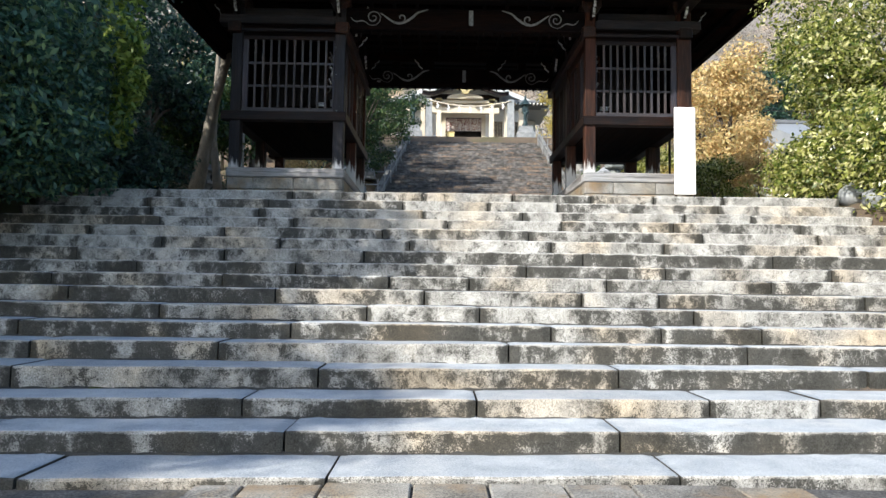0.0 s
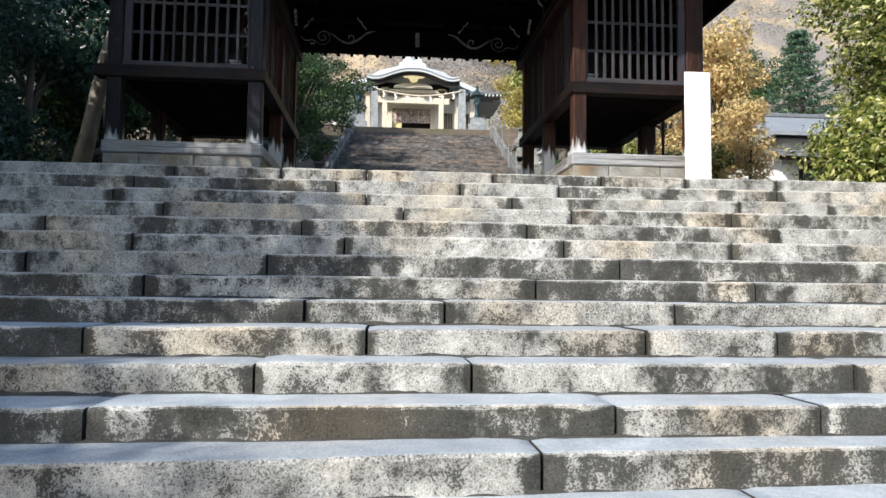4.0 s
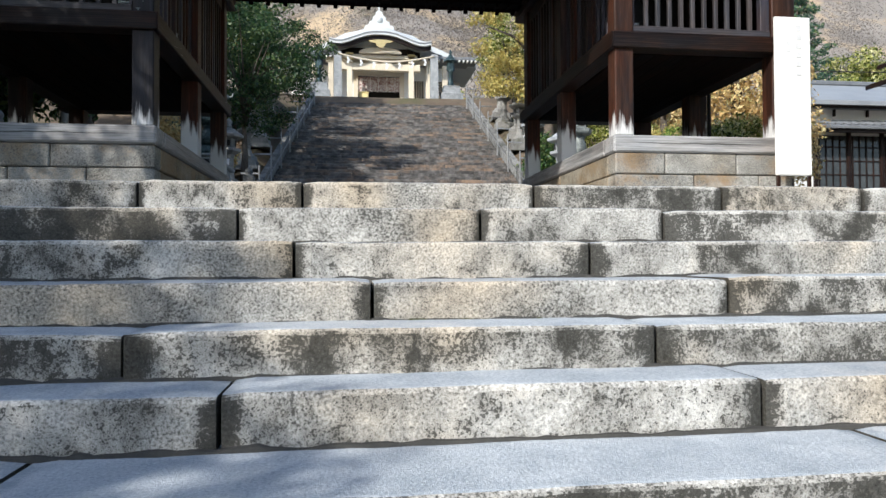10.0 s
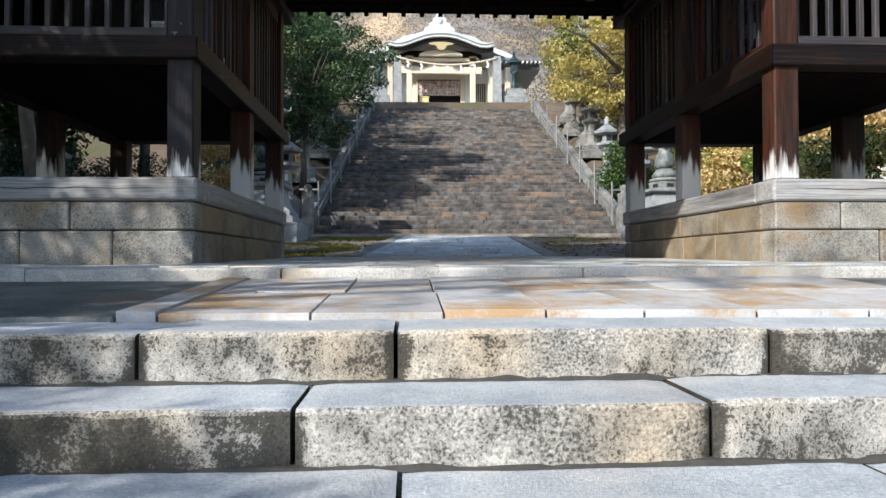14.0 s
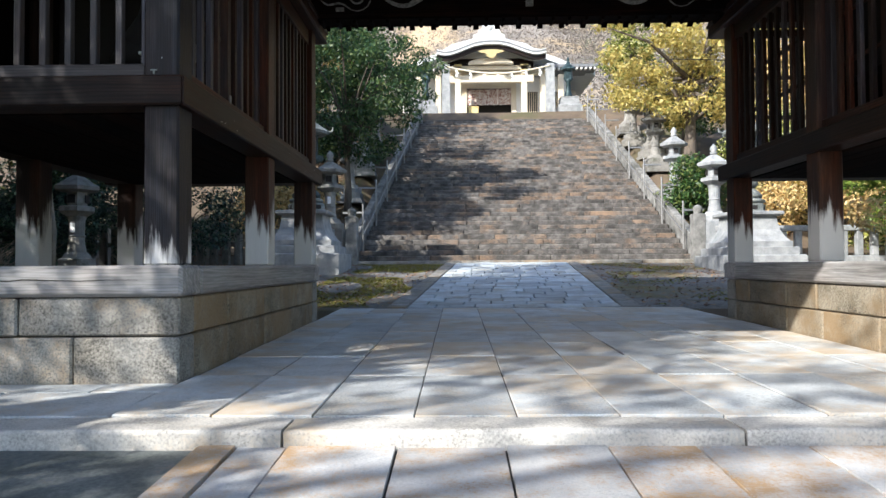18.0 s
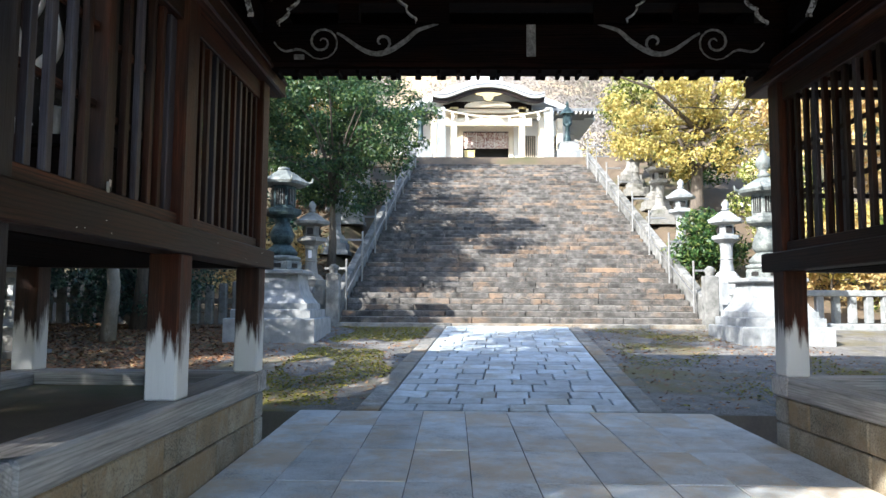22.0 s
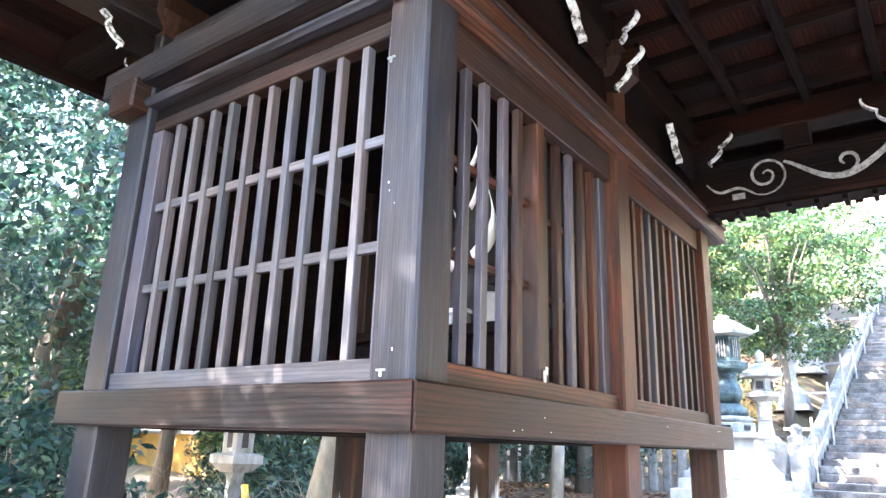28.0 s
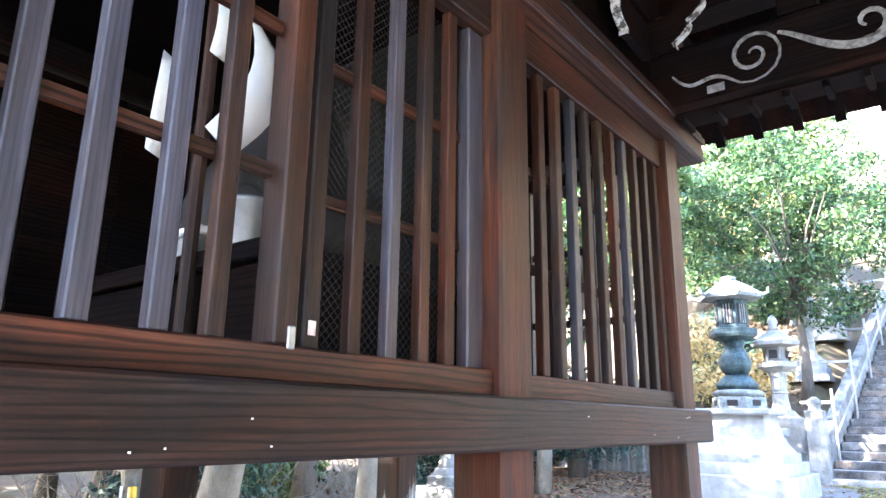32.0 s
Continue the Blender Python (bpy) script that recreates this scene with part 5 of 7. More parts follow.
# ---- lanterns ----
def bronze_lantern(x, y, z, metal, label, finial=True):
    """Tall bronze lantern on a flared pale stone pedestal."""
    root = thing("bronze_lantern", (x, y, z), label, "lantern", "pair of bronze lanterns")
    at = (x, y, z - 0.1)
    part("base_block", lathe(at, [(0.98, 0), (0.98, 0.50), (0.96, 0.52)], square=True), white_stone, root, "bluish pale stone base")
    part("base_step", lathe(at, [(0.86, 0.522), (0.86, 0.70), (0.84, 0.71)], square=True), white_stone, root)
    part("base_step", lathe(at, [(0.76, 0.712), (0.76, 0.84), (0.75, 0.85)], square=True), white_stone, root)
    part("flared_pedestal", lathe(at, [(0.72, 0.852), (0.63, 0.97), (0.55, 1.14), (0.51, 1.34), (0.50, 1.48)], square=True), white_stone, root)
    part("pedestal_cap", lathe(at, [(0.60, 1.482), (0.63, 1.51), (0.63, 1.57), (0.58, 1.59)], square=True), white_stone, root)
    drum = part("plinth", lathe(at, [(0.46, 1.592), (0.46, 1.78), (0.42, 1.80)], sides=6), patina, root, "pale six-sided plinth with dark openings")
    for k in range(6):
        a = math.pi / 6 + k * math.pi / 3
        bm = box(-0.008, 0.008, -0.09, 0.09, 1.64, 1.74, 0.004)
        bmesh.ops.rotate(bm, verts=bm.verts, cent=(0, 0, 0), matrix=Matrix.Rotation(a, 3, "Z"))
        bmesh.ops.translate(bm, verts=bm.verts, vec=Vector((x + 0.398 * math.cos(a), y + 0.398 * math.sin(a), z - 0.1)))
        # the opening's shade is a black plate on the solid drum
        part("opening", bm, black_mat, drum, "black plate painted as a shaded carved opening")
    part("ring", lathe(at, [(0.38, 1.802), (0.43, 1.84), (0.43, 1.88), (0.34, 1.92)], sides=16), patina, root, smooth=True)
    part("lotus_base", lathe(at, [(0.34, 1.922), (0.37, 2.0), (0.28, 2.10), (0.20, 2.18)], sides=12), metal, root, smooth=True)
    bm = lathe(at, [(0.19, 2.18), (0.25, 2.28), (0.27, 2.42), (0.21, 2.56), (0.17, 2.68), (0.22, 2.78)], sides=20)
    for v in bm.verts:
        f = 1 + 0.22 * noise.noise(v.co * 6)
        v.co.x, v.co.y = x + (v.co.x - x) * f, y + (v.co.y - y) * f
    part("stem", bm, metal, root, "gnarled cast stem", smooth=True)
    part("platform", lathe(at, [(0.22, 2.78), (0.40, 2.85), (0.43, 2.90), (0.43, 2.99), (0.36, 3.01)], sides=6), metal, root)
    fb = part("fire_box", lathe(at, [(0.29, 3.012), (0.29, 3.50), (0.32, 3.52)], sides=6), metal, root)
    for k in range(6):
        a = math.pi / 6 + k * math.pi / 3
        c = Vector((x + 0.252 * math.cos(a), y + 0.252 * math.sin(a), z - 0.1))
        bm = box(-0.012, 0.012, -0.10, 0.10, 3.08, 3.45, 0.004)
        bmesh.ops.rotate(bm, verts=bm.verts, cent=(0, 0, 0), matrix=Matrix.Rotation(a, 3, "Z"))
        bmesh.ops.translate(bm, verts=bm.verts, vec=c)
        # black plate paints the shade inside the fire box
        part("window_grille", bm, black_mat, fb, "black plate painted as a shaded grille window")
        for o in (-0.05, 0.0, 0.05):
            bm = box(0.013, 0.02, o - 0.008, o + 0.008, 3.09, 3.44, 0.002)
            bmesh.ops.rotate(bm, verts=bm.verts, cent=(0, 0, 0), matrix=Matrix.Rotation(a, 3, "Z"))
            bmesh.ops.translate(bm, verts=bm.verts, vec=c)
            part("grille_bar", bm, patina, fb)
    part("roof", lathe(at, [(0.32, 3.522), (0.57, 3.55), (0.60, 3.61), (0.46, 3.70), (0.28, 3.82), (0.14, 3.90)], sides=6), patina, root, "pale weathered hexagonal roof")
    for k in range(6):
        a = k * math.pi / 3
        part("roof_curl", tube([(x + 0.56 * math.cos(a), y + 0.56 * math.sin(a), z + 3.49), (x + 0.66 * math.cos(a), y + 0.66 * math.sin(a), z + 3.52), (x + 0.68 * math.cos(a), y + 0.68 * math.sin(a), z + 3.62)], [0.03, 0.03, 0.015], 6), patina, root)
    if not finial:
        part("roof_knob", lathe(at, [(0.15, 3.90), (0.13, 3.96), (0.03, 3.99)], sides=12), patina, root, smooth=True)
        return root
    part("finial", lathe(at, [(0.09, 3.90), (0.15, 3.97), (0.08, 4.05), (0.10, 4.10), (0.17, 4.22), (0.15, 4.34), (0.06, 4.48), (0.01, 4.58)], sides=14), patina, root, "pale flame jewel finial", smooth=True)
    return root


def stone_lantern(x, y, z, h, mat, label, hexed=True, pedestal=0.0, tablet=False):
    """A stone lantern of the given height: base, shaft, platform, fire box, roof and jewel."""
    root = thing("stone_lantern", (x, y, z), label, "lantern", "stone lanterns")
    n = 6 if hexed else 4
    kw = dict(sides=6) if hexed else dict(square=True)
    f = h / 2.2
    z0 = z - 0.08
    if pedestal:
        part("pedestal", lathe((x, y, z0), [(0.46 * f, 0), (0.46 * f, pedestal * 0.5), (0.40 * f, pedestal * 0.5 + 0.01), (0.40 * f, pedestal + 0.08)], square=True), mat, root)
        z0 += pedestal + 0.08
    at = (x, y, z0)
    part("base", lathe(at, [(0.40 * f, 0), (0.40 * f, 0.16 * f), (0.33 * f, 0.18 * f), (0.24 * f, 0.30 * f)], **kw), mat, root)
    sh = part("shaft", lathe(at, [(0.19 * f, 0.30 * f), (0.155 * f, 0.5 * f), (0.15 * f, 0.62 * f), (0.17 * f, 0.64 * f), (0.15 * f, 0.67 * f), (0.155 * f, 0.95 * f), (0.19 * f, 1.06 * f)], sides=16), mat, root, smooth=False)
    part("platform", lathe(at, [(0.22 * f, 1.06 * f), (0.38 * f, 1.16 * f), (0.38 * f, 1.25 * f), (0.30 * f, 1.27 * f)], **kw), mat, root)
    fb = part("fire_box", lathe(at, [(0.22 * f, 1.27 * f), (0.22 * f, 1.56 * f)], **kw), mat, root)
    for k in range(4):
        a = k * math.pi / 2
        bm = box(-0.006, 0.006, -0.08 * f, 0.08 * f, 1.33 * f, 1.50 * f, 0.002)
        bmesh.ops.rotate(bm, verts=bm.verts, cent=(0, 0, 0), matrix=Matrix.Rotation(a, 3, "Z"))
        bmesh.ops.translate(bm, verts=bm.verts, vec=Vector((x + 0.2185 * f * math.cos(a), y + 0.2185 * f * math.sin(a), z0)))
        # black plate paints the shade of a window on the solid box
        part("opening", bm, black_mat, fb, "black plate painted as a shaded window opening")
    part("roof", lathe(at, [(0.24 * f, 1.56 * f), (0.46 * f, 1.60 * f), (0.48 * f, 1.68 * f), (0.36 * f, 1.74 * f), (0.20 * f, 1.86 * f), (0.10 * f, 1.92 * f)], **kw), mat, root)
    part("jewel", lathe(at, [(0.07 * f, 1.92 * f), (0.11 * f, 1.97 * f), (0.07 * f, 2.02 * f), (0.11 * f, 2.09 * f), (0.08 * f, 2.16 * f), (0.01 * f, 2.24 * f)], sides=12), mat, root, smooth=True)
    if tablet:
        part("paper_slip", box(x - 0.05, x + 0.05, y - 0.165 * f, y - 0.160 * f, z0 + 0.72 * f, z0 + 0.92 * f, 0.001), paper, sh, "small white paper slip")
    return root


bronze_lantern(-2.45, 27.2, court_z(27.2), bronze, "tall verdigris bronze lantern on a flared pale stone pedestal", finial=False)
# pale body metal here puts the sun on this lantern into its colour
bronze_lantern(8.62, 27.3, court_z(27.3) - 0.12, patina, "tall bronze lantern, sunlight painted pale, on a flared stone pedestal")
stone_lantern(-2.45, 30.6, 3.6, 2.35, grey_stone, "grey stone lantern with a paper slip beside the stairs", pedestal=0.9, tablet=True)
stone_lantern(9.25, 31.0, 3.7, 2.35, white_stone, "pale stone lantern on a pedestal beside the stairs", pedestal=0.95)
grove_lantern = stone_lantern(-6.6, 18.3, 2.85, 2.48, grey_stone, "weathered grey stone lantern among fallen leaves", hexed=False, pedestal=0.12, tablet=True)
grove_lantern.scale = (0.56, 0.56, 1.0)
stone_lantern(-6.65, 24.2, ground_z(-6.65, 24.2), 2.2, grey_stone, "mottled grey stone lantern with a paper slip in the dark grove", pedestal=0.38, tablet=True)
stone_lantern(-10.5, 27.5, ground_z(-10.5, 27.5), 2.0, grey_stone, "old grey stone lantern in the grove", pedestal=0.2)
for y, x, h, m in ((34.2, 9.1, 2.3, white_stone), (37.2, 9.35, 2.3, grey_stone), (38.6, 9.6, 2.4, grey_stone), (40.2, 9.3, 2.3, grey_stone), (41.8, 9.5, 2.3, grey_stone), (34.5, -2.4, 2.2, white_stone), (37.0, -2.2, 2.2, white_stone), (39.5, -2.0, 2.2, grey_stone)):
    stone_lantern(x, y, ground_z(x if abs(x) > 9 else (x - 1 if x < 0 else 9.2), y), h, m, "stone lantern standing on the slope beside the stairs", pedestal=0.3)
pole = thing("yellow_hazard_pole", (-5.9, 17.95, 2.85), "yellow plastic pole leaning against the stone lantern", "pole")
part("sleeve", tube([(-5.98, 17.98, 4.05), (-5.72, 17.9, 3.25)], 0.045), yellow_mat, pole)
part("rod", tube([(-5.80, 17.93, 3.45), (-6.3, 17.75, 2.80)], 0.015), black_mat, pole)


# ---- stair sides: parapets, newels, fences, handrails ----
for side, edge, nm in ((-1, far_left, "wall_stair_left"), (1, far_right, "wall_stair_right")):
    wall = tagged(thing(nm, (edge(FAR_Y0), FAR_Y0, FAR_Z0), "sloping pale stone parapet wall beside the upper stairs", "wall", view_fit=False), kind="structure")
    n = 9
    for k in range(n):
        ya, yb = FAR_Y0 + 0.15 + (FAR_Y1 - FAR_Y0) * k / n, FAR_Y0 + 0.15 + (FAR_Y1 - FAR_Y0) * (k + 1) / n
        a, b = edge(ya) + side * 0.02, edge(ya) + side * 0.24
        bm = box(min(a, b), max(a, b), ya + 0.006, yb - 0.006, -0.3, 0.54, 0.02)
        for v in bm.verts:
            v.co.x += edge(v.co.y) - edge(ya)
            v.co.z += FAR_Z0 + (FAR_Z1 - FAR_Z0) * (v.co.y - FAR_Y0) / (FAR_Y1 - FAR_Y0) + 0.12
        part("parapet_stone", bm, parapet_stone, wall)
    newel = thing("newel_post", (edge(29.5) + side * 0.02 + 0.17, 29.55, 3.4), "square granite newel post with a rounded knob", "post", "newel posts")
    nx = edge(29.5) + side * 0.06 + 0.17
    part("shaft", box(nx - 0.17, nx + 0.17, 29.38, 29.72, 3.35, 4.82, 0.02), parapet_stone, newel)
    part("knob", lathe((nx, 29.55, 4.82), [(0.13, 0), (0.10, 0.05), (0.14, 0.12), (0.12, 0.20), (0.04, 0.26)], sides=14), parapet_stone, newel, smooth=True)
    # pipe handrail
    rail = thing("handrail", (edge(30) - side * 0.12, 30.2, FAR_Z0), "galvanised pipe handrail with short crossbars along the stair edge", "handrail", "handrails", view_fit=False)
    hz = lambda y: FAR_Z0 + (FAR_Z1 - FAR_Z0) * (y - FAR_Y0) / (FAR_Y1 - FAR_Y0)
    for k in range(8):
        y = 30.3 + 2.1 * k
        x = edge(y) - side * 0.10
        part("upright", tube([(x, y, hz(y)), (x, y, hz(y) + 1.55)], 0.03), steel, rail)
        part("crossbar", tube([(x - 0.35 * side * -1, y, hz(y) + 1.28), (x + side * 0.05, y, hz(y) + 1.28)], 0.025), steel, rail)
        part("crossbar", box(min(x, x + side * 0.6), max(x, x + side * 0.6), y - 0.02, y + 0.02, hz(y) + 1.25, hz(y) + 1.31, 0.004), steel, rail)
    part("lower_pipe", tube([(edge(30.3) - side * 0.10, 30.3, hz(30.3) + 0.62), (edge(45) - side * 0.10, 45, hz(45) + 0.62)], 0.02), steel, rail)


def stone_fence(x0, x1, y, z, label):
    root = thing("stone_fence", ((x0 + x1) / 2, y, z), label, "fence", "stone fences")
    part("kerb", box(x0, x1, y - 0.18, y + 0.18, z - 0.3, z + 0.16, 0.02), white_stone, root)
    part("top_rail", box(x0, x1, y - 0.11, y + 0.11, z + 0.86, z + 1.02, 0.02), white_stone, root)
    n = max(2, int((x1 - x0) / 0.42))
    for k in range(n):
        x = x0 + 0.15 + k * (x1 - x0 - 0.3) / (n - 1)
        part("baluster", box(x - 0.09, x + 0.09, y - 0.08, y + 0.08, z + 0.162, z + 0.858, 0.015), white_stone, root)


stone_fence(8.75, 21.0, 29.6, 3.45, "pale stone baluster fence along the court")
stone_fence(-2.9, -2.15, 29.6, 3.45, "short pale stone baluster fence by the stairs")
fence_l = thing("stone_post_fence", (-8, 30, 3.4), "row of mossy grey upright stone posts behind the grove", "fence")
part("rail", box(-14, -3.2, 30.02, 30.1, 4.0, 4.15, 0.01), grey_stone, fence_l)
for k in range(30):
    x = -13.9 + k * 0.365
    part("post", box(x, x + 0.22, 29.85, 30.01, 3.2, 4.5 + 0.05 * (k % 3), 0.03), grey_stone, fence_l)
owall = tagged(thing("wall_ochre", (-15, 24.5, 3), "ochre earthen wall behind the grove", "wall"), kind="structure")
part("wall", box(-26, -11.0, 24.4, 24.8, 2.5, 4.5, 0.02), ochre_wall, owall)
part("coping", box(-26.1, -10.9, 24.25, 24.95, 4.5, 4.6, 0.02), roof_tile, owall)


# ---- shrine hall at the head of the stairs ----
HX = 3.7
plaza = tagged(thing("pavement_upper", (HX, 47, 11.1), "pale stone terrace before the shrine hall", "paving"), kind="structure")
part("terrace_slab", box(-4, 12, 46.40, 60, 10.2, 10.77, 0.02), white_stone, plaza)
hall = thing("shrine_hall", (HX, 52, 11.10), "pale timber shrine hall with a curved undulating gable roof", "shrine")
part("podium", box(-1.5, 9.2, 50.6, 58, 10.6, 11.60, 0.03), white_stone, hall)
for k in range(3):
    part("podium_step", box(1.6, 5.9, 49.9 + 0.25 * k, 50.15 + 0.25 * k, 10.6, 11.24 + 0.12 * k, 0.02), white_stone, hall)
for x in (1.75, 5.72, 0.55, 6.9, -0.6, 8.0):
    y = 50.85 if 1 < x < 6 else 51.4
    part("column", box(x - 0.17, x + 0.17, y - 0.17, y + 0.17, 11.601, 14.6, 0.02), pale_timber, hall)
    part("column_base", box(x - 0.24, x + 0.24, y - 0.24, y + 0.24, 11.601, 11.75, 0.02), white_stone, hall)
part("tie_beam", box(1.2, 6.3, 50.7, 51.0, 14.0, 14.45, 0.03), pale_timber, hall)
part("upper_beam", box(0.2, 7.3, 51.3, 51.6, 14.62, 14.95, 0.03), pale_timber, hall)
for x in (1.75, 5.72):
    part("gilt_bracket", box(x - 0.25, x + 0.25, 50.55, 50.95, 14.62, 15.1, 0.05), gold_mat, hall)
    part("gilt_cap", box(x - 0.2, x + 0.2, 50.6, 50.9, 14.46, 14.61, 0.03), pale_timber, hall)
part("door_jamb", box(2.0, 2.3, 52.2, 52.5, 11.601, 14.1, 0.02), pale_timber, hall)
part("door_jamb", box(5.06, 5.36, 52.2, 52.5, 11.601, 14.1, 0.02), pale_timber, hall)
part("wall_panel", box(-1.2, 2.0, 52.3, 52.5, 11.601, 14.7, 0.02), plaster, hall)
part("wall_panel", box(5.36, 8.6, 52.3, 52.5, 11.601, 14.7, 0.02), plaster, hall)
part("head_panel", box(2.0, 5.36, 52.3, 52.5, 14.1, 14.7, 0.02), pale_timber, hall)
# black sheet paints the shade behind the doorway
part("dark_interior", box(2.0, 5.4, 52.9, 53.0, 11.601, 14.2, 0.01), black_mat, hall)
for x in (0.75, 6.3, 7.6):
    # black plate paints the shade behind the window bars
    wn2 = part("lattice_window", box(x - 0.4, x + 0.4, 52.27, 52.297, 12.5, 13.8, 0.004), black_mat, hall)
    for k in range(7):
        part("window_bar", box(x - 0.38 + 0.12 * k, x - 0.34 + 0.12 * k, 52.235, 52.265, 12.5, 13.8, 0.003), pale_timber, wn2)
bm = bmesh.new()
rows2 = []
for z in (13.0, 13.98):
    rows2.append([bm.verts.new((2.32 + 2.72 * k / 48, 52.25 + 0.035 * math.sin(k * 0.9), z)) for k in range(49)])
for k in range(48):
    bm.faces.new((rows2[0][k], rows2[0][k + 1], rows2[1][k + 1], rows2[1][k]))
crt = part("curtain", bm, curtain_mat, hall, "patterned reddish curtain over the doorway")
crt.modifiers.new("thick", "SOLIDIFY").thickness = 0.01
for k in range(5):
    part("curtain_seam", box(2.3 + 0.54 * (k + 0.5) - 0.01, 2.3 + 0.54 * (k + 0.5) + 0.01, 52.19, 52.205, 13.02, 13.96, 0.002), plaster, crt)
offer = thing("offertory_box", (HX, 51.6, 11.60), "wide wooden offertory box before the doorway", "box")
part("body", box(2.9, 4.5, 51.3, 51.9, 11.601, 12.0, 0.02), pale_timber, offer)
for k in range(7):
    part("slat", box(2.95 + 0.22 * k, 3.05 + 0.22 * k, 51.32, 51.88, 12.002, 12.04, 0.005), pale_timber, offer)
chest = thing("offering_chest", (2.6, 48.6, 10.78), "pale yellow wooden offering chest before the doorway", "chest")
yellow_wood = material("yellow_lacquer", [(0.3, (0.70, 0.55, 0.22)), (0.7, (0.80, 0.66, 0.32))], scale=5, rough=0.5, bump=0.1)
part("body", box(2.3, 2.85, 48.4, 48.8, 10.771, 12.02, 0.02), yellow_wood, chest)
part("lid", box(2.27, 2.88, 48.37, 48.83, 12.021, 12.08, 0.01), yellow_wood, chest)



def arch_low(u):
    """Lower edge of the undulating gable, u metres from its middle."""
    return float(np.interp(abs(u), (0, 0.5, 1.0, 1.5, 2.0, 2.4, 2.8, 3.2), (15.94, 15.92, 15.82, 15.64, 15.44, 15.32, 15.30, 15.40)))


def roof_top(u):
    """Crest line of the roof above the gable."""
    return float(np.interp(abs(u), (0, 0.4, 1.1, 1.7, 2.3, 2.8, 3.2, 3.7, 4.1), (17.55, 17.45, 17.2, 17.02, 16.82, 16.56, 16.35, 16.2, 16.16)))


def sheet(rows):
    """Skins a closed band of point rows."""
    bm = bmesh.new()
    v = [[bm.verts.new(p) for p in r] for r in rows]
    for a, b in zip(v, v[1:] + v[:1]):
        for k in range(len(a) - 1):
            bm.faces.new((a[k], a[k + 1], b[k + 1], b[k]))
    bm.faces.new([r[0] for r in v]), bm.faces.new([r[-1] for r in v][::-1])
    return bm


us = [3.2 * (k / 28 - 1) for k in range(57)]
part("curved_gable_roof", sheet([[(HX + u, 49.6, arch_low(u)) for u in us], [(HX + u, 49.6, arch_low(u) + 0.30) for u in us], [(HX + u, 50.6, arch_low(u) * 0.55 + roof_top(u) * 0.45 + 0.1) for u in us], [(HX + u, 52.4, roof_top(u)) for u in us], [(HX + u, 52.4, arch_low(u)) for u in us]]), pale_roof, hall, "pale curved gable roof")
for k, (ins, drop) in enumerate(((0.10, 0.0), (0.02, 0.14))):
    part("eave_layer", sheet([[(HX + u, 49.6 - 0.06 + 0.03 * k, arch_low(u) + 0.02 + drop) for u in us], [(HX + u, 49.6 - 0.06 + 0.03 * k, arch_low(u) + 0.10 + drop) for u in us], [(HX + u, 49.598, arch_low(u) + 0.10 + drop) for u in us], [(HX + u, 49.598, arch_low(u) + 0.02 + drop) for u in us]]), roof_tile if k else pale_roof, hall)
part("bargeboard", sheet([[(HX + u, 49.72, arch_low(u) - 0.004) for u in us], [(HX + u, 49.72, arch_low(u) - 0.24) for u in us], [(HX + u, 49.84, arch_low(u) - 0.24) for u in us], [(HX + u, 49.84, arch_low(u) - 0.004) for u in us]]), wood_x, hall, "dark curved bargeboard")
part("gable_back", box(HX - 2.6, HX + 2.6, 50.9, 51.0, 14.95, 15.5, 0.02), wood_x, hall)
ws = [1.35 * (k / 14 - 1) for k in range(29)]
part("rainbow_beam", sheet([[(HX + u, yy, z) for u in ws] for yy, z in ((50.3, 14.99), (50.3, 15.02))] + [[(HX + u, yy, 15.02 + 0.36 * math.sqrt(max(0.0, 1 - (u / 1.36) ** 2))) for u in ws] for yy in (50.3, 50.5)] + [[(HX + u, 50.5, 14.99) for u in ws]]), pale_timber, hall, "pale arched beam under the gable")
part("lower_beam", box(HX - 2.4, HX + 2.4, 50.55, 50.8, 14.72, 14.98, 0.03), pale_timber, hall)
for sx in (-1, 1):
    part("beam_carving", sheet([[(HX + sx * 0.2 + sx * 0.7 * k / 6, yy, 14.46 + z * (1 - (k / 6) ** 1.5)) for k in range(7)] for yy, z in ((50.7, 0), (50.7, 0.24), (50.8, 0.24), (50.8, 0))]), pale_timber, hall)
def gilt(name, half, z0):
    """A thin gilt carving with a mirrored outline."""
    out = [(u, v) for u, v in half] + [(-u, v) for u, v in half[::-1]]
    rows3 = bmesh.new()
    f3 = [[rows3.verts.new((HX + u, yy, z0 + v)) for u, v in out] for yy in (49.62, 49.70)]
    rows3.faces.new(f3[0]), rows3.faces.new(f3[1][::-1])
    for k in range(len(out)):
        rows3.faces.new((f3[0][k], f3[0][(k + 1) % len(out)], f3[1][(k + 1) % len(out)], f3[1][k]))
    part(name, rows3, gold_mat, hall)


gilt("gilt_pendant", [(0.10, 0.0), (0.20, 0.08), (0.30, 0.12), (0.26, 0.22), (0.42, 0.30), (0.62, 0.32), (0.78, 0.40), (0.60, 0.45), (0.40, 0.48), (0.2, 0.5)], 15.16)
# main roof behind, steep and pale
bm = bmesh.new()
prof = [(0, 17.7), (0.5, 17.6), (1.1, 17.33), (2.3, 17.05), (3.2, 16.5), (4.2, 16.15), (5.4, 15.6), (6.6, 15.3)]
rings = []
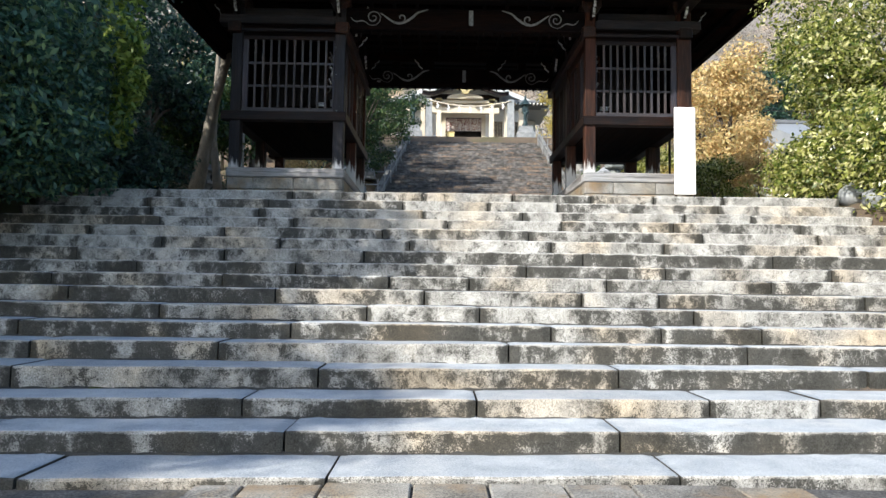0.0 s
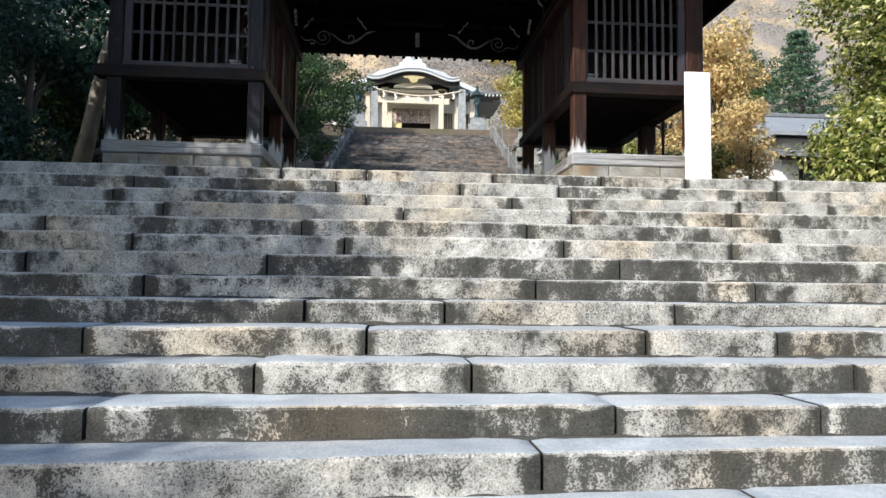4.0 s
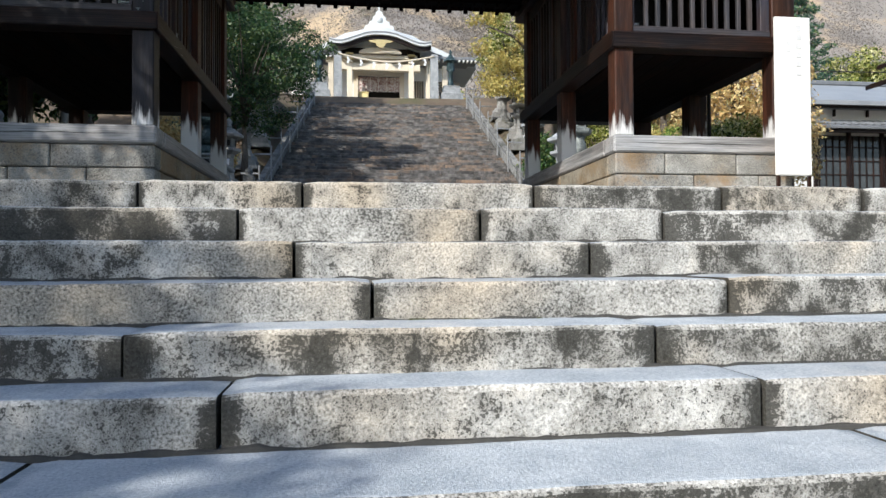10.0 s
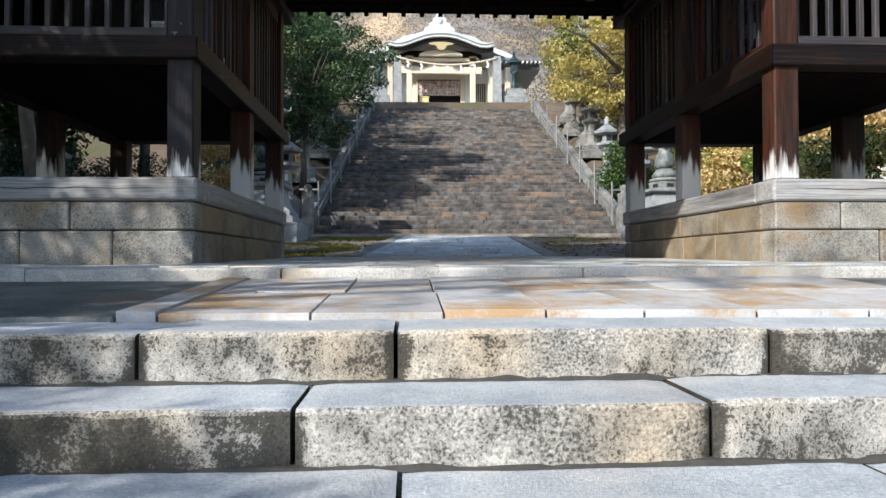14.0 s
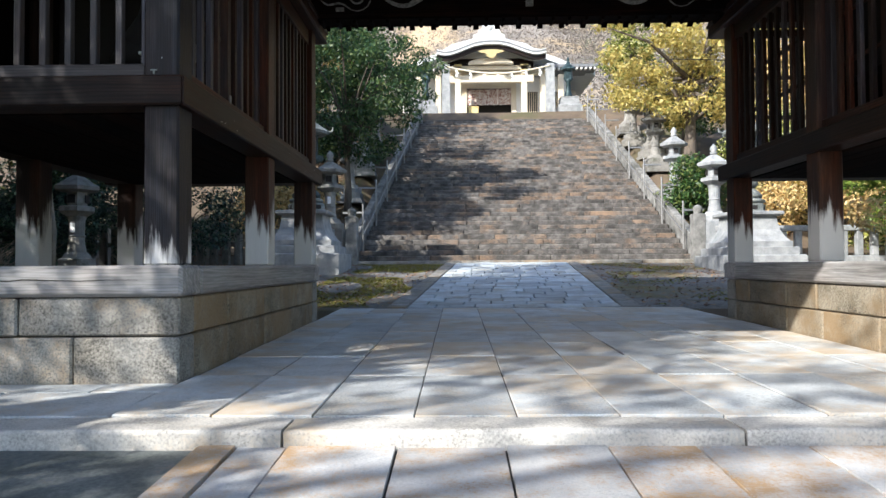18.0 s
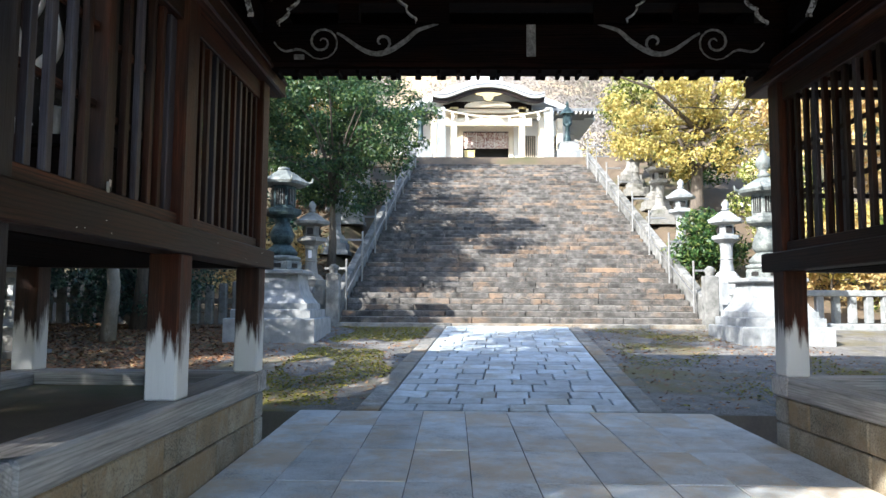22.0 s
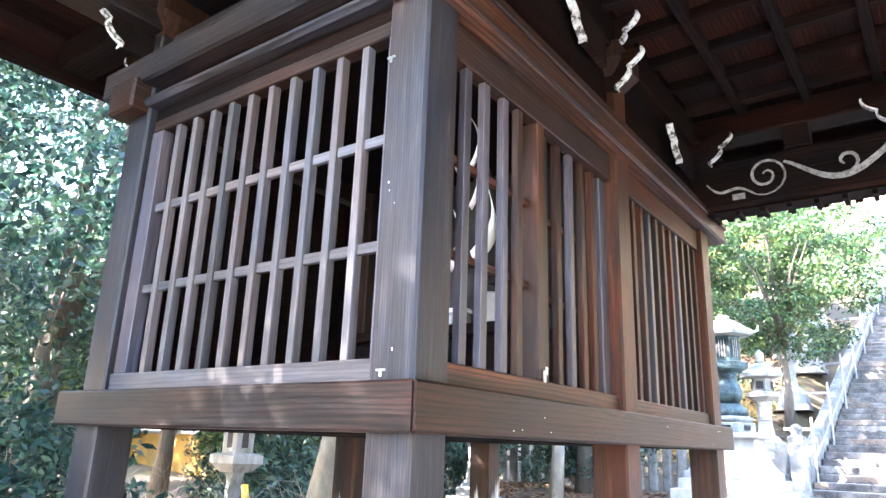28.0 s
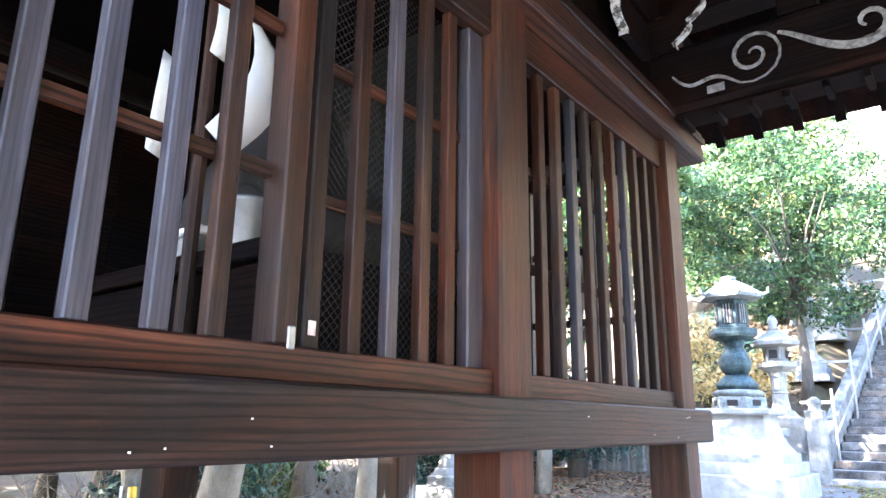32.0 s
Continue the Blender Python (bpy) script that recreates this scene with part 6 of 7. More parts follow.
for yy in (52.41, 57.5):
    pl = [bm.verts.new((HX - px, yy, pz - 0.15)) for px, pz in prof[::-1]] + [bm.verts.new((HX + px, yy, pz - 0.15)) for px, pz in prof[1:]]
    ql = [bm.verts.new((HX - px, yy, pz - 0.5)) for px, pz in prof[::-1]] + [bm.verts.new((HX + px, yy, pz - 0.5)) for px, pz in prof[1:]]
    rings.append((pl, ql))
(p0, q0), (p1, q1) = rings
for k in range(len(p0) - 1):
    bm.faces.new((p0[k], p0[k + 1], q0[k + 1], q0[k])), bm.faces.new((p1[k + 1], p1[k], q1[k], q1[k + 1]))
    bm.faces.new((p0[k + 1], p0[k], p1[k], p1[k + 1])), bm.faces.new((q0[k], q0[k + 1], q1[k + 1], q1[k]))
for e in (0, -1):
    bm.faces.new((p0[e], q0[e], q1[e], p1[e]))
part("main_roof", bm, pale_roof, hall, "pale curved main roof")
orn = [(-1.0, 0.0), (-0.95, 0.22), (-0.72, 0.30), (-0.66, 0.52), (-0.46, 0.58), (-0.42, 0.84), (-0.26, 0.92), (-0.20, 1.16), (0, 1.32)]
orn = orn + [(-u, v) for u, v in orn[-2::-1]]
bm = bmesh.new()
fr = [[bm.verts.new((HX + u, yy, 17.15 + v)) for u, v in orn] for yy in (52.1, 52.45)]
bm.faces.new(fr[0]), bm.faces.new(fr[1][::-1])
for k in range(len(orn)):
    bm.faces.new((fr[0][k], fr[0][(k + 1) % len(orn)], fr[1][(k + 1) % len(orn)], fr[1][k]))
ornament = part("ridge_ornament", bm, pale_roof, hall, "ornate ridge-end ornament")
part("crest_disc", lathe((HX, 52.25, 17.55), [(0.05, 0), (0.26, 0.10), (0.30, 0.26), (0.26, 0.42), (0.05, 0.52)], sides=14), pale_roof, ornament, smooth=True)
part("finial", lathe((HX, 52.25, 18.42), [(0.10, 0), (0.05, 0.12), (0.08, 0.2), (0.02, 0.34)], sides=10), pale_roof, ornament, smooth=True)
for sx in (-1, 1):
    part("side_eave", box(HX + sx * 4.6 - 1.9, HX + sx * 4.6 + 1.9, 51.0, 53.0, 14.95, 15.15, 0.03), roof_tile, hall)
    for k in range(14):
        x = HX + sx * 4.6 - 1.8 + 0.27 * k
        part("rafter_end", box(x - 0.05, x + 0.05, 50.95, 51.3, 14.82, 14.94, 0.01), plaster, hall)
part("back_wall", box(-2.4, 9.8, 56.5, 56.8, 11.601, 15.0, 0.02), plaster, hall)

# stone posts with a sacred rope
for x in (1.02, 6.76):
    post = thing("stone_gatepost", (x, 47.5, 11.10), "tall plain pale stone gatepost", "post", "rope posts")
    part("shaft", lathe((x, 47.5, 11.05), [(0.25, -0.4), (0.22, 2.6), (0.21, 3.08), (0.17, 3.14)], square=True), white_stone, post)
    part("foot", box(x - 0.36, x + 0.36, 47.14, 47.86, 10.7, 11.16, 0.03), white_stone, post)
rope = thing("sacred_rope", (HX, 47.4, 13.8), "straw rope with white paper strips strung between posts", "rope")
pts = [(1.02 + 5.74 * k / 20, 47.26, 14.05 - 0.42 * math.sin(math.pi * k / 20)) for k in range(21)]
part("rope", tube(pts, [0.045 + 0.02 * math.sin(math.pi * k / 20) for k in range(21)], 8), pale_timber, rope, smooth=True)
for k in range(7):
    x = 1.6 + 0.76 * k
    z = 14.0 - 0.42 * math.sin(math.pi * (x - 1.02) / 5.74)
    for j in range(3):
        part("paper_strip", box(x - 0.05 + 0.05 * (j % 2), x + 0.06 + 0.05 * (j % 2), 47.2 - 0.006 * j, 47.204 - 0.006 * j, z - 0.14 - 0.13 * j, z - 0.01 - 0.13 * j, 0.0005), paper, rope)
for x in (-0.1, 7.85):
    root = thing("bronze_lantern", (x, 48.0, 11.10), "slender bronze lantern on a stepped pale stone pedestal", "lantern", "pair of terrace lanterns")
    at = (x, 48.0, 11.09)
    part("pedestal", lathe(at, [(0.72, -0.45), (0.72, 0.4), (0.66, 0.42), (0.66, 0.8), (0.55, 0.85), (0.48, 1.2), (0.5, 1.3)], square=True), white_stone, root)
    part("stem", lathe(at, [(0.30, 1.3), (0.20, 1.5), (0.13, 1.75), (0.12, 2.2), (0.24, 2.35)], sides=12), bronze, root, smooth=True)
    part("fire_box", lathe(at, [(0.26, 2.35), (0.22, 2.75), (0.26, 2.88)], sides=6), bronze, root)
    part("roof", lathe(at, [(0.44, 2.88), (0.40, 2.96), (0.17, 3.2), (0.07, 3.36), (0.10, 3.47), (0.01, 3.65)], sides=6), bronze, root)

# ---- the house on the right and the water pavilion ----
sheet_roof = material("grey_sheet_roof", [(0.3, (0.20, 0.215, 0.225)), (0.7, (0.33, 0.345, 0.355))], scale=1.2, fine=18, rough=0.5, bump=0.15, streak=0.3)
# dark pane tone paints the shade of the rooms behind
window_glass = material("dim_window_glass", [(0.3, (0.018, 0.02, 0.022)), (0.7, (0.075, 0.08, 0.082))], scale=0.7, fine=6, rough=0.12, bump=0.02, spec=0.5)
house = thing("house", (25, 31, 3.3), "white plastered house with grey tiled roofs and dark timber windows", "house")
part("wall", box(18.6, 36, 30.4, 37, 2.4, 7.7, 0.03), plaster, house)
part("lower_roof", tilt_z(box(17.9, 36.6, 29.4, 30.6, 6.68, 6.80, 0.02), lambda x, y: 0.35 * (y - 29.4)), roof_tile, house)
up = bmesh.new()
uv = [(17.8, 29.6, 7.6), (36.8, 29.6, 7.6), (36.8, 37.8, 7.6), (17.8, 37.8, 7.6), (18.2, 33.7, 9.3), (36.4, 33.7, 9.3)]
vs = [up.verts.new(p) for p in uv] + [up.verts.new((p[0], p[1], p[2] + 0.16)) for p in uv]
for f in ((0, 1, 2, 3), (6, 7, 11, 10), (7, 8, 11), (8, 9, 10, 11), (9, 6, 10), (0, 1, 7, 6), (1, 2, 8, 7), (2, 3, 9, 8), (3, 0, 6, 9)):
    up.faces.new([vs[i] for i in f])
part("upper_roof", up, sheet_roof, house, "grey sheet roof")
part("upper_fascia", box(18.0, 36.6, 29.72, 29.80, 7.50, 7.60, 0.01), wood_x, house, "dark strip under the eave")
part("lower_fascia", box(18.0, 36.5, 29.5, 29.6, 6.56, 6.70, 0.01), wood_x, house, "dark strip under the tiled eave")
part("roof_ridge", box(18.1, 36.5, 33.55, 33.85, 9.42, 9.62, 0.04), roof_tile, house)
tl = bmesh.new()
for k in range(60):
    add_tube(tl, [(18.0 + 0.31 * k, 29.45, 6.84), (18.0 + 0.31 * k, 30.4, 7.17)], [0.05, 0.05], 5)
part("tile_ribs", tl, roof_tile, house)
for k in range(12):
    x = 19.56 + 1.38 * k
    w3 = part("window", box(x, x + 1.14, 30.36, 30.397, 4.6, 6.6, 0.004), window_glass, house, "glazed window between dark mullions")
    for j in range(5):
        part("mullion", box(x + 0.285 * j - 0.02, x + 0.285 * j + 0.02, 30.32, 30.355, 4.6, 6.6, 0.004), wood_z, w3)
    for z in (5.1, 5.62, 6.14):
        part("sash_rail", box(x, x + 1.14, 30.325, 30.353, z, z + 0.045, 0.004), wood_x, w3)
    part("timber_post", box(x - 0.22, x - 0.08, 30.3, 30.395, 2.7, 6.9, 0.006), wood_z, house)
    part("upper_strut", box(x + 0.61, x + 0.68, 30.30, 30.396, 7.33, 7.59, 0.004), wood_z, house)
house.location.z += 0.06
house.location.x -= 0.5
PX, PY = 20.48, 25.5
pav = thing("water_pavilion", (PX, PY, 2.9), "open timber pavilion with a dark two-tiered gable roof", "pavilion")
for x in (PX - 1.25, PX + 1.25):
    for y in (PY - 0.8, PY + 0.8):
        part("post", box(x - 0.09, x + 0.09, y - 0.09, y + 0.09, 2.9, 7.95, 0.01), red_z, pav)
for sx in (-1, 1):
    for k, (reach, z, climb) in enumerate(((2.3, 7.56, 0.42), (1.9, 8.22, 0.48))):
        x0, x1 = sorted((PX + sx * reach, PX))
        bm = tilt_z(box(x0, x1, PY - 1.5, PY + 1.5, z, z + 0.16, 0.02), lambda x, y: climb * (reach - abs(x - PX)) - 0.10 * (reach - abs(x - PX)) ** 2 / reach)
        part("roof_slope", bm, wood_x, pav, "dark low pitched roof")
        part("bargeboard", tilt_z(box(x0, x1, PY - 1.54, PY - 1.503, z - 0.10, z + 0.10, 0.01), lambda x, y: climb * (reach - abs(x - PX)) - 0.10 * (reach - abs(x - PX)) ** 2 / reach), wood_x, pav)
basin = thing("stone_basin", (PX, PY, 3.1), "rectangular grey stone water basin", "basin")
part("basin", box(PX - 0.75, PX + 0.75, PY - 0.4, PY + 0.4, 3.1, 4.0, 0.04), grey_stone, basin)
pipe = thing("downpipe", (7.2, 17.2, 2.8), "slender dark rainwater pipe beside the gate", "pipe")
part("pipe", tube([(7.2, 17.2, 2.75), (7.2, 17.2, 6.95)], 0.03, 8), black_mat, pipe, smooth=True)
for z in (3.6, 5.6):
    part("bracket", box(7.155, 7.245, 17.16, 17.24, z, z + 0.03, 0.004), black_mat, pipe)
cable = thing("overhead_cable", (16, 30, 9), "thin black overhead utility cable", "cable")
part("wire", tube([(9.5, 36, 11.2), (20, 32, 9.6), (34, 30, 9.2)], 0.02, 5), black_mat, cable)

# ---- planting ----
leaf_stair = leaf_material("leaf_sunlit_green", [(0.010, 0.032, 0.013), (0.025, 0.070, 0.024), (0.052, 0.11, 0.036), (0.13, 0.17, 0.05)], trans=0.34)


def twig_bush(at, n, reach, seed, label):
    """Many thin bare branching twigs that rise and arch from one foot."""
    rg = random.Random(seed)
    bm = bmesh.new()
    for _ in range(n):
        a, ln = rg.uniform(0, 2 * math.pi), reach * rg.uniform(0.5, 1.1)
        o = Vector((at[0] + rg.uniform(-0.4, 0.4), at[1] + rg.uniform(-0.4, 0.4), at[2] - 0.05))
        d = Vector((math.cos(a) * 0.6, math.sin(a) * 0.6, rg.uniform(0.5, 1.1)))
        p1 = o + d * ln * 0.5
        p2 = p1 + (d + Vector((rg.uniform(-0.5, 0.5), rg.uniform(-0.5, 0.5), rg.uniform(-0.7, 0.1)))) * ln * 0.5
        r = rg.uniform(0.006, 0.014)
        add_tube(bm, [o, p1, p2], [r, r * 0.8, r * 0.4], 3)
        for _ in range(3):
            q = p1.lerp(p2, rg.random())
            e = q + Vector((rg.uniform(-0.4, 0.4), rg.uniform(-0.4, 0.4), rg.uniform(-0.1, 0.4)))
            add_tube(bm, [q, e], [r * 0.5, r * 0.25], 3)
    tagged(part("bare_brush", bm, bark_pale), label, "brush", "bare brush", "stuff")


for k, (x, y) in enumerate(((-6.4, 19.6), (-8.2, 20.6), (-9.4, 25.0), (-9.6, 19.2), (-8.6, 23.6), (-5.0, 17.8))):
    twig_bush((x, y, ground_z(x, y)), 60, 1.7, 500 + k, "tangle of bare grey winter twigs in the grove")
dk = "dense dark evergreen tree, mostly unseen, added to shade the steps"
# most of these are added out of view to cast shade on steps and gate
for k, (x, y, h, cx, cz, r) in enumerate(((-6.3, 5.0, 7, -6.0, 5.5, (1.9, 1.1, 2.0)), (-6.4, 6.5, 7, -6.2, 5.5, (1.7, 1.2, 1.6)), (-5.9, 9.0, 8, -5.5, 4.4, (2.2, 2.3, 2.1)), (-7.6, 2.9, 8, -7.2, 4.5, (2.0, 1.6, 1.9)), (-10.5, 9.5, 9, -10.2, 6.6, (3.0, 3.0, 3.2)), (-8.9, -1.0, 8, -8.7, 5.2, (2.4, 2.2, 3.0)), (-6.5, 11.2, 11, -6.2, 8.4, (1.5, 0.9, 2.2)), (-6.3, 9.2, 12, -5.7, 9.8, (0.8, 0.55, 0.85)))):
    tree("evergreen_tree", (x, y, ground_z(x, y)), h, 0.17, (cx, y, cz), r, 30, 0.9 if y > 8 else 0.8, 9000 if y > 10 else 5200 if h > 11 else 52000 if y > 8 else 52000, 0.058, leaf_hedge, bark, 100 + k, dk, fill=0.6)
for k, (x, y, cz, r) in enumerate(((-3.95, 9.5, 3.55, (0.75, 0.9, 1.15)), (-4.35, 10.9, 3.9, (0.7, 0.9, 1.4)), (-4.75, 7.6, 2.5, (0.6, 1.1, 1.1)), (-4.3, 8.5, 3.6, (0.6, 0.9, 1.0)))):
    tree("hedge_bush", (min(x - 0.4, -4.85), y, ground_z(-4.9, y)), 2, 0.06, (x, y, cz), r, 30, 0.40, 13000, 0.052, leaf_hedge, bark, 120 + k, "dark glossy hedge bush overhanging the ends of the steps", category="bush", fill=0.5)
# sparse crown added out of view to dapple the sun on floor and steps
tree("tall_tree", (-9.0, 6.4, ground_z(-9.0, 6.4)), 11, 0.2, (-7.2, 6.0, 10.7), (3.4, 2.6, 1.7), 44, 0.5, 1150, 0.10, leaf_dark, bark, 137, "unseen thin-crowned tree added to dapple the sun on the floor", fill=0.2, limbs=8)
leaf_fresh = leaf_material("leaf_fresh_yellow_green", [(0.05, 0.10, 0.02), (0.13, 0.22, 0.04), (0.26, 0.36, 0.07), (0.42, 0.48, 0.12)], trans=0.5, rough=0.35)
sp = thing("hanging_foliage", (-4.4, 10.9, 2.5), "spray of fresh yellow-green leaves hanging beside the hedge", "shrub")
leaf_mesh("foliage", leaf_fresh, [((-3.85, 10.8, 6.5), (0.45, 0.45, 0.4)), ((-3.65, 10.9, 5.9), (0.4, 0.4, 0.4)), ((-3.5, 10.9, 5.2), (0.32, 0.4, 0.45)), ((-3.45, 11.0, 4.5), (0.28, 0.35, 0.5)), ((-3.6, 11.0, 3.8), (0.25, 0.3, 0.4))], 3400, 0.062, 77, fill=0.3, parent=sp)
part("stem", tube([(-4.4, 10.9, 2.4), (-4.1, 10.9, 4.6), (-3.8, 10.9, 6.5)], [0.05, 0.04, 0.02], 6), bark, sp)
for k in range(4):
    part("twig", tube([(-4.1 + 0.08 * k, 10.9, 4.7 + 0.5 * k), (-3.7 + 0.05 * k, 10.9, 4.4 + 0.5 * k)], [0.015, 0.006], 5), bark, sp)
tree("leaning_tree", (-5.1, 18.1, ground_z(-5.1, 18.1)), 10, 0.17, (-3.6, 18.6, 10.6), (2.6, 2.6, 2.2), 34, 0.7, 9000, 0.09, leaf_green, bark_pale, 140, "leaning broadleaf tree with pale blotched bark", lean=(-0.1, 0))
tree("camphor_tree", (-6.5, 12.6, 2.7), 12, 0.3, (-6.5, 13.2, 7.6), (2.6, 2.3, 3.0), 60, 0.62, 30000, 0.058, leaf_dark, bark, 150, "tall glossy evergreen tree beside the gate", fill=0.5)
tree("camphor_tree", (-9.6, 17, 2.8), 12, 0.3, (-9.3, 17, 8.0), (3.0, 3.4, 3.6), 40, 0.9, 26000, 0.07, leaf_dark, bark, 160, "tall glossy evergreen tree in the grove", fill=0.5)
# the last six are added out of view to shade the wall and lantern
for k, (x, y, cz, r) in enumerate(((-8.0, 22.0, 8.6, 2.6), (-12.5, 21.0, 8.0, 3.2), (-11, 27.5, 8.6, 3.2), (-6.3, 28.5, 9.6, 2.6), (-16, 16, 8, 3.6), (-13.5, 10, 8, 3.6), (-17, 26, 9, 4), (-17.2, 20.4, 7.3, 3.0), (-14.4, 20.8, 6.6, 2.2), (-7.9, 26.2, 7.4, 1.8), (-21.5, 21.2, 6.6, 3.0), (-25, 21.6, 7.0, 3.2), (-19.5, 17.5, 7.2, 2.8))):
    tree("grove_tree", (x, y, ground_z(x, y)), 10, 0.17, (x + 0.3, y, cz), (r, r, r * 0.95), 26, 0.85, 11000, 0.11, (leaf_dark, leaf_green)[k % 2], bark, 170 + k, "evergreen tree in the dim grove, some unseen and added for shade", fill=0.45)
for k, (x, y) in enumerate(((-5.1, 20.4), (-9.2, 27.2), (-9.0, 20.0), (-5.9, 26.2))):
    t3 = thing("slender_trunk", (x, y, ground_z(x, y)), "slender bare tree trunk among leaf litter", "tree", "grove trunks")
    z = ground_z(x, y)
    part("trunk", tube([(x, y, z - 0.1), (x + 0.1, y, z + 1.2), (x - 0.12, y + 0.1, z + 2.6), (x, y, z + 5.5)], [0.17, 0.13, 0.11, 0.05], 8), bark_pale, t3, smooth=True)
for k, (x, y, cz, r) in enumerate(((-5.0, 13.2, 3.6, (1.2, 1.4, 1.0)), (-5.6, 15.2, 3.8, (1.3, 1.2, 1.2)), (-7.0, 19.5, 4.0, (1.2, 1.2, 1.2)), (-9.5, 22.5, 4.2, (2.4, 1.2, 1.4)), (-6.5, 29.0, 4.8, (1.8, 0.8, 1.3)), (-13, 23.2, 4.4, (2.6, 1.0, 1.6)), (-9.5, 29.2, 5.0, (2.2, 0.7, 1.4)), (-8.6, 25.4, 4.5, (1.3, 0.8, 1.4)), (-8.4, 26.2, 4.8, (1.6, 1.0, 1.5)))):
    tree("grove_shrub", (x, y, ground_z(x, y)), 1.5, 0.05, (x, y, cz), r, 20, 0.5, 9000, 0.055, leaf_dark if k != 3 else leaf_green, bark, 190 + k, "dark leafy undergrowth in the grove", category="bush", fill=0.5)
# right side
for k, (x, y, cz, r) in enumerate(((9.1, 8.6, 3.7, (1.3, 1.9, 2.0)), (8.7, 12.2, 5.1, (1.5, 1.6, 2.2)), (10.4, 6.4, 3.6, (1.9, 2.0, 2.5)), (11.3, 11.6, 5.6, (2.2, 2.2, 3.0)), (8.5, 10.6, 3.6, (0.75, 1.3, 1.0)), (8.1, 11.9, 3.3, (0.6, 0.5, 0.5)), (8.35, 9.4, 3.0, (0.4, 1.2, 0.6)), (8.4, 7.4, 2.3, (0.4, 1.0, 0.6)))):
    tree("camellia_bush", (x, y, ground_z(x, y)), 4, 0.10, (x, y, cz), r, 54, 0.48, 25000, 0.046, leaf_bright, bark, 200 + k, "dense sunlit camellia bush with glossy yellow-green leaves", category="bush", fill=0.62)
for k, (x, y, cz, r, m) in enumerate(((10.1, 21.3, 4.5, (1.0, 0.8, 0.9), leaf_bright), (9.9, 22.5, 4.1, (1.3, 1.2, 1.0), leaf_orange), (11.2, 20.8, 5.2, (0.45, 0.5, 1.6), leaf_orange))):
    tree("low_shrub", (x, y, 2.8), 1.2, 0.05, (x, y, cz), r, 18, 0.38, 6000, 0.05, m, bark, 220 + k, "low rounded sunlit shrub", category="bush", fill=0.6)
for k, (x, y, cz, r) in enumerate(((12.7, 27.8, 5.3, (1.0, 0.9, 1.4)), (13.9, 28.2, 5.0, (1.0, 0.9, 1.2)))):
    tree("low_hedge", (x, y, court_z(y) - 0.05), 1.6, 0.07, (x, y, cz), r, 30, 0.42, 12000, 0.055, leaf_fresh, bark, 226 + k, "rounded sunlit yellow-green hedge in the court", category="bush", fill=0.6)
for k, (x, y, cz, r, m) in enumerate(((24.0, 46, 13.6, (2.2, 2.0, 2.6), leaf_dark), (34.5, 47, 13.0, (3.2, 2.6, 2.0), leaf_bright), (38.0, 44, 12.6, (3.0, 2.4, 2.2), leaf_yellow), (29.0, 52, 16.6, (3.2, 2.6, 2.6), leaf_green))):
    tree("hillside_tree", (x, y, ground_z(x, y)), 8, 0.25, (x, y, cz), r, 34, 0.75, 9000, 0.12, m, bark, 280 + k, "broad tree on the hillside above the house", fill=0.45)
tree("autumn_tree", (11.6, 23.5, 3.0), 6, 0.16, (11.5, 23.5, 7.3), (1.15, 1.4, 2.5), 44, 0.5, 12000, 0.07, leaf_orange, bark, 230, "small tree in faded orange-brown autumn leaf", fill=0.5)
pine = thing("pine_tree", (26.6, 42, ground_z(26.6, 42)), "dark conifer with drooping tiers of branches behind the court", "tree")
pz, rg3, tiers = ground_z(26.6, 42), random.Random(231), []
part("trunk", tube([(26.6, 42, pz - 0.1), (26.65, 42, 13.0), (26.6, 42, 16.9)], [0.22, 0.13, 0.03], 8), bark, pine, smooth=True)
for k in range(15):
    f = k / 14
    for j in range(5):
        a = 2.4 * k + j * 1.2566 + rg3.uniform(-0.3, 0.3)
        ln = (2.3 - 1.7 * f ** 1.6) * rg3.uniform(0.6, 1.15)
        tip = Vector((26.6 + ln * math.cos(a), 42 + ln * math.sin(a), 10.2 + 6.6 * f - 0.25 * ln))
        tiers += [(tuple(Vector((26.6, 42, 10.3 + 6.6 * f)).lerp(tip, g)), (0.46 - 0.12 * f, 0.46 - 0.12 * f, 0.16)) for g in (0.45, 0.9)]
        part("limb", tube([(26.6, 42, 10.3 + 6.6 * f), tip], [0.04, 0.012], 5), bark, pine)
leaf_mesh("crown", leaf_hedge, tiers, 14000, 0.085, 231, parent=pine)
tree("garden_tree", (30.5, 40, 8), 6, 0.2, (30.5, 40, 10.7), (3.0, 2.2, 1.2), 30, 0.8, 9000, 0.11, leaf_bright, bark, 232, "rounded yellow-green tree behind the house", fill=0.5)
tree("garden_tree", (13.4, 31.9, 4.2), 4, 0.1, (13.4, 31.9, 5.9), (1.7, 1.2, 1.1), 26, 0.55, 7000, 0.08, leaf_yellow, bark, 233, "yellowing shrub-like tree in the court", fill=0.5)
# beside the upper stairs
tree("broadleaf_tree", (-2.35, 33.2, 4.9), 6, 0.12, (-2.3, 33.3, 9.4), (3.2, 2.6, 2.6), 95, 0.48, 26000, 0.065, leaf_stair, bark, 240, "leafy green tree leaning over the stone stairway", fill=0.2, limbs=22)
tree("broadleaf_tree", (-5.2, 36, 6.3), 7, 0.16, (-4.7, 36, 11.2), (3.2, 2.6, 3.0), 50, 0.65, 11000, 0.10, leaf_stair, bark, 241, "green tree on the slope beside the stairs", fill=0.45)
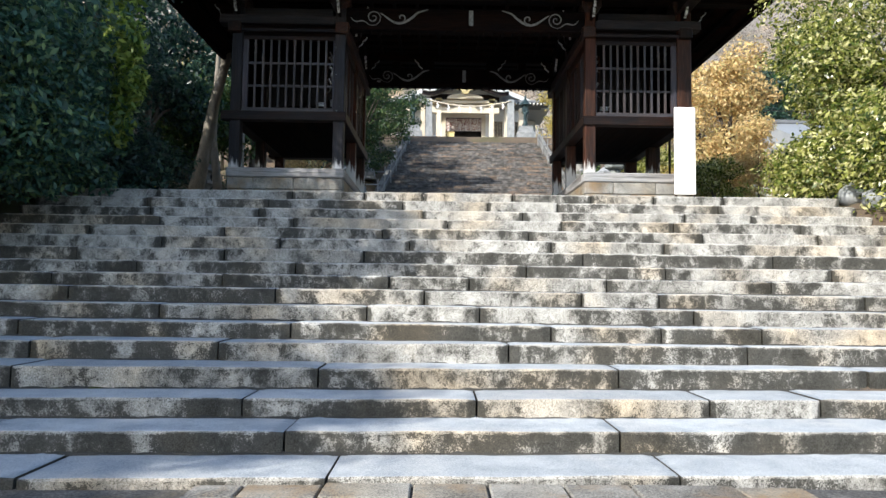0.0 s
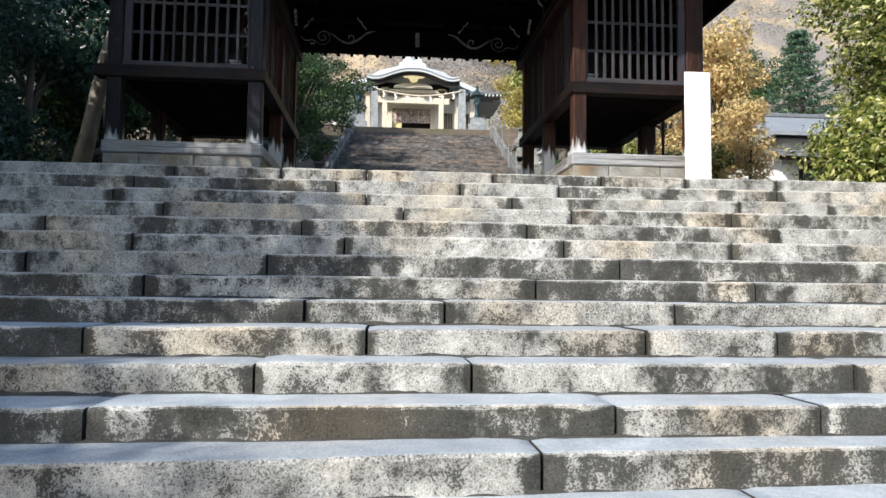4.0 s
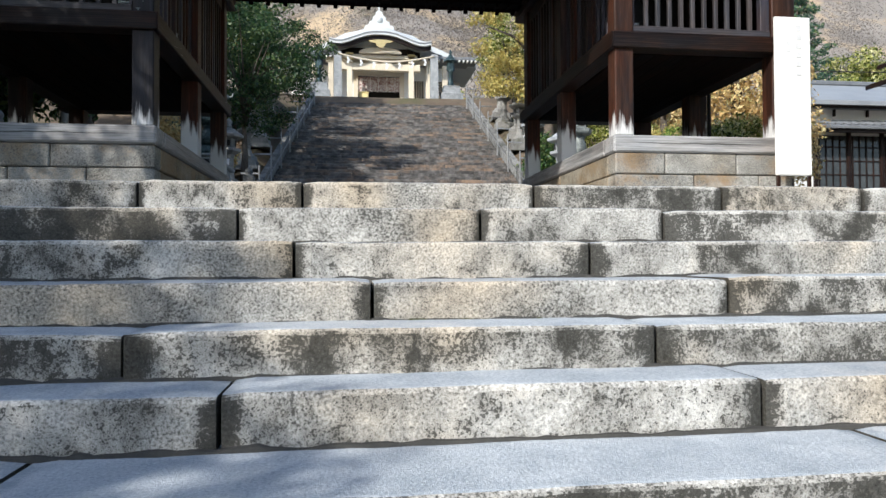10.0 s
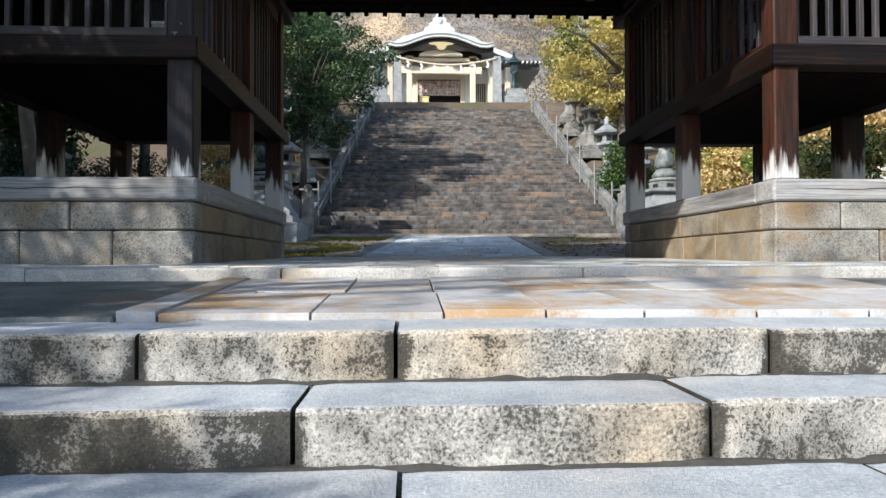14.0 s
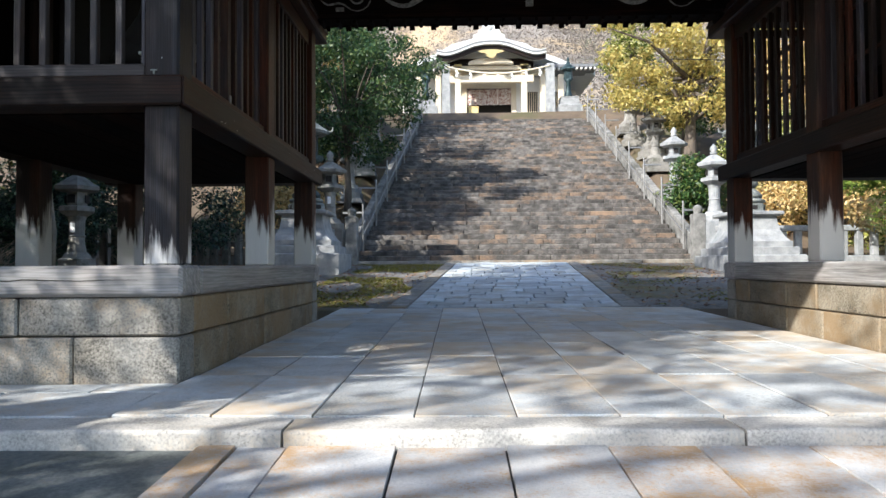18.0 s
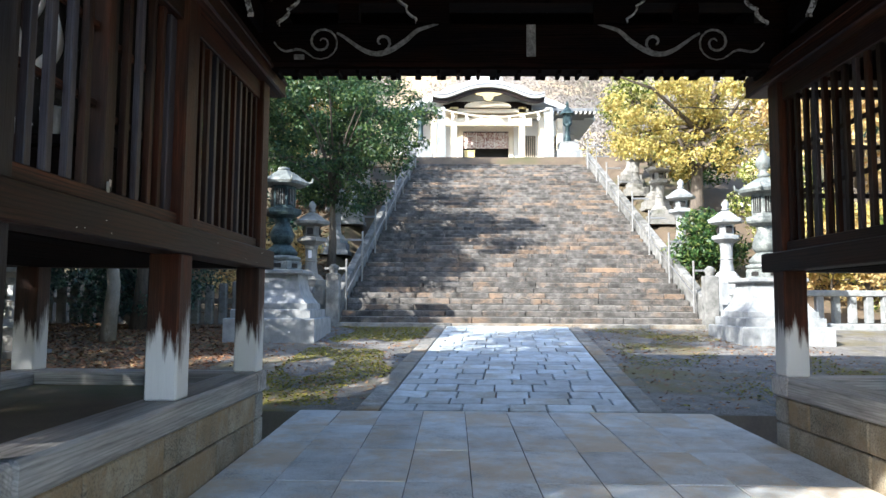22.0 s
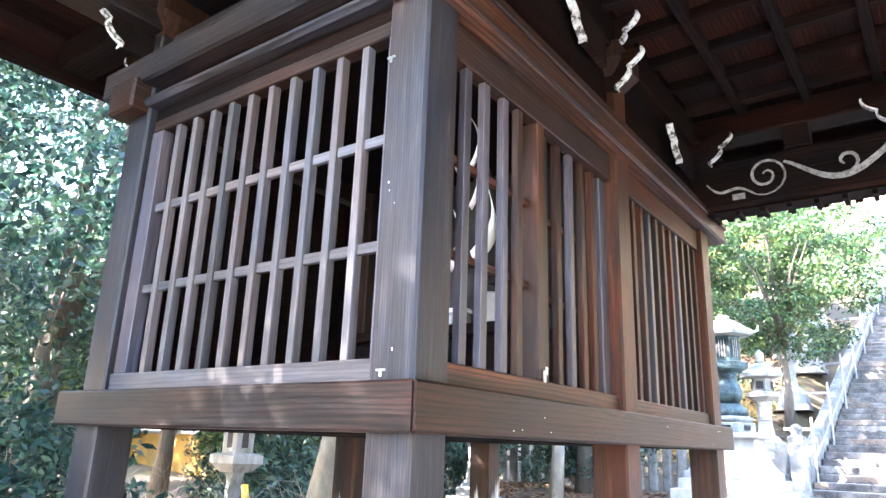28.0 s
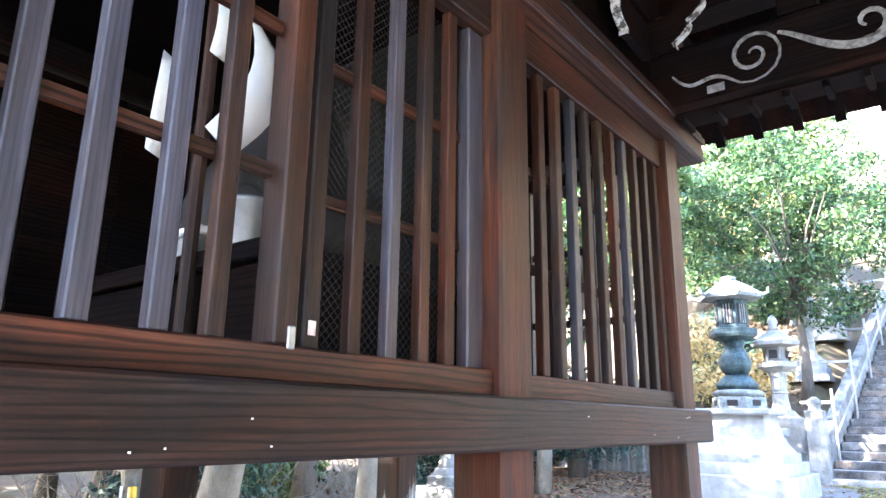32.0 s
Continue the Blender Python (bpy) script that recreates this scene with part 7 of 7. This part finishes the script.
tree("broadleaf_tree", (-3.6, 41.5, 9.2), 6, 0.16, (-3.1, 41.5, 13.0), (2.4, 2.4, 2.6), 22, 0.9, 8000, 0.11, leaf_green, bark, 242, "green tree near the head of the stairs", fill=0.45)
for k, (x, y, cz, m) in enumerate(((-7.0, 40.5, 12.0, leaf_orange), (-8.5, 45.5, 14.5, leaf_stair), (-5.6, 47.5, 15.5, leaf_orange), (-10.5, 38.0, 11.5, leaf_yellow))):
    tree("slope_tree", (x, y, ground_z(x, y)), 6, 0.16, (x, y, cz), (2.6, 2.4, 2.8), 40, 0.55, 6500, 0.11, m, bark_pale, 270 + k, "thin-leaved autumn tree on the slope behind the stairs", fill=0.25, limbs=14)
tree("autumn_shrub", (-4.6, 31.6, 3.9), 3, 0.07, (-4.4, 31.8, 5.6), (1.5, 1.2, 1.4), 14, 0.6, 4200, 0.08, leaf_orange, bark, 243, "russet autumn shrub behind the lanterns", category="bush", fill=0.4)
tree("yellow_tree", (10.4, 36.6, 6.6), 6, 0.24, (10.8, 36.8, 11.6), (4.4, 3.2, 2.9), 95, 0.52, 24000, 0.08, leaf_yellow, bark, 250, "broad tree in bright yellow autumn leaf", fill=0.25, limbs=20)
tree("yellow_tree", (14.8, 34.0, 5.6), 6, 0.2, (14.6, 34, 10.0), (2.8, 2.6, 2.6), 46, 0.6, 9000, 0.10, leaf_orange, bark, 251, "russet-tinged autumn tree on the slope", fill=0.42)
tree("broadleaf_tree", (10.9, 45.0, 10.9), 5, 0.14, (10.7, 45.0, 13.8), (1.3, 1.5, 2.2), 36, 0.5, 6000, 0.09, leaf_bright, bark, 252, "yellow-green tree beside the head of the stairs", fill=0.45)
for k, (x, y, cz, r, m) in enumerate(((9.3, 32.6, 6.1, (0.95, 1.0, 1.0), leaf_green), (11.6, 33.0, 7.2, (1.8, 1.4, 1.5), leaf_bright), (12.4, 31.4, 5.2, (2.2, 1.0, 1.1), leaf_orange), (15.2, 30.9, 4.1, (1.6, 0.6, 0.7), leaf_bright), (-3.4, 38, 8.9, (1.2, 2.2, 1.1), leaf_dark), (-4.6, 33.8, 6.3, (1.3, 1.6, 0.9), leaf_dark), (11.4, 40, 10.2, (1.8, 2.6, 1.4), leaf_green))):
    tree("slope_shrub", (x, y, ground_z(x, y)), 1.5, 0.05, (x, y, cz), r, 14, 0.55, 5000, 0.075, m, bark, 260 + k, "leafy shrub on the slope beside the stairs", category="bush", fill=0.5)

# far woods on the hill, joined
rng = np.random.default_rng(9)
# bare and evergreen tones are paled, with haze painted into them
for nm, m, n, seed in (("hill_woods_bare", leaf_material("bare_winter_twigs", [(0.19, 0.172, 0.152), (0.21, 0.188, 0.165), (0.235, 0.208, 0.18), (0.22, 0.192, 0.155)], trans=0.45, rough=0.9), 900, 1), ("hill_woods_green", leaf_material("far_evergreen", [(0.16, 0.18, 0.13), (0.21, 0.22, 0.16), (0.26, 0.26, 0.18)], trans=0.2, rough=0.9), 90, 2), ("hill_woods_gold", leaf_yellow, 60, 3)):
    bl = []
    for k in range(n):
        y = 66 + 170 * rng.random() ** 1.4
        x = rng.uniform(-0.75, 0.95) * y * 0.9
        r = rng.uniform(2.2, 4.0) * (0.8 + y / 200)
        if nm == "hill_woods_gold":
            y, x, r = rng.uniform(64, 90), rng.uniform(2, 45), rng.uniform(2, 3.2)
        bl.append(((x, y, ground_z(x, y) + 0.9 * r), (r, r, r * 1.15)))
    tagged(leaf_mesh(nm, m, bl, 420 * n, 0.19, 300 + seed, fill=0.45), "distant leafless and evergreen woods on the hillside", "woods", kind="stuff")

# fallen leaves
def litter(name, mat, count, area, size, seed, label, zf):
    rg = np.random.default_rng(seed)
    x0, x1, y0, y1 = area
    xy = np.stack([rg.uniform(x0, x1, count), rg.uniform(y0, y1, count)], 1)
    z = np.array([zf(*q) for q in xy]) + 0.015
    p = np.concatenate([xy, z[:, None]], 1)
    a = rg.uniform(0, 2 * math.pi, count)
    u = np.stack([np.cos(a), np.sin(a), rg.normal(0, 0.25, count)], 1) * (size * rg.uniform(0.6, 1.3, count))[:, None]
    w = np.stack([-np.sin(a), np.cos(a), rg.normal(0, 0.3, count)], 1) * (0.5 * size * rg.uniform(0.6, 1.3, count))[:, None]
    v = np.stack([p - u, p + w, p + u, p - w], 1).reshape(-1, 3)
    me = bpy.data.meshes.new(name)
    me.from_pydata(v.tolist(), [], (np.arange(count)[:, None] * 4 + np.arange(4)).tolist())
    me.materials.append(mat)
    return tagged(new(name, me), label, "leaves", kind="stuff")


litter("fallen_leaves", leaf_dead, 36000, (-12, -2.7, 12.8, 29.5), 0.05, 41, "reddish brown fallen leaves under the trees", ground_height)
litter("fallen_leaves_court", leaf_dead, 6500, (-2.7, 9, 20.3, 29.8), 0.035, 42, "scattered dry leaves on the gravel", ground_height)
litter("fallen_leaves_slope", leaf_dead, 6000, (-7, -2.6, 30.3, 44), 0.06, 43, "dry leaves on the slope", ground_height)
moss = leaf_material("moss_tuft", [(0.10, 0.11, 0.02), (0.2, 0.19, 0.03), (0.3, 0.26, 0.04)], trans=0.2, rough=0.9)
seam("step_moss", leaf_material("dark_moss", [(0.03, 0.035, 0.008), (0.07, 0.075, 0.015)], trans=0.1, rough=0.95), lambda x, n: noise.noise((x * 0.8, n * 5.7, 3.0)) > 0.52, 4.0, "yellow-green moss tufts along the foot of the steps", 0.014, front_feet)
litter("moss_left", moss, 16000, (-1.6, 0.9, 20.4, 29.4), 0.03, 44, "yellowish moss patches on the gravel", lambda x, y: ground_height(x, y) - (0.0 if noise.noise((x * 0.9, y * 0.45, 1.0)) > -0.08 and x < 0.1 + 0.077 * (y - 20) else 0.2))
litter("moss_right", moss, 12000, (4.2, 9.5, 20.4, 29.4), 0.03, 45, "yellowish moss patches on the gravel", lambda x, y: ground_height(x, y) - (0.0 if noise.noise((x * 0.6, y * 0.6, 5.0)) > 0.12 and x > 4.2 + 0.077 * (y - 20) else 0.2))
